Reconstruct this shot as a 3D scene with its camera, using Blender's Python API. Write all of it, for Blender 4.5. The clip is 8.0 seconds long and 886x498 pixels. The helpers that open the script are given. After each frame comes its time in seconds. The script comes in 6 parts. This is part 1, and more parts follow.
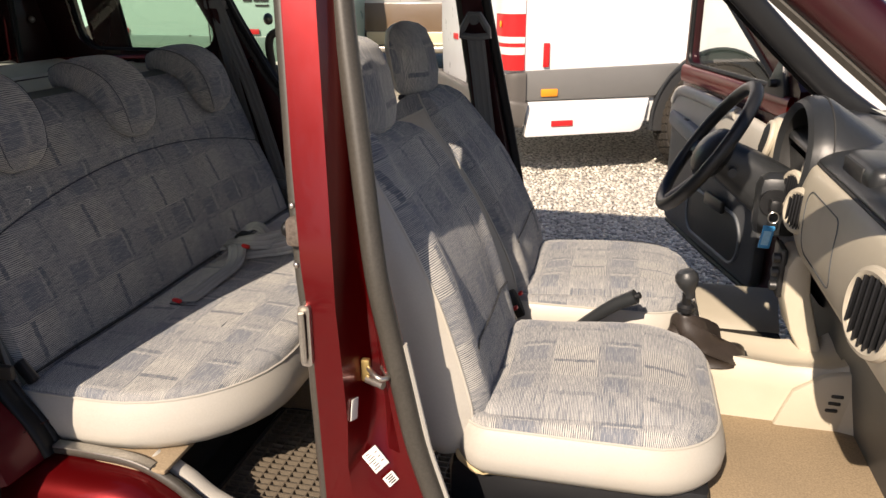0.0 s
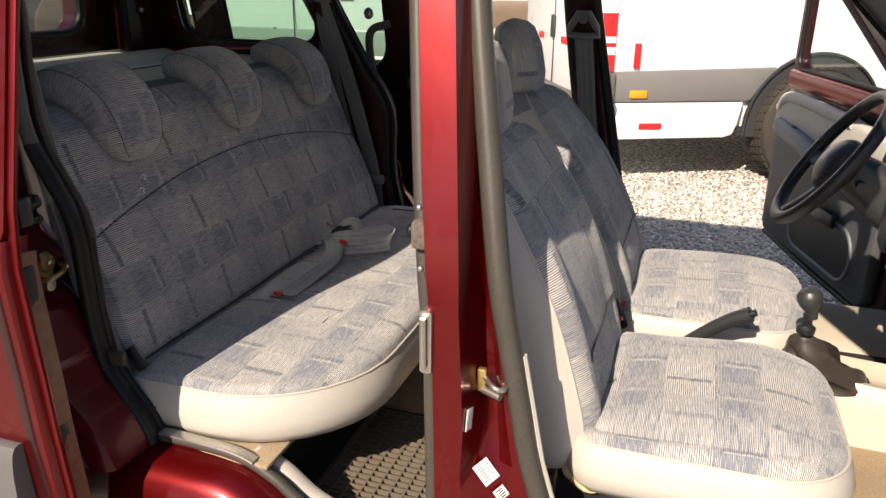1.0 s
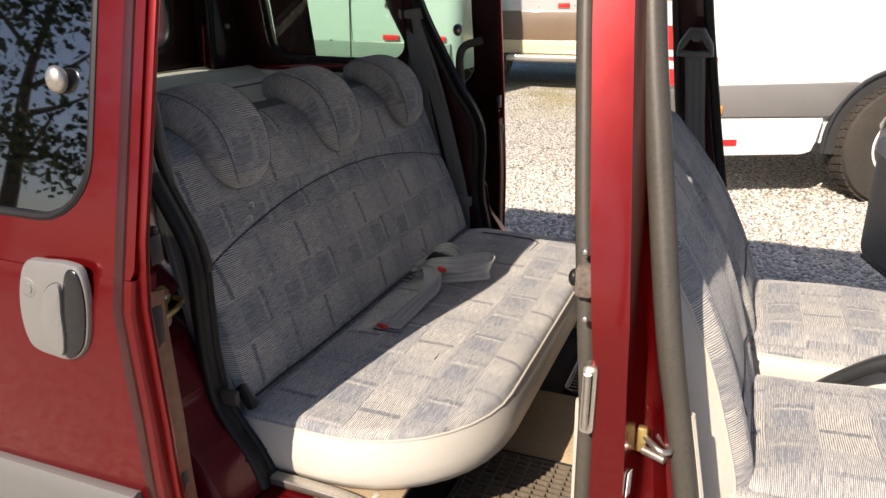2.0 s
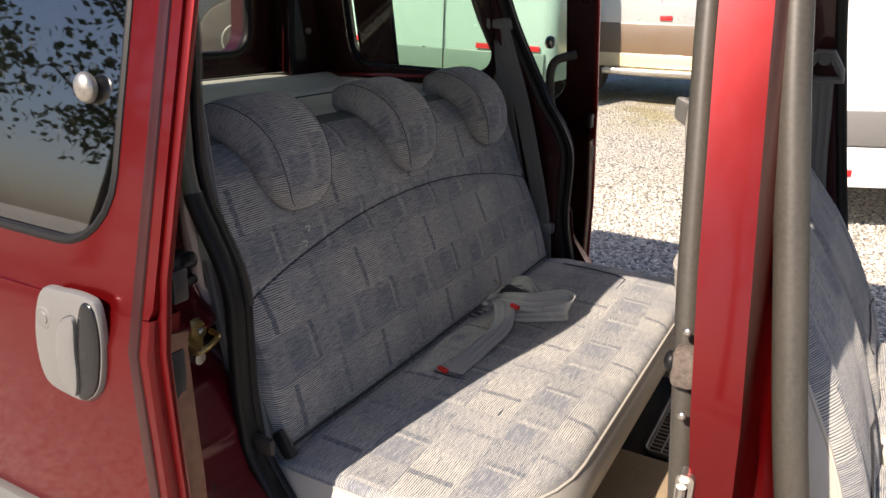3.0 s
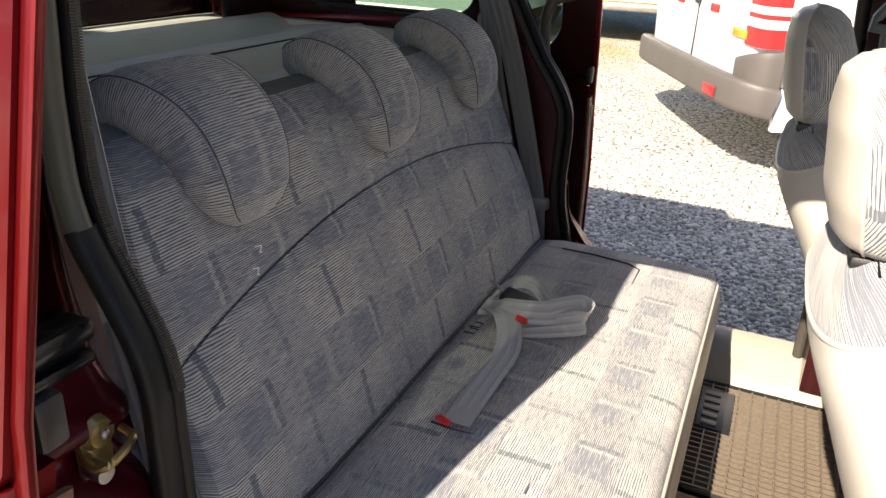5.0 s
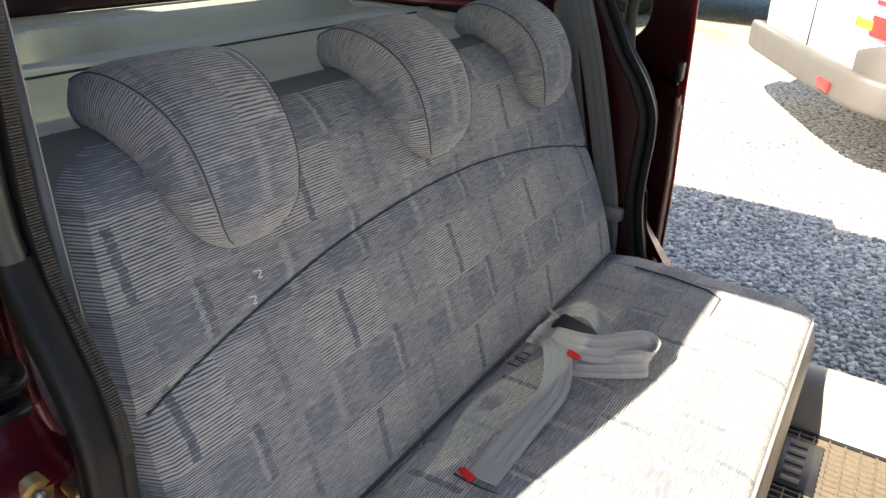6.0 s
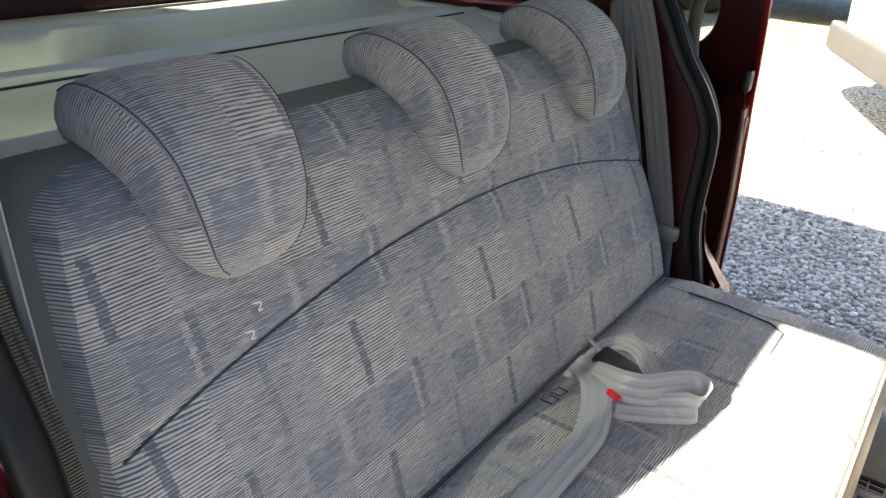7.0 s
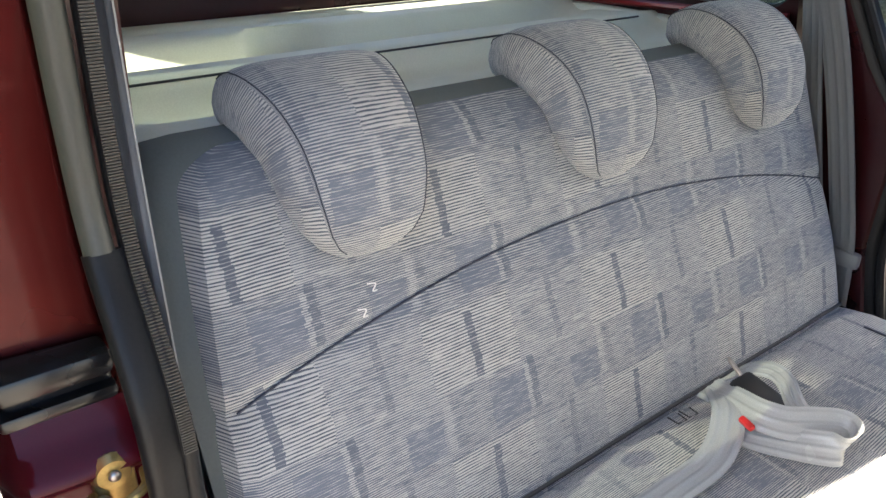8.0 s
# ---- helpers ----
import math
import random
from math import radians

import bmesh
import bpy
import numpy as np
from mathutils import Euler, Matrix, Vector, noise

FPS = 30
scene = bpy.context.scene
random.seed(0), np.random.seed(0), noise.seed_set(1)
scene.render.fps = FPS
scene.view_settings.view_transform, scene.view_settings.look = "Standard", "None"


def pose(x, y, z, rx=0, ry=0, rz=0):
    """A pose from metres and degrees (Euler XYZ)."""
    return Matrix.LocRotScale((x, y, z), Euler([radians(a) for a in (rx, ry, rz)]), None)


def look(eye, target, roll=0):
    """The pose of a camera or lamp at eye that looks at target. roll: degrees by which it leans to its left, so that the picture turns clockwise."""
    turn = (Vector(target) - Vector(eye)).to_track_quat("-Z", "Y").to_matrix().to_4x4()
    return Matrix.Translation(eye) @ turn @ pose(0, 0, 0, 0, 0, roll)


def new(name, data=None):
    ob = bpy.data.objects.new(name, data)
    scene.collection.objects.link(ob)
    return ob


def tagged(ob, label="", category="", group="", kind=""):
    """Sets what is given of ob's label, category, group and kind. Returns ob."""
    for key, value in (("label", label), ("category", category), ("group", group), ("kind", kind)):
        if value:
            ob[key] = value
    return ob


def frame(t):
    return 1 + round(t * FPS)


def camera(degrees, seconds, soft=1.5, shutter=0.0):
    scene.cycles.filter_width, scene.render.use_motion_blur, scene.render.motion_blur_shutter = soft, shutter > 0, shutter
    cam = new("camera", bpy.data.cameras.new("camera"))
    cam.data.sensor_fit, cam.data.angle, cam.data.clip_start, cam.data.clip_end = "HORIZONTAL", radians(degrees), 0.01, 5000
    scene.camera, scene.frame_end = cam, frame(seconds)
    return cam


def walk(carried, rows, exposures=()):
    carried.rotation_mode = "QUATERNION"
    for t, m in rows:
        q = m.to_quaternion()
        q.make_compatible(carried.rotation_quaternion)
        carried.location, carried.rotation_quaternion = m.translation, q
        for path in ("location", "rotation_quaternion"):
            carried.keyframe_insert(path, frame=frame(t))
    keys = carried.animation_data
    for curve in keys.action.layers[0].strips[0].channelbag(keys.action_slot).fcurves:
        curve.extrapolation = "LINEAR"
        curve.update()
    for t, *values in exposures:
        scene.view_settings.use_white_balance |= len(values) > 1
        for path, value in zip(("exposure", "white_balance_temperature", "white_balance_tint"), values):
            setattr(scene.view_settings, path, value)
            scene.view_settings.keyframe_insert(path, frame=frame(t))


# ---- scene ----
cam = camera(60.9, 8.0)
PATH = [
    (0, (-0.086, 0.14, 1.45), (-0.516, 1.978, 0.789), -0.1),
    (0.5, (-0.105, 0.147, 1.45), (-0.693, 1.932, 0.765), 1.0),
    (1, (-0.188, 0.159, 1.449), (-0.779, 1.948, 0.779), 0.8),
    (1.5, (-0.32, 0.169, 1.463), (-0.941, 1.951, 0.8), -0.1),
    (1.7, (-0.345, 0.175, 1.465), (-0.995, 1.947, 0.804), -0.0),
    (2.8, (-0.441, 0.34, 1.454), (-1.282, 2.05, 0.846), 1.9),
    (3, (-0.435, 0.38, 1.463), (-1.326, 2.055, 0.828), 2.0),
    (3.5, (-0.532, 0.448, 1.467), (-1.334, 2.143, 0.774), 3.0),
    (4, (-0.659, 0.492, 1.465), (-1.312, 2.245, 0.756), 1.4),
    (4.5, (-0.715, 0.554, 1.466), (-1.309, 2.313, 0.723), 2.5),
    (5, (-0.703, 0.695, 1.455), (-1.421, 2.385, 0.663), 2.8),
    (5.2, (-0.697, 0.751, 1.451), (-1.513, 2.399, 0.665), 2.6),
    (6.3, (-0.735, 0.913, 1.462), (-1.655, 2.461, 0.595), 2.9),
    (6.5, (-0.753, 0.934, 1.463), (-1.671, 2.486, 0.6), 2.1),
    (7, (-0.735, 0.994, 1.459), (-1.771, 2.463, 0.584), 3.1),
    (7.5, (-0.683, 1.033, 1.454), (-1.938, 2.327, 0.588), 2.0),
    (8, (-0.657, 1.042, 1.458), (-2.062, 2.162, 0.58), 0.9),
]
EXPOSURES = [(0, 0.74, 6250, 17), (1.5, 1.04, 6150, 17), (3.0, 1.18, 6050, 17), (4.0, 1.55, 6050, 17), (5.2, 1.78, 6150, 14), (6.3, 2.55, 5980, 10), (7.0, 2.68, 5980, 10), (8.0, 3.3, 5980, 10)]
walk(cam, [(t, look(eye, target, roll)) for t, eye, target, roll in PATH], EXPOSURES)

# ---- world, sun ----
SUN_WAY = Vector((0.208, 0.98, -0.78)).normalized()
world = bpy.data.worlds.new("sky_world")
scene.world = world
world.use_nodes = True
wn = world.node_tree
sky = wn.nodes.new("ShaderNodeTexSky")
sky.sky_type = "NISHITA"
sky.sun_disc = False
sky.sun_elevation = math.asin(-SUN_WAY.z)
sky.sun_rotation = math.atan2(-SUN_WAY.x, -SUN_WAY.y)
sky.dust_density = 1.5
sky.ozone_density = 2.8
wn.links.new(sky.outputs[0], wn.nodes["Background"].inputs[0])
wn.nodes["Background"].inputs[1].default_value = 0.062
sun = new("sun", bpy.data.lights.new("sun", "SUN"))
sun.data.energy = 5.0
sun.data.angle = radians(0.5)
sun.data.color = (1.0, 0.845, 0.63)
sun.matrix_world = Matrix.Translation((-2, -6, 8)) @ SUN_WAY.to_track_quat("-Z", "Y").to_matrix().to_4x4()

# ---- materials ----
def nodes_of(name):
    m = bpy.data.materials.new(name)
    m.use_nodes = True
    t = m.node_tree
    return m, t, t.nodes["Principled BSDF"]


def add(t, kind, **sets):
    n = t.nodes.new(kind)
    for key, value in sets.items():
        n.inputs[key.replace("_", " ")].default_value = value
    return n


def mathn(t, op, a, b=None, clamp=False):
    n = t.nodes.new("ShaderNodeMath")
    n.operation, n.use_clamp = op, clamp
    for i, v in enumerate((a, b)):
        if v is None:
            continue
        if isinstance(v, (int, float)):
            n.inputs[i].default_value = v
        else:
            t.links.new(v, n.inputs[i])
    return n.outputs[0]


def mixc(t, fac, a, b, blend="MIX"):
    n = t.nodes.new("ShaderNodeMix")
    n.data_type, n.blend_type = "RGBA", blend
    for i, v in ((0, fac), (6, a), (7, b)):
        if isinstance(v, (int, float)):
            n.inputs[i].default_value = v
        elif isinstance(v, tuple):
            n.inputs[i].default_value = (*v, 1)
        else:
            t.links.new(v, n.inputs[i])
    return n.outputs[2]


def ramp(t, fac, lo, hi):
    n = t.nodes.new("ShaderNodeMapRange")
    t.links.new(fac, n.inputs[0])
    n.inputs[1].default_value, n.inputs[2].default_value = lo, hi
    return n.outputs[0]


def noise_of(t, vec, scale, detail=3.0, rough=0.55):
    n = add(t, "ShaderNodeTexNoise", Scale=scale, Detail=detail, Roughness=rough)
    if vec is not None:
        t.links.new(vec, n.inputs["Vector"])
    return n.outputs[0]


def place_of(t):
    return t.nodes.new("ShaderNodeNewGeometry").outputs["Position"]


def bump_on(t, p, height, strength=0.3, dist=0.002):
    b = add(t, "ShaderNodeBump", Strength=strength, Distance=dist)
    t.links.new(height, b.inputs["Height"])
    t.links.new(b.outputs[0], p.inputs["Normal"])


def plain(name, colour, rough=0.5, metal=0.0, vary=0.12, grain=120.0, bump=0.15, dirt=None, coat=0.0, dist=0.001, spec=0.5):
    """A surface with fine grain, broad stains and a slight relief."""
    m, t, p = nodes_of(name)
    pos = place_of(t)
    fine, broad = noise_of(t, pos, grain, 4), noise_of(t, pos, 5.0, 4)
    c = mixc(t, ramp(t, fine, 0.25, 0.75), tuple(v * (1 - vary) for v in colour), tuple(min(1, v * (1 + vary)) for v in colour))
    c = mixc(t, mathn(t, "MULTIPLY", ramp(t, broad, 0.45, 0.75), 0.35), c, dirt or tuple(v * (1 - 2 * vary) for v in colour))
    t.links.new(c, p.inputs["Base Color"])
    r = mathn(t, "ADD", mathn(t, "MULTIPLY", broad, 0.2), rough - 0.1, True)
    t.links.new(r, p.inputs["Roughness"])
    p.inputs["Metallic"].default_value = metal
    p.inputs["Coat Weight"].default_value = coat
    p.inputs["Coat Roughness"].default_value = 0.06
    p.inputs["Specular IOR Level"].default_value = spec
    if bump:
        bump_on(t, p, fine, bump, dist)
    return m


def fabric(name, dark, solid, light):
    """Woven seat cloth in a fixed repeat: bands of broad pale threads, bands of fine broken ones, plain blue blocks and upright bars; u, v in metres."""
    m, t, p = nodes_of(name)
    uv = t.nodes.new("ShaderNodeUVMap").outputs[0]
    sep = t.nodes.new("ShaderNodeSeparateXYZ")
    t.links.new(uv, sep.inputs[0])
    u, v = sep.outputs[0], sep.outputs[1]

    def stretched(su, sv, detail):
        n = t.nodes.new("ShaderNodeMapping")
        t.links.new(uv, n.inputs[0])
        n.inputs["Scale"].default_value = (su, sv, 1)
        return noise_of(t, n.outputs[0], 1.0, detail, 0.6)

    # the repeat, with edges that stagger from thread to thread
    jag = t.nodes.new("ShaderNodeTexWhiteNoise")
    jag.noise_dimensions = "1D"
    t.links.new(mathn(t, "FLOOR", mathn(t, "DIVIDE", v, 0.0031)), jag.inputs["W"])
    step = mathn(t, "MULTIPLY", mathn(t, "SUBTRACT", jag.outputs["Value"], 0.5), 0.012)
    cu = mathn(t, "FRACT", mathn(t, "ADD", mathn(t, "DIVIDE", mathn(t, "SUBTRACT", u, 1.47 - 0.275 * 8), 0.275), step))
    cv = mathn(t, "FRACT", mathn(t, "DIVIDE", mathn(t, "SUBTRACT", 1.0654 + 0.176 * 12, v), 0.176))

    def patch(u0, u1, v0, v1):
        inside = None
        for x, lo, hi in ((cu, u0, u1), (cv, v0, v1)):
            q = mathn(t, "MULTIPLY", mathn(t, "GREATER_THAN", x, lo), mathn(t, "LESS_THAN", x, hi))
            inside = q if inside is None else mathn(t, "MULTIPLY", inside, q)
        return inside

    def blend(fac, a, b):
        """From a to b by fac, as numbers."""
        return mathn(t, "ADD", mathn(t, "MULTIPLY", a, mathn(t, "SUBTRACT", 1.0, fac)), mathn(t, "MULTIPLY", b, fac))

    wob, fray, drift = stretched(11, 30, 3.0), stretched(34, 640, 3.0), stretched(8, 11, 3.0)
    sway = mathn(t, "MULTIPLY", wob, 7.0)

    def threads(pitch, amount):
        s = mathn(t, "SINE", mathn(t, "ADD", mathn(t, "MULTIPLY", v, 2 * math.pi / pitch), sway))
        s = mathn(t, "ADD", mathn(t, "MULTIPLY", s, 0.5), 0.5)
        return mathn(t, "ADD", s, mathn(t, "MULTIPLY", mathn(t, "SUBTRACT", fray, 0.5), amount))

    band = patch(-1, 2, 0.08, 0.58)
    broad = patch(0.10, 0.60, 0.06, 0.58)
    side = patch(0.66, 0.98, 0.20, 0.52)
    line = blend(broad, threads(0.0028, 2.8), threads(0.0038, 2.2))
    dens = blend(band, 0.36, 0.54)
    dens = blend(broad, dens, 0.62)
    dens = blend(side, dens, 0.44)
    dens = mathn(t, "ADD", dens, mathn(t, "MULTIPLY", mathn(t, "SUBTRACT", drift, 0.5), 0.35))
    plainly = mathn(t, "ADD", patch(0.375, 0.60, 0.66, 0.99), mathn(t, "ADD", patch(0.90, 1.1, 0.74, 0.99), patch(-0.1, 0.09, 0.74, 0.99)), True)
    bars = mathn(t, "ADD", patch(0.335, 0.378, 0.10, 0.57), patch(0.63, 0.672, 0.58, 0.99), True)
    faint = mathn(t, "ADD", patch(0.845, 0.885, 0.02, 0.55), patch(0.16, 0.20, 0.60, 0.97), True)
    stitch = mathn(t, "ADD", patch(0.105, 0.145, 0.60, 0.99), patch(0.600, 0.628, 0.62, 0.97), True)
    dens = blend(plainly, dens, 0.02)
    dens = blend(faint, dens, 0.22)
    dens = blend(stitch, dens, 0.62)
    dens = blend(bars, dens, 0.02)
    thread = mathn(t, "ADD", mathn(t, "DIVIDE", mathn(t, "SUBTRACT", line, mathn(t, "SUBTRACT", 1.0, dens)), 0.47), 0.5, True)
    weave = noise_of(t, uv, 900.0, 2.0)
    ground = mixc(t, mathn(t, "MULTIPLY", mathn(t, "SUBTRACT", 1.0, broad), 0.55), dark, solid)
    ground = mixc(t, mathn(t, "MULTIPLY", plainly, 0.9), ground, solid)
    ground = mixc(t, mathn(t, "MULTIPLY", bars, 0.75), ground, tuple(0.5 * (a + b) for a, b in zip(dark, solid)))
    ground = mixc(t, mathn(t, "MULTIPLY", ramp(t, weave, 0.3, 0.7), 0.30), ground, tuple(0.6 * q for q in dark))
    strength = mathn(t, "MULTIPLY", mathn(t, "ADD", mathn(t, "ADD", 0.50, mathn(t, "MULTIPLY", broad, 0.12)), mathn(t, "MULTIPLY", weave, 0.55)), thread, True)
    c = mixc(t, strength, ground, light)
    worn = noise_of(t, uv, 6.0, 4.0)
    c = mixc(t, mathn(t, "MULTIPLY", ramp(t, worn, 0.45, 0.8), 0.18), c, solid)
    t.links.new(c, p.inputs["Base Color"])
    p.inputs["Roughness"].default_value = 0.92
    p.inputs["Specular IOR Level"].default_value = 0.15
    p.inputs["Sheen Weight"].default_value = 0.25
    p.inputs["Sheen Roughness"].default_value = 0.5
    h = mathn(t, "ADD", mathn(t, "MULTIPLY", thread, 0.8), mathn(t, "MULTIPLY", weave, 0.5))
    bump_on(t, p, h, 0.40, 0.0015)
    return m


def glass_mat(name, tint, shine=0.05):
    m, t, p = nodes_of(name)
    out = t.nodes["Material Output"]
    tr = t.nodes.new("ShaderNodeBsdfTransparent")
    tr.inputs[0].default_value = (*tint, 1)
    gl = add(t, "ShaderNodeBsdfGlossy", Roughness=0.02)
    lw = t.nodes.new("ShaderNodeLayerWeight")
    lw.inputs[0].default_value = 0.5
    gloss = mathn(t, "ADD", mathn(t, "MULTIPLY", mathn(t, "POWER", lw.outputs["Facing"], 5.0), 0.9), shine, True)
    mx = t.nodes.new("ShaderNodeMixShader")
    t.links.new(gloss, mx.inputs[0])
    t.links.new(tr.outputs[0], mx.inputs[1])
    t.links.new(gl.outputs[0], mx.inputs[2])
    t.links.new(mx.outputs[0], out.inputs[0])
    return m


def gravel_mat():
    m, t, p = nodes_of("gravel")
    pos = place_of(t)
    vor = add(t, "ShaderNodeTexVoronoi", Scale=50.0)
    t.links.new(pos, vor.inputs["Vector"])
    bw = t.nodes.new("ShaderNodeRGBToBW")
    t.links.new(vor.outputs["Color"], bw.inputs[0])
    broad, mid = noise_of(t, pos, 0.55, 4), noise_of(t, pos, 6.0, 3)
    c = mixc(t, bw.outputs[0], (0.31, 0.295, 0.26), (0.84, 0.79, 0.69))
    c = mixc(t, mathn(t, "MULTIPLY", ramp(t, mid, 0.4, 0.7), 0.2), c, (0.38, 0.355, 0.30))
    c = mixc(t, mathn(t, "MULTIPLY", ramp(t, broad, 0.5, 0.7), 0.35), c, (0.50, 0.455, 0.355))
    sep = t.nodes.new("ShaderNodeSeparateXYZ")
    t.links.new(pos, sep.inputs[0])
    weeds = mathn(t, "MULTIPLY", ramp(t, sep.outputs[1], 7.2, 8.6), ramp(t, noise_of(t, pos, 1.1, 3), 0.40, 0.55))
    c = mixc(t, mathn(t, "MULTIPLY", weeds, 0.7), c, (0.36, 0.315, 0.10))
    # Darkens the hollows between stones, so their shade is painted into the colour.
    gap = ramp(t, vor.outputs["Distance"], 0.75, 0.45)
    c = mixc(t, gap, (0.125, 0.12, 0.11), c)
    t.links.new(c, p.inputs["Base Color"])
    p.inputs["Roughness"].default_value = 0.85
    bump_on(t, p, mathn(t, "SUBTRACT", 1.0, vor.outputs["Distance"]), 0.9, 0.02)
    return m


def stone_mat():
    """Loose stones, each in its own shade of grey or buff."""
    m, t, p = nodes_of("gravel_stone")
    pos = place_of(t)
    geo = t.nodes.new("ShaderNodeNewGeometry")
    own = geo.outputs["Random Per Island"]
    c = mixc(t, own, (0.19, 0.184, 0.172), (0.80, 0.755, 0.67))
    c = mixc(t, mathn(t, "MULTIPLY", mathn(t, "FRACT", mathn(t, "MULTIPLY", own, 7.31)), 0.35), c, (0.62, 0.54, 0.42))
    c = mixc(t, mathn(t, "MULTIPLY", ramp(t, noise_of(t, pos, 160.0, 3), 0.35, 0.75), 0.3), c, (0.40, 0.38, 0.34))
    t.links.new(c, p.inputs["Base Color"])
    p.inputs["Roughness"].default_value = 0.8
    bump_on(t, p, noise_of(t, pos, 240.0, 3), 0.3, 0.002)
    return m


CLOTH = fabric("seat_cloth", (0.088, 0.101, 0.122), (0.172, 0.187, 0.218), (0.54, 0.518, 0.468))
VINYL = plain("cream_vinyl", (0.43, 0.41, 0.365), 0.42, vary=0.04, grain=260, bump=0.1, dirt=(0.42, 0.37, 0.28))
DARK_VINYL = plain("grey_vinyl", (0.075, 0.082, 0.090), 0.55, vary=0.1, grain=260)
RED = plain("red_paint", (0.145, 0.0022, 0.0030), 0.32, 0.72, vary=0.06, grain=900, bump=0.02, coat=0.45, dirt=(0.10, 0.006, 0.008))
# Body red darkened, with the shade of posts and far doors in its colour.
RED_SHADED = plain("red_paint_shaded", (0.030, 0.0026, 0.0036), 0.30, 0.3, vary=0.15, grain=22, bump=0.12, coat=0.35, dirt=(0.036, 0.008, 0.006))
# Near post and jamb: the same red, their shade also put in the colour.
POST_RED = plain("post_red_shaded", (0.046, 0.0024, 0.0030), 0.26, 0.85, vary=0.10, grain=22, bump=0.10, coat=0.22, dirt=(0.09, 0.012, 0.006))
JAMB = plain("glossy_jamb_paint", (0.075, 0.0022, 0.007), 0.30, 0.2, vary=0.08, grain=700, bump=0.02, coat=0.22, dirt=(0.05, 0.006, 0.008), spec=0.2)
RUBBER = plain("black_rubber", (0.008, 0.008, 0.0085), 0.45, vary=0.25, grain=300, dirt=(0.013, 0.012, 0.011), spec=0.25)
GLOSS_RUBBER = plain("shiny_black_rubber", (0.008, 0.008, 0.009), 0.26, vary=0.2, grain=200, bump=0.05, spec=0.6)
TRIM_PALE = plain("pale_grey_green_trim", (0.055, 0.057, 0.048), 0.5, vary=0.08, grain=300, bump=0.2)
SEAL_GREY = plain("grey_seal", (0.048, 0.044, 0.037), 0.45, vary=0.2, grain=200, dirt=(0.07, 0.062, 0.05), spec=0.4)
BLACK = plain("black_plastic", (0.012, 0.0125, 0.014), 0.42, vary=0.2, grain=500, bump=0.2)
CHARCOAL = plain("charcoal_dash_plastic", (0.024, 0.026, 0.028), 0.34, vary=0.1, grain=700, bump=0.3, dirt=(0.034, 0.034, 0.034))
GREY_PL = plain("grey_door_plastic", (0.17, 0.185, 0.20), 0.5, vary=0.06, grain=700, bump=0.25)
# Door grey darkened: the shade low on the driver door is in the colour.
DOOR_SHADED = plain("shaded_door_plastic", (0.060, 0.064, 0.070), 0.5, vary=0.06, grain=700, bump=0.25)
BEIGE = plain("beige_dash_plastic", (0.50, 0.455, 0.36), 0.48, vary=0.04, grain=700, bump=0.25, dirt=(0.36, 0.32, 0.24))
SILL_CREAM = plain("dusty_cream_plastic", (0.33, 0.30, 0.235), 0.5, vary=0.06, grain=500, bump=0.2, dirt=(0.22, 0.19, 0.14))
CARPET = plain("beige_carpet", (0.31, 0.240, 0.155), 0.95, vary=0.25, grain=260, bump=0.6, dirt=(0.20, 0.16, 0.11), spec=0.1)
DARK_CARPET = plain("dark_carpet", (0.032, 0.030, 0.027), 0.95, vary=0.4, grain=300, bump=0.6, dirt=(0.09, 0.08, 0.065), spec=0.1)
RUSTY = plain("dusty_brown_metal", (0.16, 0.075, 0.045), 0.5, 0.2, vary=0.3, grain=60, bump=0.1, dirt=(0.26, 0.16, 0.10))
YELLOWED = plain("yellowed_vinyl", (0.56, 0.45, 0.25), 0.45, vary=0.08, grain=120, bump=0.3, dirt=(0.50, 0.36, 0.16))
THREAD = plain("dark_thread", (0.05, 0.055, 0.07), 0.9, vary=0.3)
MAT_DARK = plain("dusty_black_mat", (0.030, 0.027, 0.022), 0.5, vary=0.3, grain=150, dirt=(0.08, 0.068, 0.05))
MAT_RUB = plain("brown_rubber_mat", (0.125, 0.102, 0.075), 0.5, vary=0.2, grain=150, dirt=(0.15, 0.125, 0.09))
SHELF = plain("grey_green_shelf_felt", (0.64, 0.66, 0.585), 0.8, vary=0.08, grain=400, bump=0.2, dirt=(0.44, 0.45, 0.38))
SHELL = plain("grey_green_trim", (0.105, 0.120, 0.113), 0.6, vary=0.08, grain=300, bump=0.2)
HEADLINER = plain("pale_headliner_felt", (0.45, 0.45, 0.43), 0.9, vary=0.05, grain=400, bump=0.2)
LAP_BELT = plain("pale_grey_webbing", (0.35, 0.355, 0.345), 0.26, vary=0.12, grain=900, bump=0.2)
BELT = plain("grey_belt_webbing", (0.175, 0.18, 0.185), 0.36, vary=0.12, grain=900, bump=0.2)
SILVER = plain("silver_plastic", (0.22, 0.22, 0.215), 0.38, 0.5, vary=0.05, grain=300, bump=0.03)
STEEL = plain("bare_steel", (0.48, 0.46, 0.42), 0.32, 0.9, vary=0.15, grain=200, bump=0.1, dirt=(0.25, 0.17, 0.10))
BRASS = plain("yellow_zinc", (0.55, 0.42, 0.16), 0.35, 0.85, vary=0.15, grain=200, bump=0.1, dirt=(0.30, 0.20, 0.08))
LABEL_W = plain("white_label", (0.72, 0.70, 0.66), 0.6, vary=0.04)
INK = plain("black_ink", (0.03, 0.03, 0.03), 0.6)
RED_PL = plain("red_plastic", (0.55, 0.02, 0.02), 0.35, vary=0.06, bump=0.02)
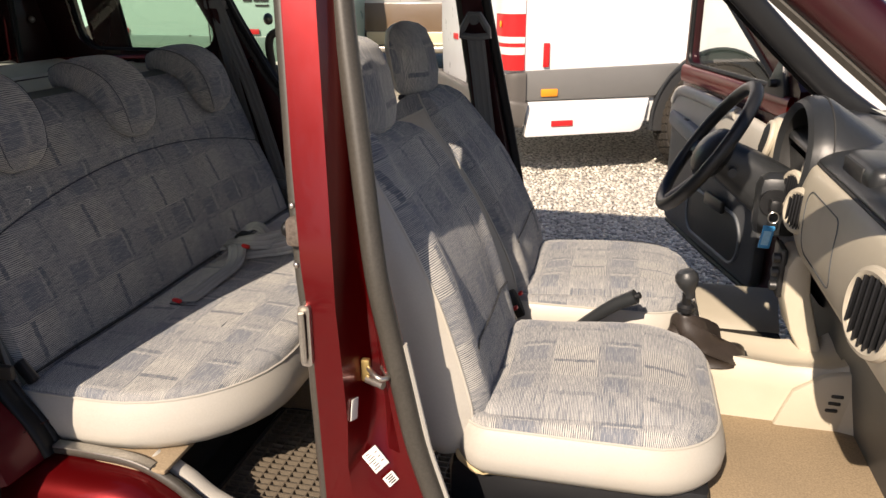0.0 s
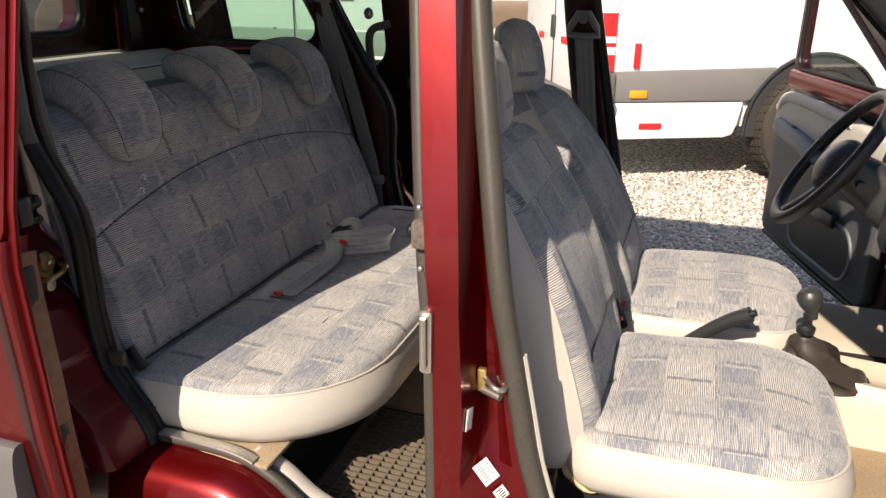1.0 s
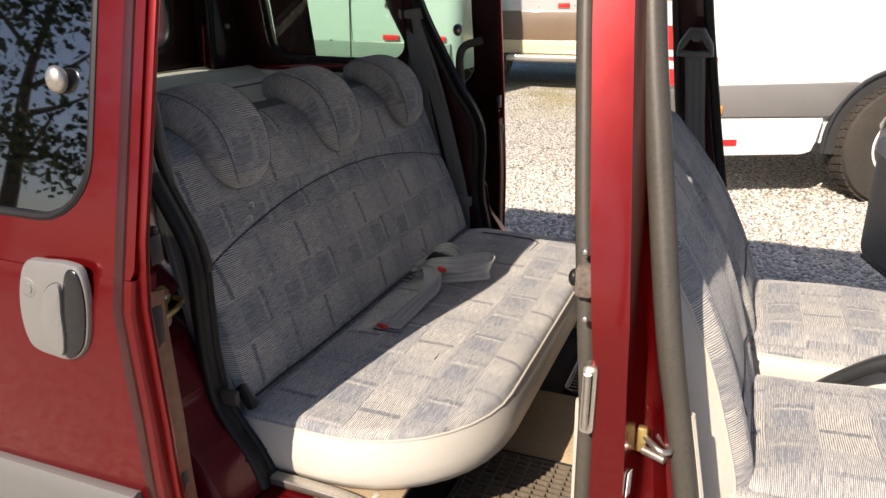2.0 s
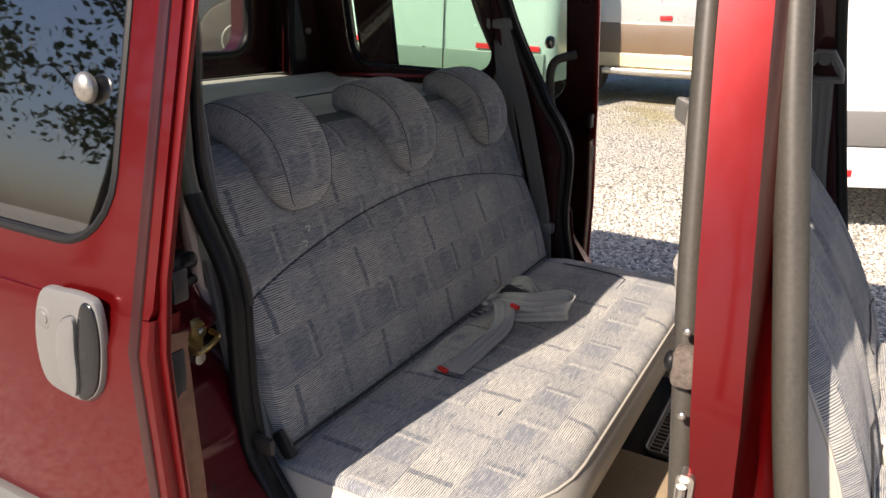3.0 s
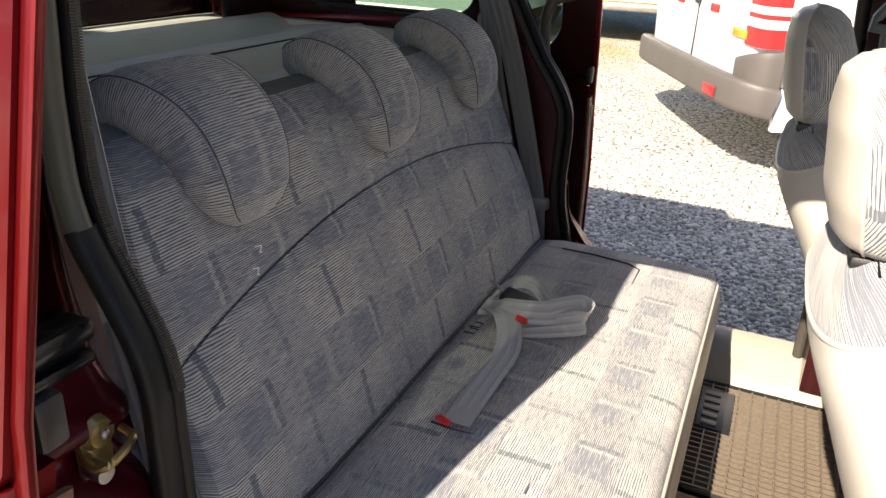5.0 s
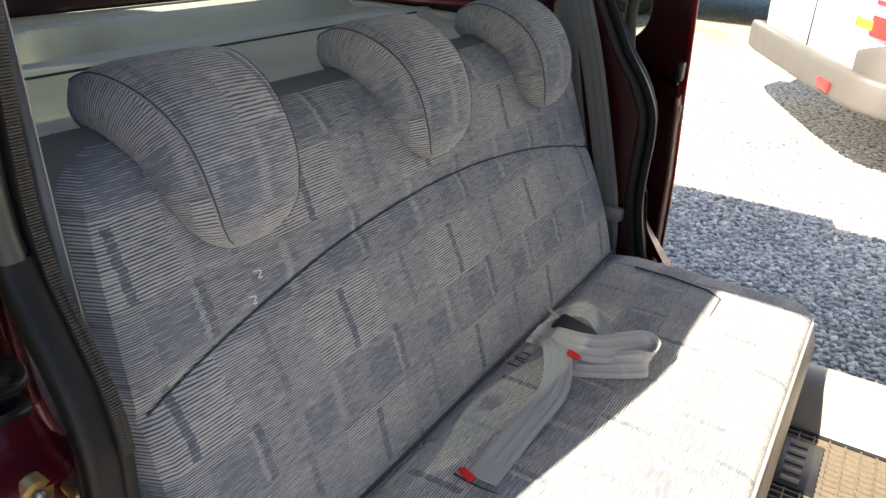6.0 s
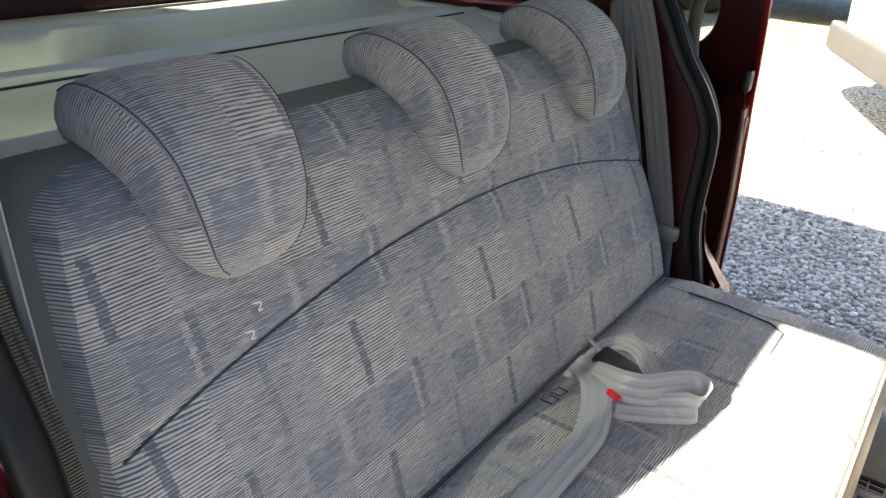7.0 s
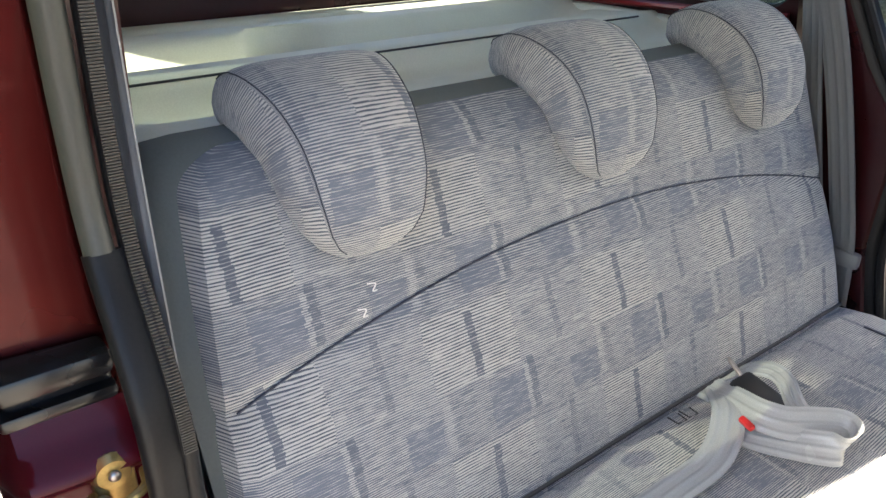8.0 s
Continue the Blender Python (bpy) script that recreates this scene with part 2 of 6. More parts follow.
BLUE_PL = plain("blue_plastic", (0.06, 0.30, 0.62), 0.3, vary=0.05, bump=0.02)
ORANGE_PL = plain("orange_lens", (0.80, 0.30, 0.02), 0.2, vary=0.05, bump=0.02)
WHITE_P = plain("white_van_paint", (0.80, 0.80, 0.79), 0.3, vary=0.02, grain=60, bump=0.0, coat=0.8, dirt=(0.70, 0.69, 0.66))
VAN_GREY = plain("van_grey_plastic", (0.16, 0.158, 0.152), 0.55, vary=0.08, grain=400, bump=0.15)
VAN_GREEN = plain("green_van_paint", (0.36, 0.52, 0.46), 0.3, vary=0.03, grain=60, bump=0.0, coat=0.8)
VAN_GREEN_D = plain("dark_green_van_paint", (0.15, 0.23, 0.19), 0.3, vary=0.05, grain=60, bump=0.0, coat=0.8)
BROWN_P = plain("brown_van_paint", (0.12, 0.080, 0.045), 0.35, vary=0.05, grain=60, bump=0.0, coat=0.6)
BEIGE_P = plain("beige_van_paint", (0.55, 0.46, 0.28), 0.35, vary=0.05, grain=60, bump=0.0, coat=0.6)
SILVER_P = plain("silver_van_paint", (0.42, 0.43, 0.42), 0.3, 0.4, vary=0.04, grain=60, bump=0.0, coat=0.8)
TYRE = plain("tyre_rubber", (0.030, 0.026, 0.021), 0.8, vary=0.3, grain=90, bump=0.4, dirt=(0.075, 0.056, 0.036))
CABIN_TINT = glass_mat("light_tinted_glass", (0.60, 0.66, 0.60), 0.08)
TINT = glass_mat("tinted_glass", (0.055, 0.064, 0.058), 0.21)
CLEAR = glass_mat("clear_glass", (0.82, 0.86, 0.84))
GREEN_GL = glass_mat("green_tinted_glass", (0.80, 0.88, 0.81), 0.05)
GRAVEL = gravel_mat()
STONE = stone_mat()
# Van grey darkened in colour to hold down the sun on the rear face.
BUMPER = plain("dark_bumper_plastic", (0.088, 0.080, 0.072), 0.55, vary=0.08, grain=400, bump=0.15)


# ---- mesh building ----
def ob_of(name, geo, material, parent=None, label="", smooth=True):
    verts, faces, uvs = geo
    me = bpy.data.meshes.new(name)
    me.from_pydata([tuple(v) for v in verts], [], faces)
    if uvs is not None:
        lay = me.uv_layers.new(name="UVMap")
        idx = np.empty(len(me.loops), int)
        me.loops.foreach_get("vertex_index", idx)
        lay.data.foreach_set("uv", np.asarray(uvs, float)[idx].ravel())
    bm = bmesh.new()
    bm.from_mesh(me)
    bmesh.ops.recalc_face_normals(bm, faces=bm.faces)
    bm.to_mesh(me)
    bm.free()
    me.materials.append(material)
    if smooth:
        me.shade_smooth()
        me.set_sharp_from_angle(angle=radians(38))
    ob = new(name, me)
    if parent is not None:
        ob.parent = parent
    if label:
        ob["label"] = label
    return ob


def part(name, geo, material, parent, label="", smooth=True):
    return ob_of(name, geo, material, parent, label, smooth)


def thing(name, label, category, group="", kind="", at=None):
    e = new(name)
    e.empty_display_size = 0.1
    if at is not None:
        e.matrix_basis = at
    return tagged(e, label, category, group, kind)


def join(*geos):
    verts, faces, uvs = [], [], []
    has = all(g[2] is not None for g in geos)
    for v, f, u in geos:
        k = len(verts)
        verts += [tuple(p) for p in v]
        faces += [tuple(i + k for i in q) for q in f]
        if has:
            uvs += list(u)
    return verts, faces, uvs if has else None


def moved(geo, m):
    return [m @ Vector(p) for p in geo[0]], geo[1], geo[2]


def grid(P, closed=False, caps=False, uv=None):
    P = np.asarray(P, float)
    n, m = P.shape[:2]
    faces = []
    for i in range(n - 1):
        for j in range(m if closed else m - 1):
            k = (j + 1) % m
            faces.append((i * m + j, i * m + k, (i + 1) * m + k, (i + 1) * m + j))
    if caps:
        faces.append(tuple(range(m)))
        faces.append(tuple(range((n - 1) * m, n * m)))
    return list(P.reshape(-1, 3)), faces, None if uv is None else np.asarray(uv, float).reshape(-1, 2)


def sup(a, w, h, p=2.0):
    c, s = math.cos(a), math.sin(a)
    return w * math.copysign(abs(c) ** (2 / p), c), h * math.copysign(abs(s) ** (2 / p), s)


def ellipse(w, h, n=16, p=2.0):
    return [sup(2 * math.pi * k / n, w, h, p) for k in range(n)]


def smooth_path(pts, n):
    """A smooth line of n + 1 points through pts (Catmull-Rom)."""
    p = np.asarray(pts, float)
    q = np.vstack([2 * p[0] - p[1], p, 2 * p[-1] - p[-2]])
    out = []
    for s in np.linspace(0, len(p) - 1, n + 1):
        i = min(int(s), len(p) - 2)
        f = s - i
        a, b, c, d = q[i : i + 4]
        out.append(0.5 * (2 * b + (c - a) * f + (2 * a - 5 * b + 4 * c - d) * f * f + (3 * b - a - 3 * c + d) * f**3))
    return np.array(out)


def sweep(path, section, ref=(0, 1, 0), closed_path=False, caps=True, uvw=False):
    """A tube along path; section: 2D points (along ref's side, along the normal), or a function of the step's share."""
    path = np.asarray(path, float)
    n = len(path)
    rings, uvs, run = [], [], 0.0
    for i in range(n):
        if closed_path:
            t = path[(i + 1) % n] - path[i - 1]
        else:
            t = path[min(i + 1, n - 1)] - path[max(i - 1, 0)]
        t = t / (np.linalg.norm(t) + 1e-12)
        side = np.asarray(ref, float)
        side = side - t * side.dot(t)
        side /= np.linalg.norm(side) + 1e-12
        nrm = np.cross(side, t)
        sec = section(i / max(1, n - 1)) if callable(section) else section
        rings.append([path[i] + a * side + b * nrm for a, b in sec])
        if i:
            run += np.linalg.norm(path[i] - path[i - 1])
        uvs.append([(a, run) for a, b in sec])
    if closed_path:
        rings.append(rings[0])
        uvs.append(uvs[0])
    return grid(rings, True, caps and not closed_path, uvs if uvw else None)


def tube(pts, r, n=10, smooth_n=None, ref=(0.31, 0.92, 0.24), closed_path=False):
    path = smooth_path(pts, smooth_n) if smooth_n else pts
    return sweep(path, ellipse(r, r, n), ref, closed_path)


def rbox(c, s, r=0.004, seg=2, turn=None):
    bm = bmesh.new()
    bmesh.ops.create_cube(bm, size=1)
    for v in bm.verts:
        v.co = Vector((v.co.x * s[0], v.co.y * s[1], v.co.z * s[2]))
    if r:
        bmesh.ops.bevel(bm, geom=list(bm.edges), offset=min(r, min(s) * 0.45), segments=seg, profile=0.5, affect="EDGES")
    return from_bm(bm, Matrix.Translation(c) @ (turn or Matrix()))


def from_bm(bm, m=None):
    bm.verts.index_update()
    g = [(m @ v.co if m else v.co.copy()) for v in bm.verts], [tuple(v.index for v in f.verts) for f in bm.faces], None
    bm.free()
    return g


def prism(outline, axis, lo, hi, r=0.0, seg=2):
    """A flat outline drawn out along an axis; outline in the other two axes in order."""
    bm = bmesh.new()
    k = "xyz".index(axis)
    o = [i for i in range(3) if i != k]

    def at(p, d):
        c = [0, 0, 0]
        c[o[0]], c[o[1]], c[k] = p[0], p[1], d
        return c

    a = [bm.verts.new(at(p, lo)) for p in outline]
    b = [bm.verts.new(at(p, hi)) for p in outline]
    bm.faces.new(a)
    bm.faces.new(b)
    n = len(a)
    for i in range(n):
        bm.faces.new((a[i], a[(i + 1) % n], b[(i + 1) % n], b[i]))
    bmesh.ops.recalc_face_normals(bm, faces=bm.faces)
    if r:
        rim = [e for e in bm.edges if len(e.link_faces) == 2 and e.calc_face_angle(0) > 0.6]
        bmesh.ops.bevel(bm, geom=rim, offset=r, segments=seg, profile=0.5, affect="EDGES")
    return from_bm(bm)


def rr(cx, cy, w, h, r, n=6):
    """A rounded rectangle as a loop of 4 * (n + 1) points."""
    out = []
    for k, (sx, sy) in enumerate(((1, 1), (-1, 1), (-1, -1), (1, -1))):
        for i in range(n + 1):
            a = math.pi / 2 * (k + i / n)
            out.append((cx + sx * (w / 2 - r) + r * math.cos(a), cy + sy * (h / 2 - r) + r * math.sin(a)))
    return out


def ring_plate(outer, inner, axis, lo, hi, bow=None):
    """A plate with a hole: two loops of one length, drawn out along an axis."""
    k = "xyz".index(axis)
    o = [i for i in range(3) if i != k]

    def at(p, d):
        c = [0, 0, 0]
        c[o[0]], c[o[1]], c[k] = p[0], p[1], d + (bow(*p) if bow else 0)
        return c

    rows = [[at(p, lo) for p in outer], [at(p, lo) for p in inner], [at(p, hi) for p in inner], [at(p, hi) for p in outer], [at(p, lo) for p in outer]]
    return grid(rows, True)


def lathe(prof, n=24, axis="y"):
    """A turned shape: prof of (radius, height) along an axis through the origin."""
    rows = []
    for r, h in prof:
        ring = []
        for k in range(n):
            a = 2 * math.pi * k / n
            c, s = r * math.cos(a), r * math.sin(a)
            ring.append({"x": (h, c, s), "y": (c, h, s), "z": (c, s, h)}[axis])
        rows.append(ring)
    return grid(rows, True, True)


def ball(c, r, n=16, m=10):
    rows = []
    for i in range(m + 1):
        a = math.pi * (i / m - 0.5)
        q = max(1e-4, math.cos(a))
        rows.append([(c[0] + r[0] * q * math.cos(2 * math.pi * k / n), c[1] + r[1] * q * math.sin(2 * math.pi * k / n), c[2] + r[2] * math.sin(a)) for k in range(n)])
    return grid(rows, True, True)


def dense(loop, gap=0.05):
    """The same closed loop with points every few centimetres along its straight sides."""
    out = []
    for i, p in enumerate(loop):
        q = loop[(i + 1) % len(loop)]
        n = max(1, int(math.dist(p, q) / gap))
        out += [tuple(a + (b - a) * k / n for a, b in zip(p, q)) for k in range(n)]
    return out


def between(outer, inner):
    """Points of the outer loop matched one by one to the inner loop by their way round the middle."""
    c = np.mean(inner, 0)
    lo = np.asarray(dense(outer, 0.004))
    ang = np.arctan2(lo[:, 1] - c[1], lo[:, 0] - c[0])
    out = []
    for p in inner:
        a = math.atan2(p[1] - c[1], p[0] - c[0])
        k = int(np.argmin(np.abs(np.angle(np.exp(1j * (ang - a))))))
        out.append(tuple(lo[k]))
    return out


def decal(p, n, up, w, h, t=0.0008):
    """Where a flat label sits: its matrix on a face with normal n, upright along up."""
    n, up = Vector(n).normalized(), Vector(up)
    u = up.cross(n).normalized()
    v = n.cross(u)
    return Matrix(((u.x, v.x, n.x, p[0]), (u.y, v.y, n.y, p[1]), (u.z, v.z, n.z, p[2]), (0, 0, 0, 1)))

# ---- setting ----
GZ = 0.15
YC = 1.85  # the car's middle line


def ground_z(x, y):
    """The yard rises gently away from the car."""
    return GZ + 0.020 * min(14, max(0, y - 3)) + 0.018 * min(14, max(0, -2.5 - x))


def ground_geo():
    xs = sorted(set(list(np.linspace(-14, 8, 45)) + [-2500, -600, -120, -40, 30, 120, 600, 2500]))
    ys = sorted(set(list(np.linspace(-8, 16, 49)) + [-2500, -600, -120, -30, 40, 120, 600, 2500]))
    P = [[(x, y, ground_z(x, y) + (0.018 * noise.noise((x * 0.5, y * 0.5, 0)) if abs(x) < 40 and abs(y) < 40 else 0)) for y in ys] for x in xs]
    return grid(P)


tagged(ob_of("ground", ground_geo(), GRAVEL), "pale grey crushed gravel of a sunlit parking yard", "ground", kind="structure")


def stone_bed(x0, x1, y0, y1, gap):
    """Loose stones strewn over a stretch of the yard, half sunk, each squashed and turned its own way."""
    rng = np.random.default_rng(11)
    bm = bmesh.new()
    bmesh.ops.create_icosphere(bm, subdivisions=1, radius=1.0)
    base = np.array([v.co for v in bm.verts])
    tris = np.array([[v.index for v in f.verts] for f in bm.faces])
    bm.free()
    gx, gy = np.meshgrid(np.arange(x0, x1, gap), np.arange(y0, y1, gap))
    px = gx.ravel() + rng.uniform(-0.5, 0.5, gx.size) * gap
    py = gy.ravel() + rng.uniform(-0.5, 0.5, gx.size) * gap
    # the bed thins out towards its border
    rim = np.minimum(np.minimum(px - x0, x1 - px), np.minimum(py - y0 + 0.6, y1 - py))
    keep = rng.uniform(0.0, 0.9, gx.size) < rim
    px, py = px[keep], py[keep]
    n = len(px)
    pz = np.array([ground_z(x, y) + 0.018 * noise.noise((x * 0.5, y * 0.5, 0)) for x, y in zip(px, py)])
    size = gap * rng.uniform(0.34, 0.68, n)
    v = base[None] * rng.uniform(0.75, 1.2, (n, len(base), 1))
    v = v * np.stack([size, size * rng.uniform(0.6, 0.95, n), size * rng.uniform(0.40, 0.65, n)], 1)[:, None, :]
    lean, turn = rng.uniform(-0.35, 0.35, n), rng.uniform(0, 2 * math.pi, n)
    x, y, z = v[..., 0], v[..., 1], v[..., 2]
    x, z = x * np.cos(lean)[:, None] - z * np.sin(lean)[:, None], x * np.sin(lean)[:, None] + z * np.cos(lean)[:, None]
    x, y = x * np.cos(turn)[:, None] - y * np.sin(turn)[:, None], x * np.sin(turn)[:, None] + y * np.cos(turn)[:, None]
    verts = np.stack([x + px[:, None], y + py[:, None], z + (pz + size * 0.22)[:, None]], 2).reshape(-1, 3)
    faces = (tris[None] + (np.arange(n) * len(base))[:, None, None]).reshape(-1, 3)
    me = bpy.data.meshes.new("gravel_stones")
    me.from_pydata(verts.tolist(), [], faces.tolist())
    me.materials.append(STONE)
    me.shade_smooth()
    return new("gravel_stones", me)


tagged(stone_bed(-2.6, 2.2, 2.72, 6.0, 0.0255), "loose pale crushed stones lying on the yard", "gravel", kind="stuff")


# ---- rear bench ----
def back_x(z):
    return -1.175 - 0.385 * (z - 0.72)


def cushion_geos(outline, top, low, crown, uvf, edge=0.022, dip=None, bulge=0.012):
    """A seat cushion over a closed outline (x, y): the cloth top and the side below its seam."""
    o = np.asarray(outline, float)
    c = o.mean(0)
    nrm = np.roll(o, -1, 0) - np.roll(o, 1, 0)
    nrm = np.stack([nrm[:, 1], -nrm[:, 0]], 1)
    nrm /= np.linalg.norm(nrm, axis=1)[:, None] + 1e-9
    if ((o - c) * nrm).sum() < 0:
        nrm = -nrm
    rows, uvs = [], []
    for s in (0.02, 0.2, 0.4, 0.56, 0.68, 0.77, 0.83, 0.865):
        q = c + (o - c) * s
        rows.append([(x, y, top + crown * max(0, 1 - (s / 0.93) ** 4) + (dip(x, y) if dip else 0)) for x, y in q])
        uvs.append([uvf(x, y) for x, y in q])
    for a in (0.0, 0.35, 0.7, 1.0):
        ang = a * math.pi / 2
        q = o - nrm * edge * (1 - math.sin(ang))
        rows.append([(x, y, top - edge * (1 - math.cos(ang)) + (dip(x, y) if dip else 0) * (1 - a)) for x, y in q])
        uvs.append([uvf(x + n[0] * edge * a, y + n[1] * edge * a) for (x, y), n in zip(q, nrm)])
    cloth = grid(rows, True, False, uvs)
    cloth[1].append(tuple(range(len(o))))
    side = []
    for f in (0.0, 0.05, 0.2, 0.45, 0.7, 0.88, 0.97, 1.0):
        q = o + nrm * (bulge * math.sin(math.pi * f) - (0.03 * max(0, f - 0.85) / 0.15) ** 1.0 + 0.002)
        side.append([(x, y, top - edge + 0.001 - f * (top - edge - low)) for x, y in q])
    side.append([(c[0] + (x - c[0]) * 0.5, c[1] + (y - c[1]) * 0.5, low) for x, y in o])
    seam = [(x + n[0] * 0.002, y + n[1] * 0.002, top - edge) for (x, y), n in zip(o, nrm)]
    return cloth, grid(side, True, True), tube(seam, 0.0028, 6, closed_path=True, ref=(0, 0, 1))


def corner_outline(x0, x1, y0, y1, radii, n=9):
    """A loop with its own radius at each corner: (x1, y1), (x0, y1), (x0, y0), (x1, y0)."""
    out = []
    for k, (sx, sy) in enumerate(((1, 1), (-1, 1), (-1, -1), (1, -1))):
        r = radii[k]
        cx, cy = (x1 - r if sx > 0 else x0 + r), (y1 - r if sy > 0 else y0 + r)
        for i in range(n + 1):
            a = math.pi / 2 * (k + i / n)
            out.append((cx + r * math.cos(a), cy + r * math.sin(a)))
    # even out the long sides
    full = []
    for i, p in enumerate(out):
        q = out[(i + 1) % len(out)]
        d = math.dist(p, q)
        full.append(p)
        for j in range(1, int(d / 0.05)):
            f = j / int(d / 0.05)
            full.append((p[0] + (q[0] - p[0]) * f, p[1] + (q[1] - p[1]) * f))
    return full


bench = thing("rear_bench_seat", "three-place rear bench in blue-grey patchwork cloth with cream vinyl sides", "car seat")
bo = corner_outline(-1.20, -0.735, 1.215, 2.47, (0.055, 0.03, 0.03, 0.27))


def bench_dip(x, y):
    return 0.006 * math.sin(9 * y) * math.cos(7 * x) - 0.026 * math.exp(-((x + 1.19) / 0.025) ** 2) + 0.002 * noise.noise((x * 9, y * 9, 1))


def bench_top(x, y):
    return 0.728 + 0.010 + bench_dip(x, y)


cl, sd, sm = cushion_geos(bo, 0.728, 0.590, 0.010, lambda x, y: (y, x), dip=bench_dip, bulge=0.016)
cushion = part("cushion", cl, CLOTH, bench, "blue-grey patchwork cloth top with pale wavy threads")
part("vinyl_side", sd, VINYL, cushion, "smooth cream vinyl border")
part("piping", sm, VINYL, cushion)


for line in ([(-0.905, y) for y in np.linspace(1.50, 2.34, 16)], [(-0.905, 2.34), (-0.935, 2.365), (-1.02, 2.385), (-1.10, 2.385)]):
    part("seam", tube([(x, y, bench_top(x, y) - 0.0035 - 0.004 * max(0, y - 2.2)) for x, y in line], 0.002, 5), THREAD, cushion)


def bench_back():
    """The cloth face: across (y) and up along the lean, rolled over at its rim."""
    ny, nz = 72, 84
    rows, uvs = [], []
    for i in range(nz + 1):
        s = i / nz
        z = 0.70 + 0.52 * s
        left, right = 1.225 + 0.050 * s**2, 2.470 - 0.012 * s**2
        round_top = max(0, (s - 0.86) / 0.14)
        left += 0.05 * round_top**3
        right -= 0.05 * round_top**3
        row, uv = [], []
        for j in range(ny + 1):
            f = j / ny
            y = left + (right - left) * f
            e = min(f, 1 - f) * (right - left)
            rim = max(0, 1 - e / 0.03)
            depth = 0.035 * (1 - math.sqrt(max(0, 1 - rim**2)))
            depth += 0.055 * (1 - math.sqrt(max(0, 1 - round_top**2)))
            arch = 1.038 - 0.070 * ((y - YC) / 0.56) ** 2
            puff = -0.007 * math.exp(-((z - arch) / 0.009) ** 2)
            puff += 0.012 * math.sin(math.pi * min(1, max(0, (z - 0.72) / (arch - 0.72)))) * (1 - rim)
            puff += 0.0018 * noise.noise((y * 7, z * 7, 3))
            row.append((back_x(z) + puff - depth, y, z - 0.012 * round_top**2))
            uv.append((y, z * 1.07))
        rows.append(row)
        uvs.append(uv)
    return grid(rows, False, False, uvs)


back = part("backrest", bench_back(), CLOTH, bench, "blue-grey patchwork cloth with a curved seam")
# A black tube paints in the crease's shade behind the cushion.
part("crease_shade", tube([(back_x(0.730) + 0.004, y, bench_top(-1.160, y) - 0.006) for y in np.linspace(1.25, 2.45, 40)], 0.0035, 6), INK, back, "black strip for the shade between backrest and cushion")
# rear shell of the backrest, over the top and down the back
shell = []
for y in np.linspace(1.225, 2.475, 40):
    e = min(y - 1.225, 2.475 - y)
    k = math.sqrt(max(0, 1 - max(0, 1 - e / 0.05) ** 2))
    top = 1.175 + 0.045 * k
    shell.append([(back_x(0.70) - 0.015, y, 0.70), (back_x(1.0) - 0.022, y, 1.0), (back_x(1.15) - 0.03, y, top - 0.06), (back_x(1.2) - 0.045, y, top - 0.012), (back_x(1.2) - 0.07, y, top - 0.004), (back_x(1.2) - 0.10, y, top - 0.03), (back_x(1.0) - 0.13, y, 1.0), (back_x(0.7) - 0.13, y, 0.64)])
part("back_shell", grid(shell, False, False), SHELL, back, "grey-green trim behind the backrest")
arch_pts = [(back_x(1.038 - 0.070 * ((y - YC) / 0.56) ** 2) - 0.0048 + 0.0018 * noise.noise((y * 7, (1.038 - 0.070 * ((y - YC) / 0.56) ** 2) * 7, 3)), y, 1.038 - 0.070 * ((y - YC) / 0.56) ** 2) for y in np.linspace(1.265, 2.45, 60)]
part("seam", tube(arch_pts, 0.0014, 6), THREAD, back, "dark curved stitching seam")

for y, z in ((1.443, 1.046), (1.424, 1.023)):
    x = back_x(z) + 0.013
    part("lint_thread", tube(smooth_path([(x, y - 0.006, z + 0.006), (x + 0.002, y + 0.004, z + 0.004), (x + 0.002, y, z - 0.004), (x, y + 0.007, z - 0.006)], 10), 0.0009, 5), LABEL_W, back, "scrap of white lint")


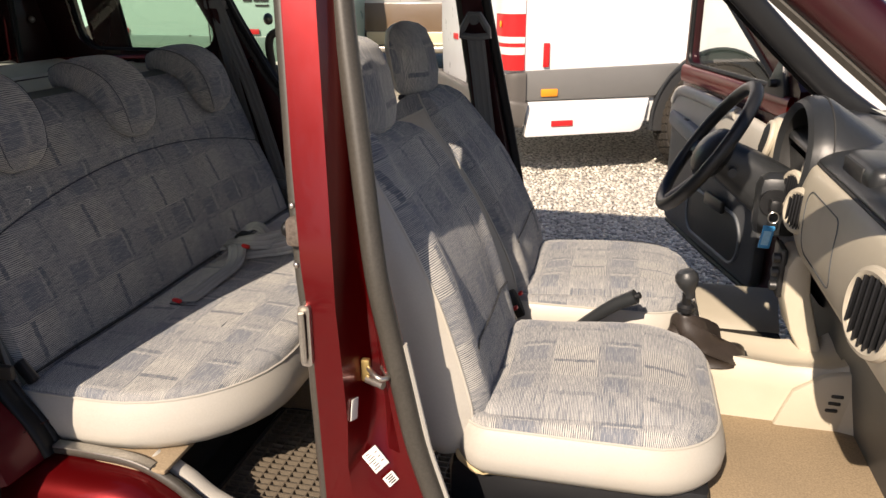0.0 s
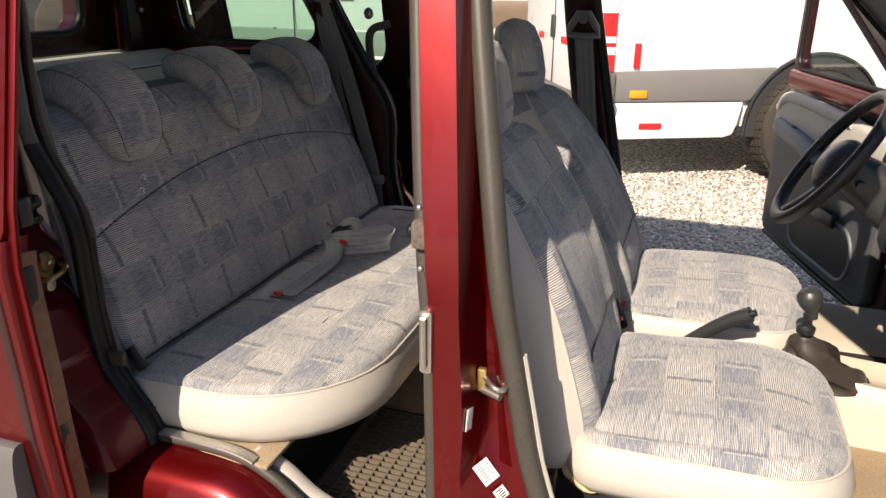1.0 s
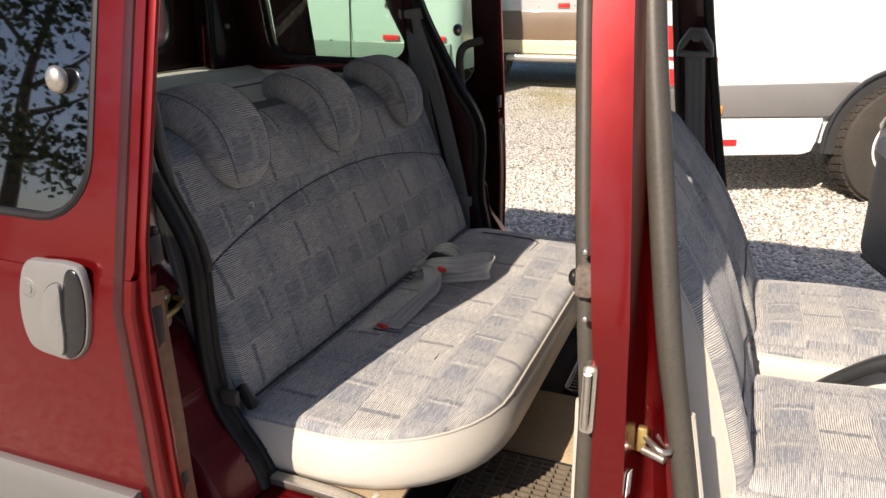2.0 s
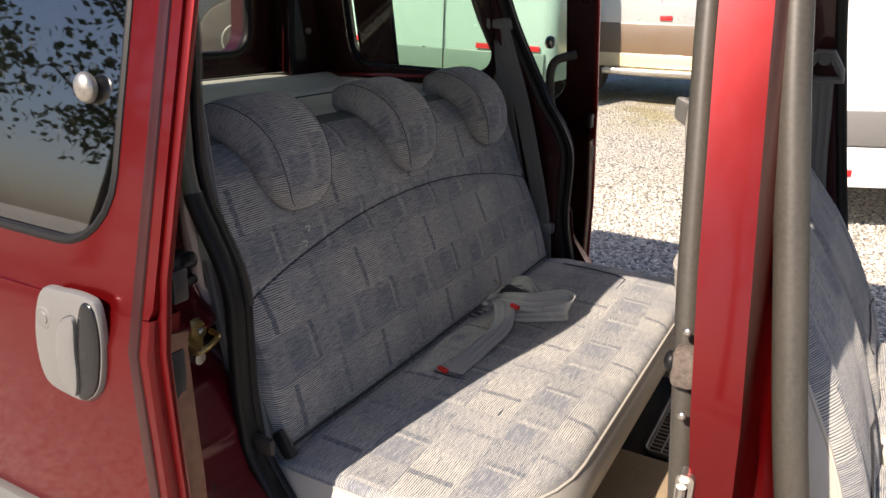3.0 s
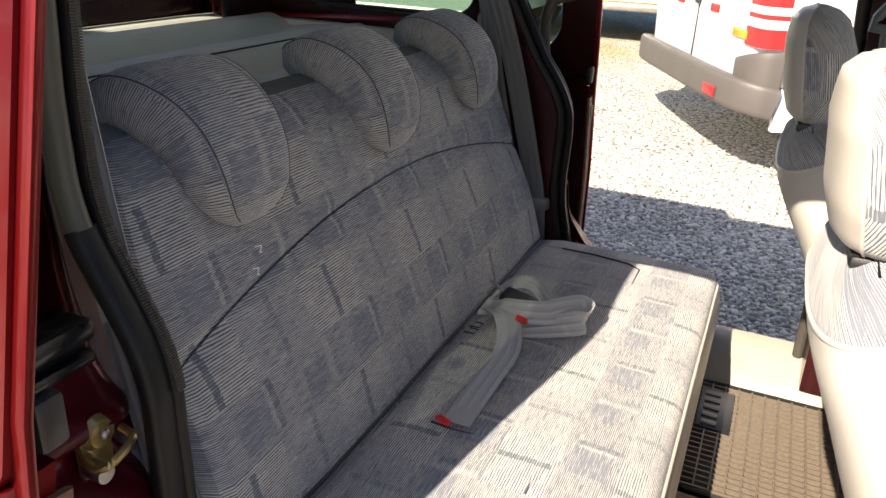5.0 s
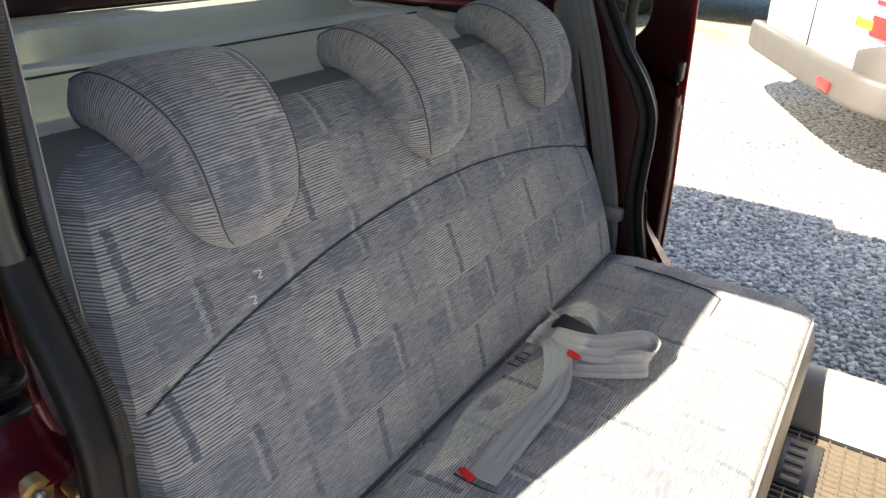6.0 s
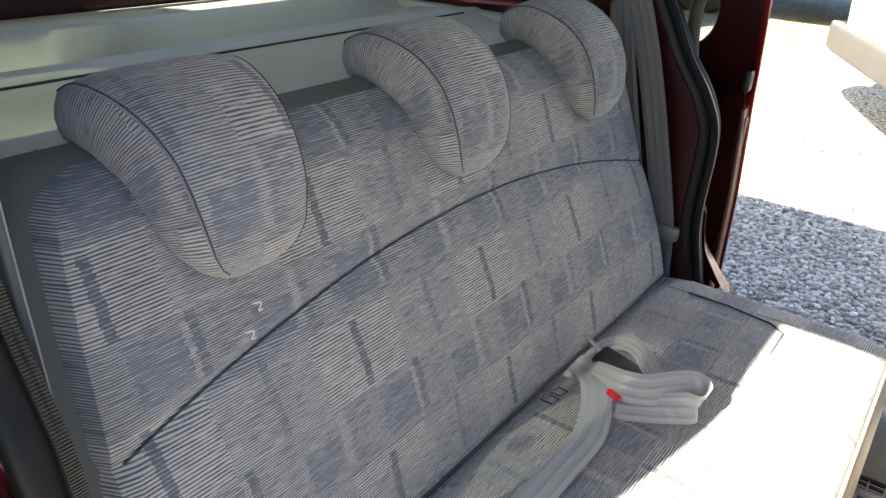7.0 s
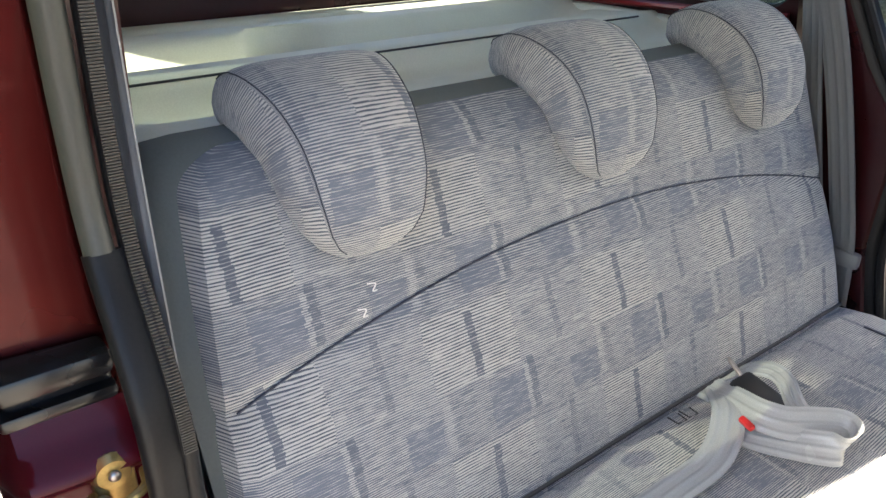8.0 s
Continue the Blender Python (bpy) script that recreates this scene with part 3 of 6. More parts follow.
def bench_headrest(yc):
    """A saddle over the backrest's top: a crowned face, side gussets that splay out behind it and a flat underside."""
    spine = smooth_path([(-1.302, yc, 1.083), (-1.312, yc, 1.135), (-1.332, yc, 1.185), (-1.368, yc, 1.223), (-1.424, yc, 1.240), (-1.484, yc, 1.219)], 30)
    keys = (0.0, 0.05, 0.14, 0.28, 0.45, 0.62, 0.80, 0.92, 1.0)
    face = (0.022, 0.046, 0.060, 0.068, 0.073, 0.082, 0.094, 0.092, 0.062)
    base = (0.028, 0.056, 0.075, 0.090, 0.096, 0.103, 0.106, 0.102, 0.070)
    front = (0.006, 0.020, 0.032, 0.040, 0.044, 0.042, 0.040, 0.034, 0.012)
    behind = (0.006, 0.014, 0.022, 0.028, 0.031, 0.033, 0.033, 0.028, 0.010)
    rings, uvs, seams, run = [], [], ([], []), 0.0
    for i, p in enumerate(spine):
        f = i / (len(spine) - 1)
        wf, wb, tf, tb = (float(np.interp(f, keys, k)) for k in (face, base, front, behind))
        d = spine[min(i + 1, len(spine) - 1)] - spine[max(i - 1, 0)]
        d /= np.linalg.norm(d)
        out = np.array((d[2], 0, -d[0]))
        if i:
            run += np.linalg.norm(p - spine[i - 1])
        half = [(wf * q, tf * (1 - 0.20 * q**4)) for q in (0.0, 0.25, 0.5, 0.72, 0.88, 0.97)]
        half += [(wf + (wb - wf) * q + 0.007 * math.sin(math.pi * q), 0.78 * tf - (0.78 * tf + 0.72 * tb) * q) for q in (0.04, 0.25, 0.5, 0.75, 0.94)]
        half += [(wb * 0.94, -tb * 0.95), (wb * 0.6, -tb), (wb * 0.2, -tb)]
        loop = half + [(-a, b) for a, b in half[::-1]][:-1]
        rings.append([p + np.array((0, a, 0)) + out * b for a, b in loop])
        arc = np.concatenate([[0], np.cumsum([math.dist(half[k], half[k + 1]) for k in range(len(half) - 1)])])
        across = list(arc) + [-q for q in arc[::-1]][:-1]
        uvs.append([(q + 1.500 + 0.09 * (k >= 6 and k <= len(loop) - 6), run + 0.845 - 0.035 * (k >= 6 and k <= len(loop) - 6)) for k, q in enumerate(across)])
        if 1 <= i < len(spine) - 1:
            for side, line in zip((1, -1), seams):
                line.append(p + np.array((0, side * wf * 0.995, 0)) + out * (0.80 * tf))
    return grid(rings, True, True, uvs), seams


for yc in (1.453, 1.862, 2.270):
    geo, seams = bench_headrest(yc)
    hr = part("headrest", geo, CLOTH, bench, "saddle-shaped cloth headrest hooked over the backrest")
    for line in seams:
        part("seam", tube(line, 0.0008, 5), THREAD, hr)


# ---- front seats ----
def front_seat(name, yc, label, rec=0.0):
    seat = thing(name, label, "car seat", "front seats")
    o = corner_outline(-0.325, 0.135, yc - 0.235, yc + 0.235, (0.13, 0.05, 0.05, 0.13))
    o = [(x, y) for x, y in o]

    def dip(x, y):
        return -0.020 * math.exp(-((y - yc) / 0.13) ** 2) + 0.012 * x / 0.2 + 0.003 * noise.noise((x * 8, y * 8, 5))

    c, s, m = cushion_geos(o, 0.715, 0.575, 0.042, lambda x, y: (y + 0.31, x * 1.0 + 2.2), edge=0.03, dip=dip, bulge=0.018)
    cu = part("cushion", c, CLOTH, seat, "patchwork cloth seat cushion")
    part("vinyl_side", s, VINYL, cu, "cream vinyl border")
    part("piping", m, VINYL, cu)
    if yc < YC:
        keep = [k for k, (x, y) in enumerate(o) if x < 0.02 and y < yc - 0.15]
        sv = np.array(s[0]).reshape(-1, len(o), 3)[:8]
        keep.sort(key=lambda k: o[k][0] - 2 * (o[k][1] - yc + 0.235))
        cen = np.array((sv[0].mean(0)[0], yc, 0))
        flow = []
        for i, k in enumerate(keep):
            f = i / (len(keep) - 1)
            top = 0.26 + 0.66 * f**0.7 + 0.05 * math.sin(9.0 * f + 1)
            col = []
            for r in range(9):
                q = top + (1.0 - top) * r / 8
                j = min(6, int(q * 7))
                pnt = sv[j, k] + (sv[j + 1, k] - sv[j, k]) * (q * 7 - j)
                tan = np.subtract(o[(k + 1) % len(o)], o[k - 1])
                away = np.array((tan[1], -tan[0], 0))
                away *= math.copysign(1, away @ (pnt - cen))
                away /= np.linalg.norm(away)
                rip = 0.0022 * math.sin(k * 1.7 + r * 0.9) + 0.002 * noise.noise((k * 0.8, r * 0.6, 2))
                col.append(pnt + away * ((0.008 + 0.004 * r / 8 + rip) if r else 0.003))
            flow.append(col)
        part("torn_cover", grid(flow), YELLOWED, cu, "yellowed loose vinyl at the worn corner")
    # backrest
    spine = smooth_path([(-0.345, yc, 0.595), (-0.362, yc, 0.66), (-0.388, yc, 0.76), (-0.435 - 0.4 * rec, yc, 0.90), (-0.495 - 0.7 * rec, yc, 1.02), (-0.550 - 0.9 * rec, yc, 1.12), (-0.572 - rec, yc, 1.185)], 30)
    ws = ((0, 0.03, 0.10, 0.24, 0.57, 0.8, 0.93, 1.0), (0.180, 0.215, 0.228, 0.235, 0.235, 0.205, 0.150, 0.07))
    ts = ((0, 0.03, 0.10, 0.24, 0.6, 0.85, 0.95, 1.0), (0.030, 0.060, 0.080, 0.096, 0.098, 0.080, 0.055, 0.02))
    n = 48
    rows, uvs, run = [], [], 0.0
    for i, p in enumerate(spine):
        f = i / (len(spine) - 1)
        w, th = float(np.interp(f, *ws)), float(np.interp(f, *ts))
        d = spine[min(i + 1, len(spine) - 1)] - spine[max(i - 1, 0)]
        d /= np.linalg.norm(d)
        out = np.array((d[2], 0, -d[0]))
        if i:
            run += np.linalg.norm(p - spine[i - 1])
        ring, ru = [], []
        for k in range(n):
            a = 2 * math.pi * k / n
            cx, cy = sup(a, w, th, 3.2)
            if cy > 0:  # bolsters stand out at both sides
                cy += 0.020 * (math.exp(-((abs(cx) / w - 0.78) / 0.16) ** 2)) - 0.012
            ring.append(p + np.array((0, cx, 0)) + out * cy)
            ru.append((cx + yc * 1.3, run + 0.3))
        rows.append(ring)
        uvs.append(ru)
    rows, uvs = np.array(rows), np.array(uvs)
    # cloth in front, vinyl round the sides and back
    lo, hi = 4, 20
    br = part("backrest", grid(rows[:, lo : hi + 1], False, False, uvs[:, lo : hi + 1]), CLOTH, seat, "patchwork cloth backrest with raised bolsters")
    idx = list(range(hi, n)) + list(range(0, lo + 1))
    part("back_cover", grid(rows[:27, idx]), VINYL, br, "cream vinyl back and sides")
    part("yoke", grid(rows[26:, idx], False, False, np.stack([uvs[26:, idx][:, :, 1], yc + np.concatenate([np.zeros((len(rows) - 26, 1)), np.cumsum(np.linalg.norm(np.diff(rows[26:, idx], axis=1), axis=2), axis=1)], 1)], 2)), CLOTH, br, "cloth yoke over the shoulders")
    part("piping", tube(rows[26, idx], 0.003, 6), VINYL, br)
    topcap = [tuple(q) for q in rows[-1]]
    part("top_panel", (topcap, [tuple(range(len(topcap)))], None), CLOTH, br)
    for k in (lo, hi):
        part("piping", tube(rows[1:-1, k], 0.003, 6), VINYL, br)
    # cross seam in the lower back
    q = rows[11, 7:18] + np.array((0.002, 0, 0))
    part("seam", tube(q, 0.002, 5), INK, br)
    # headrest
    hs = smooth_path([(-0.572 - rec, yc, 1.172), (-0.578 - rec, yc, 1.215), (-0.588 - rec, yc, 1.275), (-0.598 - rec, yc, 1.324), (-0.604 - rec, yc, 1.360)], 20)
    hw = ((0, 0.08, 0.3, 0.6, 0.85, 0.95, 1.0), (0.07, 0.100, 0.118, 0.117, 0.094, 0.064, 0.02))
    ht = ((0, 0.08, 0.3, 0.6, 0.85, 0.95, 1.0), (0.035, 0.050, 0.058, 0.056, 0.045, 0.030, 0.01))
    rows, uvs = [], []
    for i, p in enumerate(hs):
        f = i / 20
        ring = []
        for k in range(32):
            cx, cy = sup(2 * math.pi * k / 32, float(np.interp(f, *hw)), float(np.interp(f, *ht)), 2.4)
            ring.append(p + np.array((cy, cx, 0)))
        girth = np.concatenate([[0.0], np.cumsum(np.linalg.norm(np.diff(ring, axis=0), axis=1))])
        ru = [(p[2] * 1.05, g - girth[8] + yc) for g in girth]
        rows.append(ring)
        uvs.append(ru)
    rows, uvs = np.array(rows), np.array(uvs)
    idx = [30, 31] + list(range(0, 19))
    hd = part("headrest", join(grid(rows[:, idx], False, False, uvs[:, idx]), (rows[-1], [tuple(range(32))], uvs[-1])), CLOTH, seat, "rounded cloth headrest with a cream vinyl rear")
    part("vinyl_back", join(grid(rows[:, list(range(18, 31))]), (rows[0], [tuple(range(32))], None)), VINYL, hd, "cream vinyl rear panel")
    for k in (18, 30):
        part("piping", tube(rows[:, k], 0.0022, 5), VINYL, hd)
    for dy in (-0.045, 0.045):
        part("post", tube([(-0.562 - rec, yc + dy, 1.14), (-0.570 - rec, yc + dy, 1.20)], 0.006, 10), STEEL, hd)
    part("clip", rbox((-0.572 - rec, yc - 0.01, 1.170), (0.064, 0.15, 0.016), 0.006), BLACK, hd, "black plastic headrest guide")
    # base
    base = prism([(-0.36, 0.46), (0.10, 0.46), (0.13, 0.585), (-0.36, 0.585)], "y", yc - 0.205, yc + 0.205, 0.02)
    part("base", base, BLACK, seat, "black plastic seat base")
    return seat


front_seat("bucket_seat", 1.555, "front passenger seat in patchwork cloth and cream vinyl")
front_seat("bucket_seat", 2.15, "driver seat in patchwork cloth and cream vinyl behind the wheel", 0.055)

# ---- car body ----
car = thing("minivan", "metallic dark red minivan with all side doors wide open", "car")


def side_y(z, side=-1):
    """The outer skin: widest at the waist, leaning in above it."""
    lean = 0.020 * max(0, 0.9 - z) + max(0, z - 1.03) * 0.23
    return 1.093 + lean if side < 0 else 2 * YC - 1.093 - lean


def zx(z, *table):
    return float(np.interp(z, [a for a, _ in table], [b for _, b in table]))


def b_pillar(side):
    """Outer face, step and jamb of the post between the doors, as sections at rising heights."""
    sg = 1 if side < 0 else -1
    rows = []
    for z in (0.46, 0.56, 0.66, 0.72, 0.80, 0.88, 0.94, 1.00, 1.06, 1.12, 1.2, 1.3, 1.42, 1.55, 1.66):
        xr = zx(z, (0.46, -0.505), (0.76, -0.510), (0.97, -0.514), (1.02, -0.522), (1.2, -0.545), (1.42, -0.568), (1.66, -0.59))
        xm = zx(z, (0.46, -0.42), (0.62, -0.425), (0.70, -0.452), (0.86, -0.458), (1.06, -0.469), (1.42, -0.507), (1.66, -0.53))
        xf = zx(z, (0.46, -0.293), (0.66, -0.358), (0.73, -0.379), (0.9, -0.413), (1.06, -0.445), (1.42, -0.508), (1.66, -0.538))
        yo = side_y(z, side)
        deep = zx(z, (0.60, 0.0), (0.70, 0.045), (0.76, 0.058), (1.06, 0.058), (1.2, 0.04), (1.5, 0.03))
        d = [0, 0, 0.005, 0.034 + deep * 0.8, 0.040 + deep, 0.044 + deep, 0.062, 0.068, zx(z, (1.10, 0.14), (1.30, 0.088))]
        xs = [xr + 0.002, xr + 0.004, xm - 0.008, xm + 0.001, xm + 0.006, xm + 0.35 * (xf - xm), xm + 0.6 * (xf - xm) + 0.008, xf, xf]
        low = min(1, max(0, (0.75 - z) / 0.07))
        xs = [x + low * k for x, k in zip(xs, (0, 0, -0.016, -0.004, 0.018, 0.012, 0.004, 0, 0))]
        d = [a + low * (k - a) for a, k in zip(d, (0, 0, 0.008, 0.016, 0.030, 0.046, 0.062, 0.068, 0.14))]
        inner = zx(z, (1.10, 0.13), (1.30, 0.085))
        ring = [(xr, yo + sg * inner, z), (xr - 0.002, yo + sg * 0.03, z)] + [(x, yo + sg * dd, z) for x, dd in zip(xs, d)]
        rows.append(ring)
    return grid(rows, True, True)


def seal(pts, r=0.011, n=44):
    return tube(pts, r, 10, n, ref=(0, 1, 0.02))


def xline(zs, table, side, inset, upright=0.0):
    sg = 1 if side < 0 else -1
    return [(zx(z, *table), side_y(z, side) + sg * (inset - upright * max(0, z - 1.05)), z) for z in zs]


SEALX = ((0.46, -0.285), (0.66, -0.350), (0.73, -0.371), (0.9, -0.405), (1.06, -0.437), (1.42, -0.500), (1.66, -0.53))
REARX = ((0.46, -0.518), (0.97, -0.527), (1.02, -0.535), (1.2, -0.558), (1.42, -0.582), (1.66, -0.604))
CX = ((0.62, -1.10), (0.70, -1.135), (0.83, -1.165), (1.03, -1.162), (1.10, -1.19), (1.17, -1.238), (1.38, -1.345), (1.66, -1.45))
for side in (-1, 1):
    # The far post takes the shaded red, the near one the lit red.
    bp = part("b_pillar", b_pillar(side), RED if side < 0 else RED_SHADED, car, "glossy red door post with a stepped jamb")
    zs = np.linspace(0.47, 1.65, 14)
    # Grey for the sunlit near seal, black for the shaded far one.
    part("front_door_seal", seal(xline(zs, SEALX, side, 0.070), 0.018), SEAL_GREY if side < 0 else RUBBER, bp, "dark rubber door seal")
    part("rear_door_seal", seal(xline(zs, REARX, side, 0.040), 0.013), SEAL_GREY, bp, "grey rubber edge seal")

# post behind the far sliding-door opening
side, sg = 1, -1
rows = []
for z in (0.62, 0.66, 0.70, 0.76, 0.83, 0.893, 0.907, 0.993, 1.007, 1.03, 1.10, 1.17, 1.25, 1.40, 1.55, 1.66):
    x = zx(z, *CX)
    yo = side_y(z, side)
    # a pocket for the catch and a boxed step below it
    pocket = 0.035 if 0.90 < z < 1.0 else 0.0
    box = 0.045 if z < 0.90 else 0.0
    ext = 0.30 if z < 1.15 else 0.12
    yo -= sg * 0.105 * max(0, z - 1.05)
    rows.append([(x - 0.022, yo + sg * 0.095, z), (x - 0.010, yo + sg * 0.080, z), (x - 0.014, yo + sg * 0.060, z), (x - 0.030, yo + sg * (0.056 + pocket), z), (x - 0.045 + box * 0.3, yo + sg * (0.052 + pocket - box), z), (x - 0.11 * ext / 0.30, yo + sg * (0.050 + pocket - box), z), (x - 0.16 * ext / 0.30, yo + sg * (0.012 - 0.030), z), (x - ext, yo + sg * (0.010 - 0.045), z), (x - ext, yo + sg * 0.06, z), (x - 0.06, yo + sg * 0.098, z)])
cp = part("c_pillar", grid(rows, True, True), RED_SHADED, car, "dark red jamb behind the sliding door")
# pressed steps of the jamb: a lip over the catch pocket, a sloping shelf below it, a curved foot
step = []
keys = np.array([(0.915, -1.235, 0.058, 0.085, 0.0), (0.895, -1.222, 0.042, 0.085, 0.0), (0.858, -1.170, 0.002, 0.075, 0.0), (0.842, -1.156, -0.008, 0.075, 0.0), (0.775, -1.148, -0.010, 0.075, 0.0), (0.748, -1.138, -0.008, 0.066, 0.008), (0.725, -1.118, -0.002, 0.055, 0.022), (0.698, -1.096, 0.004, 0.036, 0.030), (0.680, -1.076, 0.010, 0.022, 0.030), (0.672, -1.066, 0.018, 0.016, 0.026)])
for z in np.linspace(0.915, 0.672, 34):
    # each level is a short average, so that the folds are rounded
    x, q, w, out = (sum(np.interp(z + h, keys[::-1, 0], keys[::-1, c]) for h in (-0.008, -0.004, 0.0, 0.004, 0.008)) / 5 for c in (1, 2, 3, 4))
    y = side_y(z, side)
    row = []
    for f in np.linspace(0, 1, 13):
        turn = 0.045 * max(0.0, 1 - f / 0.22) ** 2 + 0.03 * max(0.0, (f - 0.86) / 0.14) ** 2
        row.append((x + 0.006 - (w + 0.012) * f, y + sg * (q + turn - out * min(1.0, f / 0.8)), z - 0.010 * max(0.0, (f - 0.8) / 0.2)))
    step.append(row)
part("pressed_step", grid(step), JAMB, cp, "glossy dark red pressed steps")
lipz = xline(np.linspace(0.625, 1.65, 18), CX, side, 0.070, 0.105)
part("rear_opening_seal", sweep(smooth_path([(x - 0.006, y, z) for x, y, z in lipz], 60), ellipse(0.024, 0.013, 14, 2.6), (0.75, -0.66 * sg, 0)), RUBBER, cp, "broad black rubber opening seal")
upper = [p for p in lipz if p[2] > 1.14]
part("post_trim", sweep(smooth_path([(x - 0.016, y - sg * 0.012, z) for x, y, z in upper], 30), ellipse(0.013, 0.008, 12, 3), (0.75, -0.66 * sg, 0)), SHELL, cp, "grey-green trim strip beside the seal")
part("seal_bead", tube([(x + 0.012, y + sg * 0.018, z) for x, y, z in smooth_path(lipz, 60)], 0.009, 8), RUBBER, cp, "ribbed inner seal bead")

# post behind the near sliding-door opening: a pressed jamb that faces forward, a curved seal along its inner edge
NX = ((0.60, -1.105), (0.64, -1.120), (0.68, -1.150), (0.74, -1.195), (0.83, -1.213), (0.95, -1.216), (1.02, -1.217), (1.06, -1.230), (1.12, -1.262), (1.17, -1.290), (1.22, -1.298), (1.30, -1.298), (1.40, -1.290), (1.52, -1.310), (1.66, -1.36))
keys = np.array([(1.66, -1.370), (1.40, -1.320), (1.20, -1.322), (1.10, -1.312), (1.02, -1.296), (0.992, -1.280), (0.978, -1.258), (0.962, -1.252), (0.952, -1.272), (0.940, -1.290), (0.915, -1.288), (0.898, -1.262), (0.886, -1.244), (0.818, -1.214), (0.802, -1.206), (0.780, -1.206), (0.730, -1.186), (0.700, -1.158), (0.670, -1.134), (0.640, -1.116), (0.600, -1.100)])
body = []
for z in (0.60, 0.70, 0.80, 0.89, 0.93, 0.97, 1.0, 1.1, 1.2, 1.3, 1.4, 1.5, 1.66):
    x, yo = zx(z, *NX) - 0.075, side_y(z) - 0.20 * max(0, z - 1.05)
    xj = float(np.interp(z, keys[::-1, 0], keys[::-1, 1]))
    body.append([(xj - 0.058, 1.058, z), (xj - 0.020, 1.084, z), (xj - 0.022, 1.182, z), (xj - 0.034, yo + 0.132, z), (x - 0.16, yo + 0.13, z), (x - 0.30, yo + 0.09, z), (x - 0.30, yo + 0.01, z)])
cp = part("c_pillar", grid(body, True, True), RED_SHADED, car, "dark red post behind the sliding door")
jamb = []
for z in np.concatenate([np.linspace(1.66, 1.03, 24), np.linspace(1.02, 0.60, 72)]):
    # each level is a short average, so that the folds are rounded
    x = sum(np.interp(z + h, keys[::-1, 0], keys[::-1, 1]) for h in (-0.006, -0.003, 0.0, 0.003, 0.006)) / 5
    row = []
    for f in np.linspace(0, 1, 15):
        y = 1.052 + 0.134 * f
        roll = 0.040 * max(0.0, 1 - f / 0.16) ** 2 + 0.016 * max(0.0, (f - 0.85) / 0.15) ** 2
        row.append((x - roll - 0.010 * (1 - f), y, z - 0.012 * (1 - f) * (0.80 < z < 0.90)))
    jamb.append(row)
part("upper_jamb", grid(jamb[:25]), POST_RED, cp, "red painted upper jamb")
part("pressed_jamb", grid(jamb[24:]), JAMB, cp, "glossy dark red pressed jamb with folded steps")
line = smooth_path([(zx(z, *NX), 1.176, z) for z in np.linspace(0.60, 1.66, 22)], 80)
part("rear_opening_seal", sweep([p for p in line if p[2] < 1.182], ellipse(0.012, 0.021, 16, 2.6), (1, 0.12, 0)), RUBBER, cp, "broad black rubber opening seal")
part("post_trim", sweep([p + np.array((0.002, -0.006, 0)) for p in line if p[2] > 1.168], ellipse(0.013, 0.013, 18), (1, 0.12, 0)), TRIM_PALE, cp, "pale grey-green trim strip beside the seal")
part("seal_bead", sweep([p + np.array((0.006, 0.018, 0)) for p in line], lambda q: ellipse(0.009, 0.0085, 10), (1, 0, 0)), RUBBER, cp, "ribbed inner seal bead")
ribs = [rbox(tuple(p + np.array((0.0150, 0.018, 0))), (0.002, 0.012, 0.0016), 0) for p in smooth_path(line, 400) if 1.0 < p[2] < 1.5]
tagged(part("seal_ribs", join(*ribs), SEAL_GREY, cp), kind="stuff")

# quarter panels, tail and roof
for side in (-1, 1):
    sg = 1 if side < 0 else -1

    def lean(x, z, side=side):
        return side_y(z, side)

    wx, ww = (-1.745, 0.67) if side < 0 else (-1.67, 0.52)
    inner = dense(rr(wx, 1.425, ww, 0.37, 0.07), 0.012)
    outer = between(rr(-1.765, 1.13, 0.72, 1.12, 0.04), inner)
    rows = []
    for loop, ins in ((outer, 0.0), (inner, 0.0), (inner, 0.055), (outer, 0.055), (outer, 0.0)):
        rows.append([(x, lean(x, z) + sg * (0.012 + ins), z) for x, z in loop])
    q = part("quarter_panel", grid(rows, True), RED_SHADED, car, "dark red rear side panel round a window")
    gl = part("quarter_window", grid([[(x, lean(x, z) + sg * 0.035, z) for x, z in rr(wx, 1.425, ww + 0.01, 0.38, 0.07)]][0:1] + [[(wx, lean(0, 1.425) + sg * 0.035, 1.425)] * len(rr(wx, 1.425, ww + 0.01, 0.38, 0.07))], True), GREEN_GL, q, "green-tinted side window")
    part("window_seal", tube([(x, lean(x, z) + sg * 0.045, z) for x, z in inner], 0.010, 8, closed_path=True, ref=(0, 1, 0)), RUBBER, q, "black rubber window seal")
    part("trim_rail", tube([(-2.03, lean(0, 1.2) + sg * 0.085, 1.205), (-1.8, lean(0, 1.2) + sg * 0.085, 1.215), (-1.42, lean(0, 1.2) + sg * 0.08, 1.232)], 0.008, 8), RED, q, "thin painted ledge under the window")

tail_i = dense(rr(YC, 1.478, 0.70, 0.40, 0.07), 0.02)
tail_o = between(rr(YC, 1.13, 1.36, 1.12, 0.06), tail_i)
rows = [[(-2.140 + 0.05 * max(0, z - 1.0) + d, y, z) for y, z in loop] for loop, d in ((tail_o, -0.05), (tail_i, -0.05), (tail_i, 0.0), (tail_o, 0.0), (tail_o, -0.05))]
tg = part("tailgate", grid(rows, True), RED_SHADED, car, "dark red tailgate with a wide window")
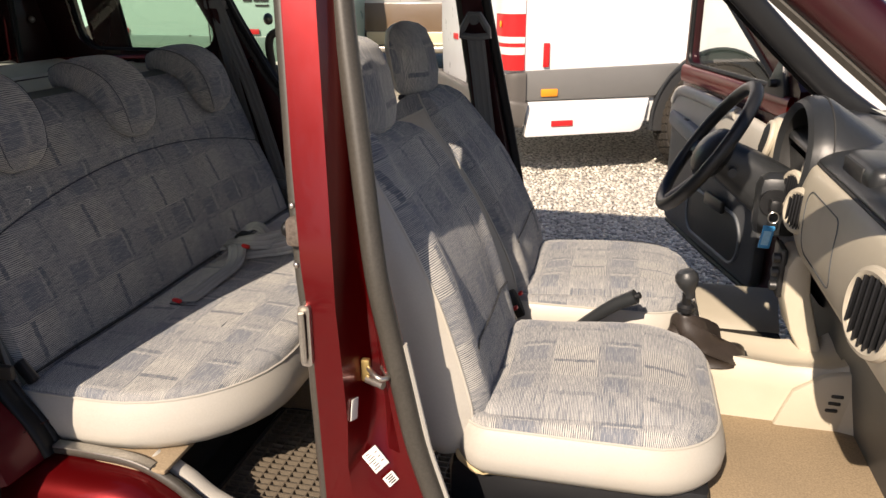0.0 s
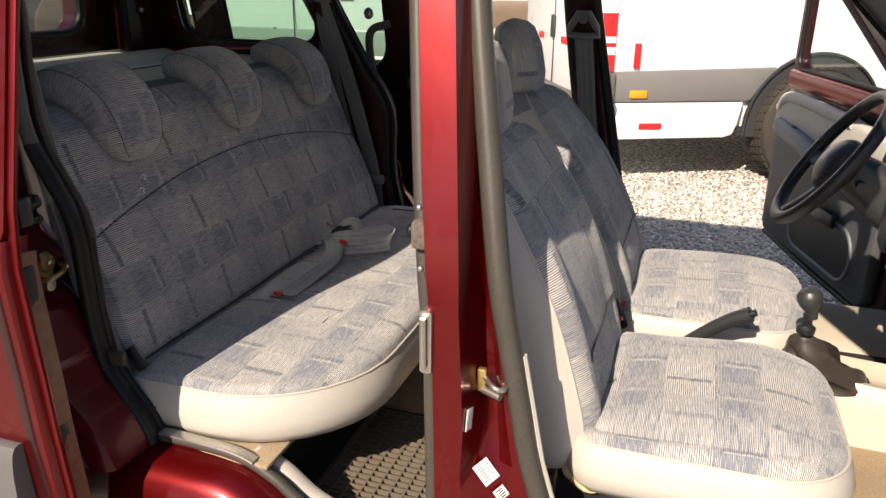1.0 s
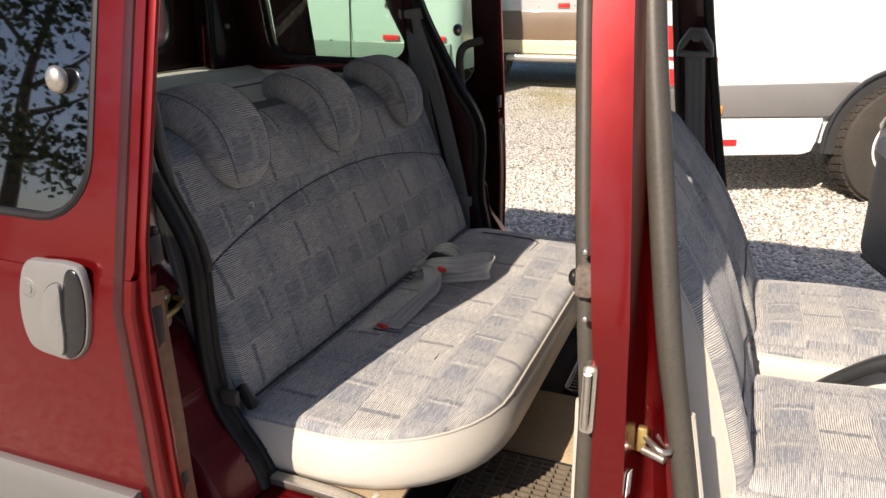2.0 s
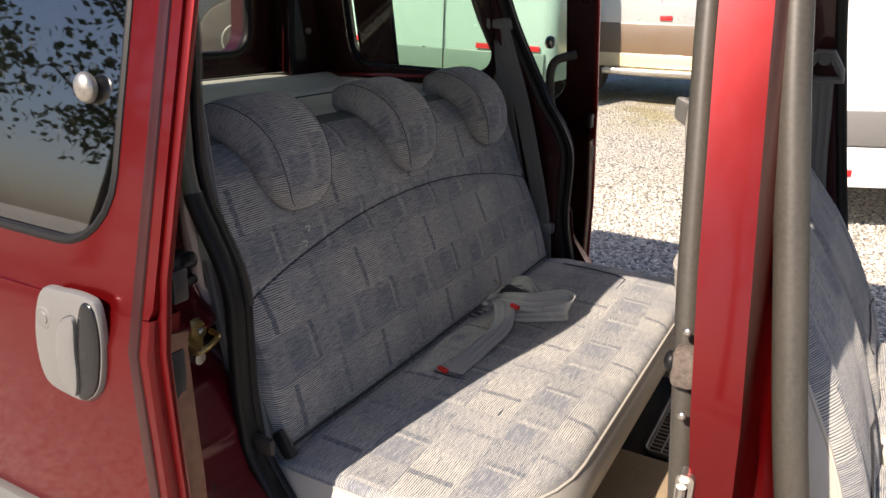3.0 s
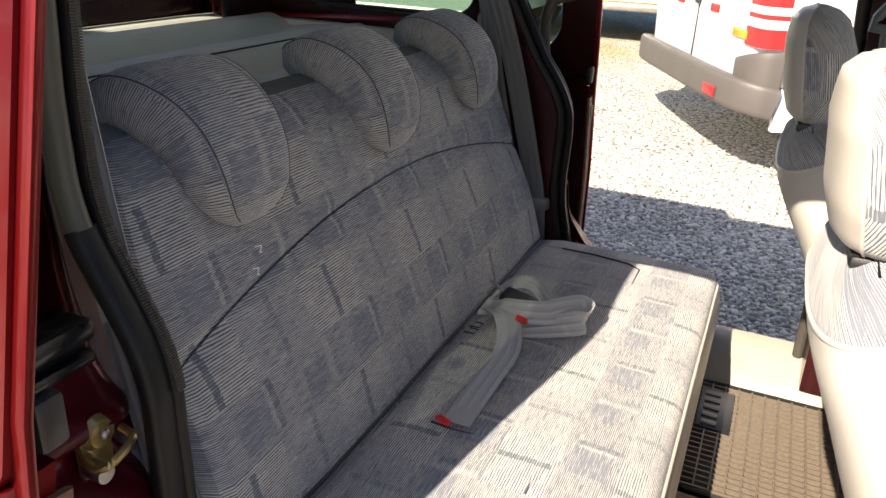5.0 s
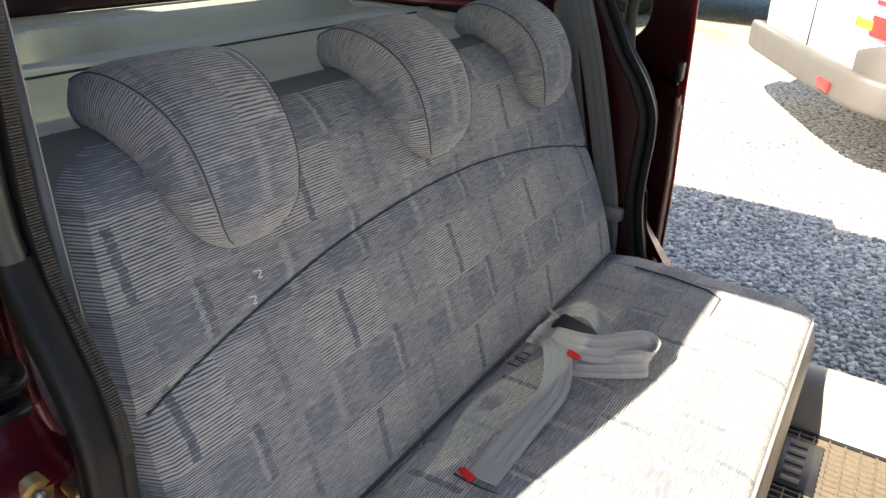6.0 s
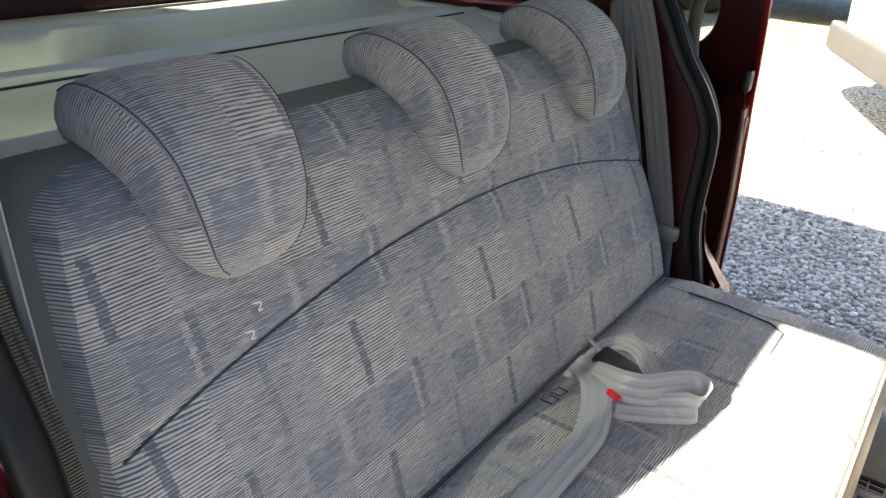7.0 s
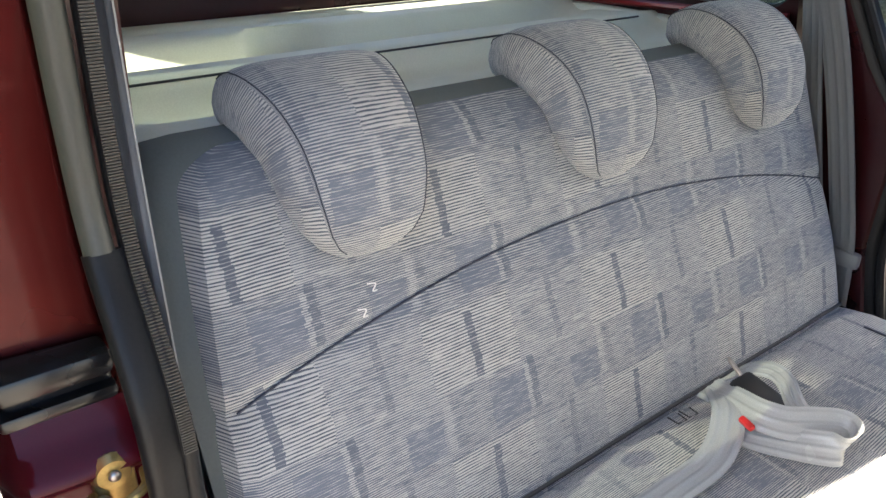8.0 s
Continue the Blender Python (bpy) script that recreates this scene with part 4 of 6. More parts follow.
part("rear_window", grid([[(-2.150 + 0.05 * (z - 1.0), y, z) for y, z in rr(YC, 1.478, 0.71, 0.41, 0.07)], [(-2.128, YC, 1.478)] * 28], True), CLEAR, tg, "tinted rear window")
part("window_seal", tube([(-2.123 + 0.05 * (z - 1.0), y, z) for y, z in tail_i], 0.012, 8, closed_path=True, ref=(1, 0, 0)), RUBBER, tg)
for yy in (1.27, 2.43):
    part("tail_post", prism([(-2.12, yy - 0.09), (-2.05, yy - (0.09 if yy > YC else 0.02)), (-2.05, yy + (0.02 if yy > YC else 0.09)), (-2.02, yy + 0.09 if yy > YC else yy - 0.09), (-2.12, yy + 0.09)] if yy > YC else [(-2.12, yy - 0.09), (-2.02, yy - 0.09), (-2.05, yy - 0.02), (-2.05, yy + 0.09), (-2.12, yy + 0.09)], "z", 0.6, 1.68, 0.008), RED_SHADED, tg)
    part("tail_seal", tube([(-2.045, yy + (0.095 if yy < YC else -0.095), z) for z in (0.7, 1.0, 1.3, 1.66)], 0.010, 8), RUBBER, tg)
    part("gas_strut_ball", ball((-2.040, yy + (0.02 if yy < YC else -0.02), 1.343), (0.011, 0.011, 0.011)), STEEL, tg, "round steel strut stud")

roof = []
for x in np.linspace(-2.20, 0.0, 14):
    row = []
    for f in np.linspace(-1, 1, 17):
        row.append((x, YC + f * 0.605, 1.80 + 0.05 * (1 - f * f) - 0.05 * max(0, -(x + 1.8))))
    roof.append(row)
under = [[(x, y, z - 0.05) for x, y, z in row] for row in roof]
part("roof", join(grid(roof), grid(under)), RED, car, "red roof panel")
for side in (-1, 1):
    sg = 1 if side < 0 else -1
    y = side_y(1.7, side)
    part("roof_rail", prism([(y, 1.635), (y + sg * 0.09, 1.635), (y + sg * 0.09, 1.80), (y + sg * 0.04, 1.83), (y + sg * 0.005, 1.72)], "x", -2.20, 0.02, 0.01), RED, car, "red roof side rail")
# Headers out of view, added to drop roof shade on the driver cushion.
for side in (-1, 1):
    sg = 1 if side < 0 else -1
    y = side_y(1.62, side)
    part("door_header", prism([(-0.55, 1.64), (-0.40, 1.60), (-0.12, 1.575), (0.0, 1.60), (0.0, 1.70), (-0.55, 1.70)], "y", min(y, y + sg * 0.06), max(y, y + sg * 0.06), 0.006), RED, car, "unseen red rail over the front door, added for shade")
part("roof_front_rail", prism([(-0.10, 1.66), (0.02, 1.64), (0.06, 1.72), (-0.08, 1.80)], "y", 1.20, 2.50, 0.01), RED, car)
# Out of view; kept pale as a reflector to brighten the parcel shelf.
part("headliner", rbox((-1.06, YC, 1.735), (2.0, 1.16, 0.02), 0.005), HEADLINER, car, "unseen pale headliner that bounces light onto the shelf")

# windscreen posts
for side in (-1, 1):
    sg = 1 if side < 0 else -1
    line = ((-0.09, 1.64), (0.127, 1.460), (0.245, 1.362), (0.38, 1.25), (0.55, 1.125), (0.80, 0.97)) if side < 0 else ((-0.03, 1.66), (0.19, 1.455), (0.38, 1.275), (0.55, 1.13), (0.80, 0.97))
    pts = [(x, side_y(z, side) + sg * 0.03, z) for x, z in line]
    part("a_pillar", sweep(smooth_path(pts, 20), ellipse(0.030, 0.036, 14, 3), (0, 1, 0)), RED_SHADED, car, "raked dark red windscreen post")
    part("pillar_trim", sweep(smooth_path([(x - 0.004, yy + sg * 0.036, z) for x, yy, z in pts], 20), ellipse(0.020, 0.034, 14, 3), (0, 1, 0)), BLACK, car, "black inner post trim")
    # The seal's tone by side again carries sun near and shade far.
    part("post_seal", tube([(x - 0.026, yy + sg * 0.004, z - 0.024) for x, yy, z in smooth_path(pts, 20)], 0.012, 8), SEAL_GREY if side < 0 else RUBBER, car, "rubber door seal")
ws = part("windscreen", grid([[(0.02, 1.26, 1.66), (0.02, 2.44, 1.66)], [(0.82, 1.16, 0.99), (0.82, 2.54, 0.99)]]), CLEAR, car, "clear raked windscreen")
ws.visible_shadow = False

# floor, sills
part("floor_pan", join(rbox((-0.30, YC, 0.405), (1.50, 1.36, 0.03), 0.004), rbox((-1.62, YC, 0.575), (0.86, 1.36, 0.03), 0.004)), DARK_CARPET, car, "dark carpeted floor")
part("heel_board", prism([(-1.20, 0.42), (-0.94, 0.42), (-0.985, 0.56), (-1.02, 0.586), (-1.20, 0.586)], "y", 1.19, 2.51, 0.012), DARK_CARPET, car, "dark carpeted step under the bench")
for side in (-1, 1):
    sg = 1 if side < 0 else -1
    y0 = side_y(0.6, side)
    prof = smooth_path([(-1.16, 0.60), (-1.02, 0.600), (-0.92, 0.592), (-0.85, 0.560), (-0.79, 0.515), (-0.72, 0.49), (-0.60, 0.482), (-0.45, 0.48), (0.0, 0.48), (0.42, 0.48)], 60)
    rows = []
    for x, z in prof[:, :2]:
        if side > 0:
            z = max(0.405, z - 0.075) if x > -0.88 else z
        rows.append([(x, y0 - sg * 0.0, 0.34), (x, y0 - sg * 0.012, z - 0.10), (x, y0 + sg * 0.004, z - 0.035), (x, y0 + sg * 0.030, z - 0.010), (x, y0 + sg * 0.085, z), (x, y0 + sg * 0.12, z - 0.008), (x, y0 + sg * 0.125, 0.40), (x, y0 + sg * 0.06, 0.34)])
    sl = part("sill", grid(rows, True, True), RED, car, "glossy red door sill")
    if side < 0:
      part("sill_seal", seal([(x, y0 + sg * 0.085, z + 0.008) for x, z in prof[::3, :2]], 0.011, 60), SEAL_GREY, sl, "grey sill seal with a steel clamp")
      part("steel_clamp", sweep([(x, y0 + sg * 0.084, z + 0.0185) for x, z in prof[3:17, :2]], ellipse(0.012, 0.0025, 12, 4), (0, 1, 0)), STEEL, sl, "bare steel strip on the seal")
      part("sill_trim", sweep([(x, y0 + sg * 0.125, z + 0.003) for x, z in prof[14:, :2]], ellipse(0.016, 0.009, 12, 3), (0, 1, 0)), VINYL, sl, "cream plastic sill trim")
    if side > 0:
        part("sill_cover", grid([[(x, y0 - 0.15, 0.40), (x, y0 - 0.135, 0.436), (x, y0 - 0.11, 0.452), (x, y0 - 0.06, 0.500), (x, y0 - 0.01, 0.512), (x, y0 + 0.022, 0.506), (x, y0 + 0.032, 0.33)] for x in np.linspace(-0.90, 0.45, 20)]), SILL_CREAM, sl, "broad cream plastic sill cover")

for side in (-1, 1):
    sg = 1 if side < 0 else -1
    rows = []
    for z in (0.22, 0.35, 0.5, 0.58, 0.62, 0.66):
        yo = side_y(z, side)
        x = -1.11 - 0.5 * max(0, 0.5 - z)
        rows.append([(x, yo + sg * 0.12, z), (x - 0.02, yo + sg * 0.05, z), (x - 0.10, yo + sg * 0.035, z), (x - 0.16, yo + sg * 0.0, z), (x - 0.60, yo, z), (x - 0.60, yo + sg * 0.12, z)])
    part("lower_quarter", grid(rows, True, True), RED_SHADED, car, "dark red lower panel by the wheel arch")

# catch, buffer and fittings on the near posts
catch = part("door_catch", join(rbox((-1.277, 1.140, 0.940), (0.012, 0.040, 0.066), 0.005), moved(lathe([(0.001, -0.012), (0.017, -0.012), (0.020, 0.0), (0.015, 0.008), (0.001, 0.009)], 22, "x"), Matrix.Translation((-1.266, 1.138, 0.962)))), BRASS, car, "yellow zinc door catch with a roller")
part("latch_loop", tube([(-1.268, 1.118, 0.940), (-1.246, 1.115, 0.938), (-1.236, 1.128, 0.942), (-1.240, 1.158, 0.950), (-1.262, 1.165, 0.952)], 0.0048, 8, 20), BRASS, catch, "bent zinc latch loop")
part("roller", moved(lathe([(0.001, -0.014), (0.0095, -0.014), (0.0105, -0.010), (0.0105, 0.012), (0.001, 0.012)], 18, "x"), Matrix.Translation((-1.256, 1.124, 0.926))), STEEL, catch, "steel roller")
part("rivet", ball((-1.255, 1.138, 0.963), (0.004, 0.006, 0.006), 12, 8), STEEL, catch)
buffer = part("rubber_buffer", rbox((-1.305, 1.115, 1.055), (0.035, 0.09, 0.05), 0.004), GLOSS_RUBBER, car, "black rubber door buffer")
part("buffer_lip", rbox((-1.290, 1.112, 1.071), (0.040, 0.100, 0.026), 0.009), GLOSS_RUBBER, buffer)
part("buffer_lip", rbox((-1.292, 1.112, 1.038), (0.034, 0.100, 0.015), 0.006), GLOSS_RUBBER, buffer)
# striker and fittings on the post between the doors
yo = side_y(0.86) + 0.045
striker = part("striker", tube([(-0.455, yo + 0.030, 0.874), (-0.434, yo + 0.004, 0.872), (-0.420, yo - 0.002, 0.868), (-0.412, yo + 0.010, 0.866), (-0.430, yo + 0.04, 0.866)], 0.0045, 10, 24), STEEL, car, "steel door striker loop")
part("striker_plate", rbox((-0.452, yo + 0.022, 0.868), (0.016, 0.012, 0.040), 0.004), BRASS, striker, "brassy base plate")
part("striker_pin", tube([(-0.448, yo + 0.014, 0.856), (-0.417, yo + 0.002, 0.854)], 0.0065, 12), STEEL, striker, "thick steel pin")
latchp = part("latch_plate", ring_plate([(x, z) for x, z in rr(-0.519, 0.955, 0.018, 0.100, 0.006)], [(x, z) for x, z in rr(-0.519, 0.955, 0.008, 0.075, 0.003)], "y", side_y(0.955) - 0.008, side_y(0.955) + 0.01), STEEL, car, "steel latch plate")
part("latch_bar", tube([(-0.521, side_y(0.955) - 0.012, 0.915), (-0.521, side_y(0.955) - 0.014, 0.995)], 0.005, 8), STEEL, latchp)
pad = part("stop_pad", rbox((-0.541, side_y(1.11) + 0.018, 1.105), (0.028, 0.030, 0.044), 0.008), plain("worn_felt", (0.10, 0.08, 0.065), 0.95, vary=0.45, grain=180, bump=0.8), car, "worn brown felt stop pad")
part("stop_tip", ball((-0.556, side_y(1.11) + 0.016, 1.108), (0.008, 0.011, 0.012)), RUBBER, pad)
for z in (1.145, 1.06):
    part("screw", ball((zx(z, (1.02, -0.530), (1.2, -0.550)), side_y(z) + 0.006, z), (0.005, 0.004, 0.005), 12, 6), STEEL, pad)
UPL = (-0.62, 0.0, 0.78)
m = decal((-0.4595, 1.121, 0.818), (0.99, -0.12, 0.04), (-0.25, 0.30, 0.9), 0, 0)
part("small_label", moved(rbox((0, 0, 0), (0.022, 0.034, 0.0012), 0.0002), m), LABEL_W, car, "small white label")
m = decal((-0.4360, 1.145, 0.712), (0.45, -0.80, 0.35), UPL, 0, 0)
stick = part("maker_label", moved(rbox((0, 0, 0), (0.028, 0.038, 0.0012), 0.0002), m), LABEL_W, car, "white printed label")
for k in range(7):
    part("text_bar", moved(rbox((-0.006 + 0.0012 * (k % 3), 0.015 - 0.0046 * k, 0.0009), (0.007 + 0.0025 * ((k * 5) % 4), 0.0013, 0.0006), 0), m), INK, stick)
for k in range(3):
    part("text_bar", moved(rbox((0.008, 0.010 - 0.009 * k, 0.0009), (0.005, 0.0014, 0.0006), 0), m), INK, stick)
m = decal((-0.4090, 1.140, 0.682), (0.45, -0.80, 0.38), UPL, 0, 0)
stick2 = part("maker_label", moved(rbox((0, 0, 0), (0.020, 0.019, 0.0012), 0.0002), m), LABEL_W, car, "small white printed label")
for k in range(4):
    part("text_bar", moved(rbox((0.001 * (k % 2), 0.006 - 0.004 * k, 0.0009), (0.013 - 0.003 * (k % 2), 0.0020, 0.0006), 0), m), INK, stick2)
# cream strips tucked along the seals
part("cream_strip", tube([(zx(z, *SEALX) + 0.016, side_y(z) + 0.078, z) for z in np.linspace(0.50, 0.915, 10)], 0.007, 8), VINYL, car, "cream plastic edge strip")
part("cream_strip", tube([(zx(z, *REARX) - 0.018, side_y(z) + 0.085, z) for z in (0.90, 0.8, 0.7, 0.6, 0.54)] + [(-0.56, side_y(0.5) + 0.10, 0.50), (-0.62, side_y(0.5) + 0.11, 0.492)], 0.008, 8, 30), VINYL, car, "cream plastic edge strip")

# ---- sliding doors, slid back along both sides ----
def sliding_door(side, x_front, label):
    sg = 1 if side < 0 else -1
    d = thing("sliding_door", label, "car door", "sliding doors")
    w = 0.86

    def yo(z):
        return (side_y(z, side) - sg * (0.150 if side < 0 else 0.125)) + sg * 0.03 * max(0, 0.75 - z)

    def edge_x(z):
        return x_front + zx(z, (0.36, 0.022), (0.85, 0.012), (1.05, 0.0), (1.50, 0.0), (1.80, -0.075))

    def uvloop(loop):
        return [(edge_x(z) - u, z) for u, z in loop]

    waist = 1.075
    up_o = uvloop(dense(rr(w / 2, (waist + 1.80) / 2, w, 1.80 - waist, 0.012), 0.02))
    inner = uvloop(dense(rr(0.0865 + 0.315, 1.380, 0.63, 0.470, 0.095), 0.012))
    outer = between(up_o, inner)
    rows = [[(x, yo(z) + sg * k, z) for x, z in loop] for loop, k in ((outer, 0.012), (outer, 0.0), (inner, 0.0), (inner, 0.016), (outer, 0.016), (outer, 0.012))]
    low = []
    for z in (0.36, 0.37, 0.45, 0.55, 0.65, 0.75, 0.85, 0.95, 1.03, waist):
        f = edge_x(z)
        low.append([(f, yo(z) + sg * 0.006, z), (f - 0.004, yo(z), z), (f - 0.3, yo(z) - sg * 0.006, z), (f - 0.6, yo(z) - sg * 0.006, z), (f - w + 0.004, yo(z), z), (f - w, yo(z) + sg * 0.006, z), (f - w, yo(z) + sg * 0.045, z), (f, yo(z) + sg * 0.045, z)])
    # The far door's shade is painted in by a darker red.
    panel = part("door_panel", join(grid(rows, True), grid(low, True, True)), RED if side < 0 else RED_SHADED, d, "glossy red outer panel")
    lip = [(edge_x(z) + 0.003, yo(z) + sg * zx(z, (1.04, 0.020), (1.12, 0.010)), z) for z in np.linspace(0.37, 1.74, 30)]
    part("front_flange", sweep(lip, ellipse(0.010, 0.005, 10, 4), (1, 0, 0)), RED, panel, "dark red folded door edge")
    # A darker strip on the skin stands for the shade in a groove.
    groove = [(edge_x(z) - 0.026, yo(z) - sg * 0.0005, z) for z in np.linspace(0.37, 1.74, 30)]
    part("edge_groove", sweep(groove, ellipse(0.009, 0.003, 8, 4), (1, 0, 0)), RED_SHADED, panel, "dark recessed strip along the edge")
    glass = part("door_window", grid([[(x, yo(z) + sg * 0.006, z) for x, z in inner]] + [[(edge_x(1.4) - 0.401 + (x - edge_x(1.4) + 0.401) * k, yo(1.380 + (z - 1.380) * k) + sg * 0.006, 1.380 + (z - 1.380) * k) for x, z in inner] for k in (0.8, 0.5, 0.01)], True), TINT if side < 0 else CABIN_TINT, d, "tinted hinged side window")
    part("window_seal", tube([(x, yo(z) + sg * 0.003, z) for x, z in inner], 0.007, 8, closed_path=True, ref=(0, 1, 0)), RUBBER, d, "black rubber window seal")
    kx, kz = edge_x(1.33) - 0.149, 1.340
    part("window_catch", ball((kx, yo(kz) - sg * 0.004, kz), (0.018, 0.012, 0.020)), STEEL, glass, "round silver window catch")
    # grey plastic rubbing strip
    ml = [(edge_x(0.55) - u, yo(0.60) - sg * 0.014, 0.606) for u in (0.052, 0.2, 0.5, 0.85)]
    part("rubbing_strip", sweep(ml, ellipse(0.121, 0.022, 22, 3.2), (0, 0, 1)), VAN_GREY_L, d, "broad light grey rubbing strip")
    # handle: silver bezel, dark cup, pull flap
    hx, hz = edge_x(1.05) - 0.135, 1.014
    y = yo(hz)

    def shaped(outline, d0, d1, shrink=0.90):
        """A cast piece over a rounded outline (along, up), standing d0 to d1 proud with a rolled edge."""
        q = [outline[(i + k) % len(outline)] for k in (0,) for i in range(len(outline) + 3)]
        loop = smooth_path([(a, b, 0) for a, b in q], 12 * (len(q) - 1))[12 : 12 * (len(outline) + 1), :2]
        c = loop.mean(0)
        rows = []
        for k, d in ((1.0, d0), (0.995, d0 + 0.55 * (d1 - d0)), (0.97, d0 + 0.85 * (d1 - d0)), (shrink, d1), (0.5, d1 + 0.001), (0.02, d1 + 0.0012)):
            rows.append([(hx + c[0] + (a - c[0]) * k, y - sg * d, hz + c[1] + (b - c[1]) * k) for a, b in loop])
        return grid(rows, True)

    bezel = [(-0.050, 0.070), (-0.004, 0.080), (0.040, 0.081), (0.060, 0.070), (0.063, 0.020), (0.050, -0.042), (0.020, -0.073), (-0.020, -0.076), (-0.066, -0.062), (-0.074, 0.003)]
    hd = part("handle", shaped(bezel, -0.001, 0.010), SILVER, d, "silver handle housing")
    part("cup", shaped([(0.036, 0.072), (0.056, 0.066), (0.060, 0.020), (0.047, -0.040), (0.022, -0.068), (0.006, -0.066), (0.012, -0.006), (0.022, 0.040)], 0.006, 0.0126), GLOSS_RUBBER, hd, "black handle recess")
    part("lock", moved(lathe([(0.001, -0.0015), (0.008, -0.0015), (0.009, 0.0), (0.014, -0.0005), (0.0165, 0.001), (0.001, 0.002)], 24, "y"), Matrix.Translation((hx - 0.046, y - sg * 0.0112, hz + 0.033))), SILVER, hd, "round lock cover")
    pull = [(0.020, 0.048), (-0.006, 0.038), (-0.021, 0.0), (-0.020, -0.045), (0.004, -0.066), (0.014, -0.040), (0.017, 0.004)]
    part("gap_line", shaped([(a - 0.0030 if a < 0.01 else a, b * 1.02) for a, b in pull], 0.008, 0.0135), INK, hd, "dark gap round the pull")
    part("pull", shaped(pull, 0.010, 0.0175, 0.82), SILVER, hd, "silver pull lever")
    edge = [(edge_x(z) + 0.003, yo(z) + sg * 0.040, z) for z in np.linspace(0.37, 1.05, 30)]
    part("door_edge", sweep(edge, ellipse(0.004, 0.018, 8, 5), (1, 0, 0)), RUSTY, panel, "dusty brown inner door edge")
    # latch gear on the forward edge
    for z, h in ((1.11, 0.045), (0.972, 0.115), (0.73, 0.05)):
        part("latch", rbox((edge_x(z) - 0.001, yo(z) + sg * 0.036, z), (0.016, 0.026, h), 0.005), BLACK, d, "black latch block")
    inn = [[(edge_x(z) - u, yo(z) + sg * (0.052 + 0.012 * (0.12 < u < 0.82)), z) for u in (0.10, 0.11, 0.14, 0.3, 0.6, 0.81, 0.84)] for z in np.linspace(0.40, 1.12, 12)]
    part("inner_panel", grid(inn), GREY_PL, d, "grey inner trim")
    if side > 0:
        gh = smooth_path([(edge_x(1.3) - 0.03, yo(1.3) - 0.10, 1.315), (edge_x(1.3) - 0.085, yo(1.3) - 0.13, 1.29), (edge_x(1.2) - 0.10, yo(1.2) - 0.13, 1.21), (edge_x(1.1) - 0.085, yo(1.1) - 0.13, 1.10), (edge_x(1.1) - 0.045, yo(1.1) - 0.12, 1.065)], 24)
        part("grab_handle", sweep(gh, ellipse(0.016, 0.013, 12), (0, 1, 0)), SEAL_GREY, d, "grey curved grab handle")
    return d


VAN_GREY_L = plain("light_grey_plastic", (0.10, 0.10, 0.098), 0.45, vary=0.06, grain=500, bump=0.2)
sliding_door(-1, -1.137, "red sliding door slid back, with a tinted window and silver handle")
sliding_door(1, -1.15, "red sliding door slid back on the far side of the car")

# ---- parcel shelf ----
shelf = thing("parcel_shelf", "moulded grey-green parcel shelf behind the rear bench", "parcel shelf")


def shelf_cut(y):
    """The shelf's outline front to back at one place across: two troughs with soft forward walls and a grooved rear rim."""
    w1, w2, w3 = (0.006 * noise.noise((y * 2.1, k, 4)) for k in (1.0, 5.0, 9.0))
    end = max(0.0, (abs(y - YC) - 0.42) / 0.22)
    deep = 1 - 0.8 * min(1.0, end) ** 2
    cut = 0.040 * math.exp(-(((y - 1.70) / 0.07) ** 6))
    pts = [(-1.44, 1.196), (-1.50, 1.195), (-1.55, 1.191), (-1.60 + w1, 1.196 - 0.022 * deep), (-1.655 + w1, 1.196 - 0.036 * deep), (-1.690, 1.196 - 0.026 * deep), (-1.712, 1.194), (-1.730, 1.203), (-1.745, 1.204), (-1.775, 1.200)]
    pts += [(-1.84 + w2, 1.192), (-1.89 + w2 - cut, 1.200 - 0.034 * deep), (-1.930 + w2 - cut, 1.200 - 0.058 * deep), (-1.958 - cut, 1.200 - 0.030 * deep), (-1.980 - 0.6 * cut, 1.203), (-2.0, 1.209), (-2.022, 1.210)]
    pts += [(-2.040 + w3, 1.208 - 0.008 * deep), (-2.058 + w3, 1.208 - 0.009 * deep), (-2.075, 1.210), (-2.10, 1.212), (-2.125, 1.208), (-2.13, 1.19)]
    mid = smooth_path([(x, 0, z) for x, z in pts], 90)
    return [(x, z) for x, _, z in mid]


ys = np.linspace(1.20, 2.50, 64)
part("panel", join(grid([[(x, y, z) for x, z in shelf_cut(y)] for y in ys]), grid([[(x, y, 1.155) for x in (-2.13, -1.8, -1.44)] for y in (1.20, 1.85, 2.50)])), SHELF, shelf, "grey-green moulded panel with ridges")
part("hinge_line", tube([(-1.7205, y, 1.2000) for y in np.linspace(1.22, 2.42, 24)], 0.0022, 6), INK, shelf, "dark hinge line")
for y in (1.19, 2.51):
    part("side_ledge", rbox((-1.78, y, 1.170), (0.66, 0.07, 0.06), 0.012), SHELF, shelf, "grey-green side ledge")

# ---- seat belts ----
def webbing_cut(w):
    """Flat strap with rolled selvedges and three faint lengthwise ribs."""
    us = np.linspace(-1, 1, 25)
    rib = [0.0010 + 0.0014 * max(0.0, math.cos(3.0 * math.pi * u)) for u in us]
    return [(w * u, r) for u, r in zip(us, rib)] + [(w * u, -r) for u, r in zip(us[::-1], rib[::-1])]


def flat_belt(pts, w=0.024, ref=(1, 0, 0), n=24):
    return sweep(smooth_path(pts, n), webbing_cut(w), ref)


near_belt = thing("seat_belt", "grey seat belt hanging beside the bench, clipped at the reel", "seat belt", "outer rear belts")
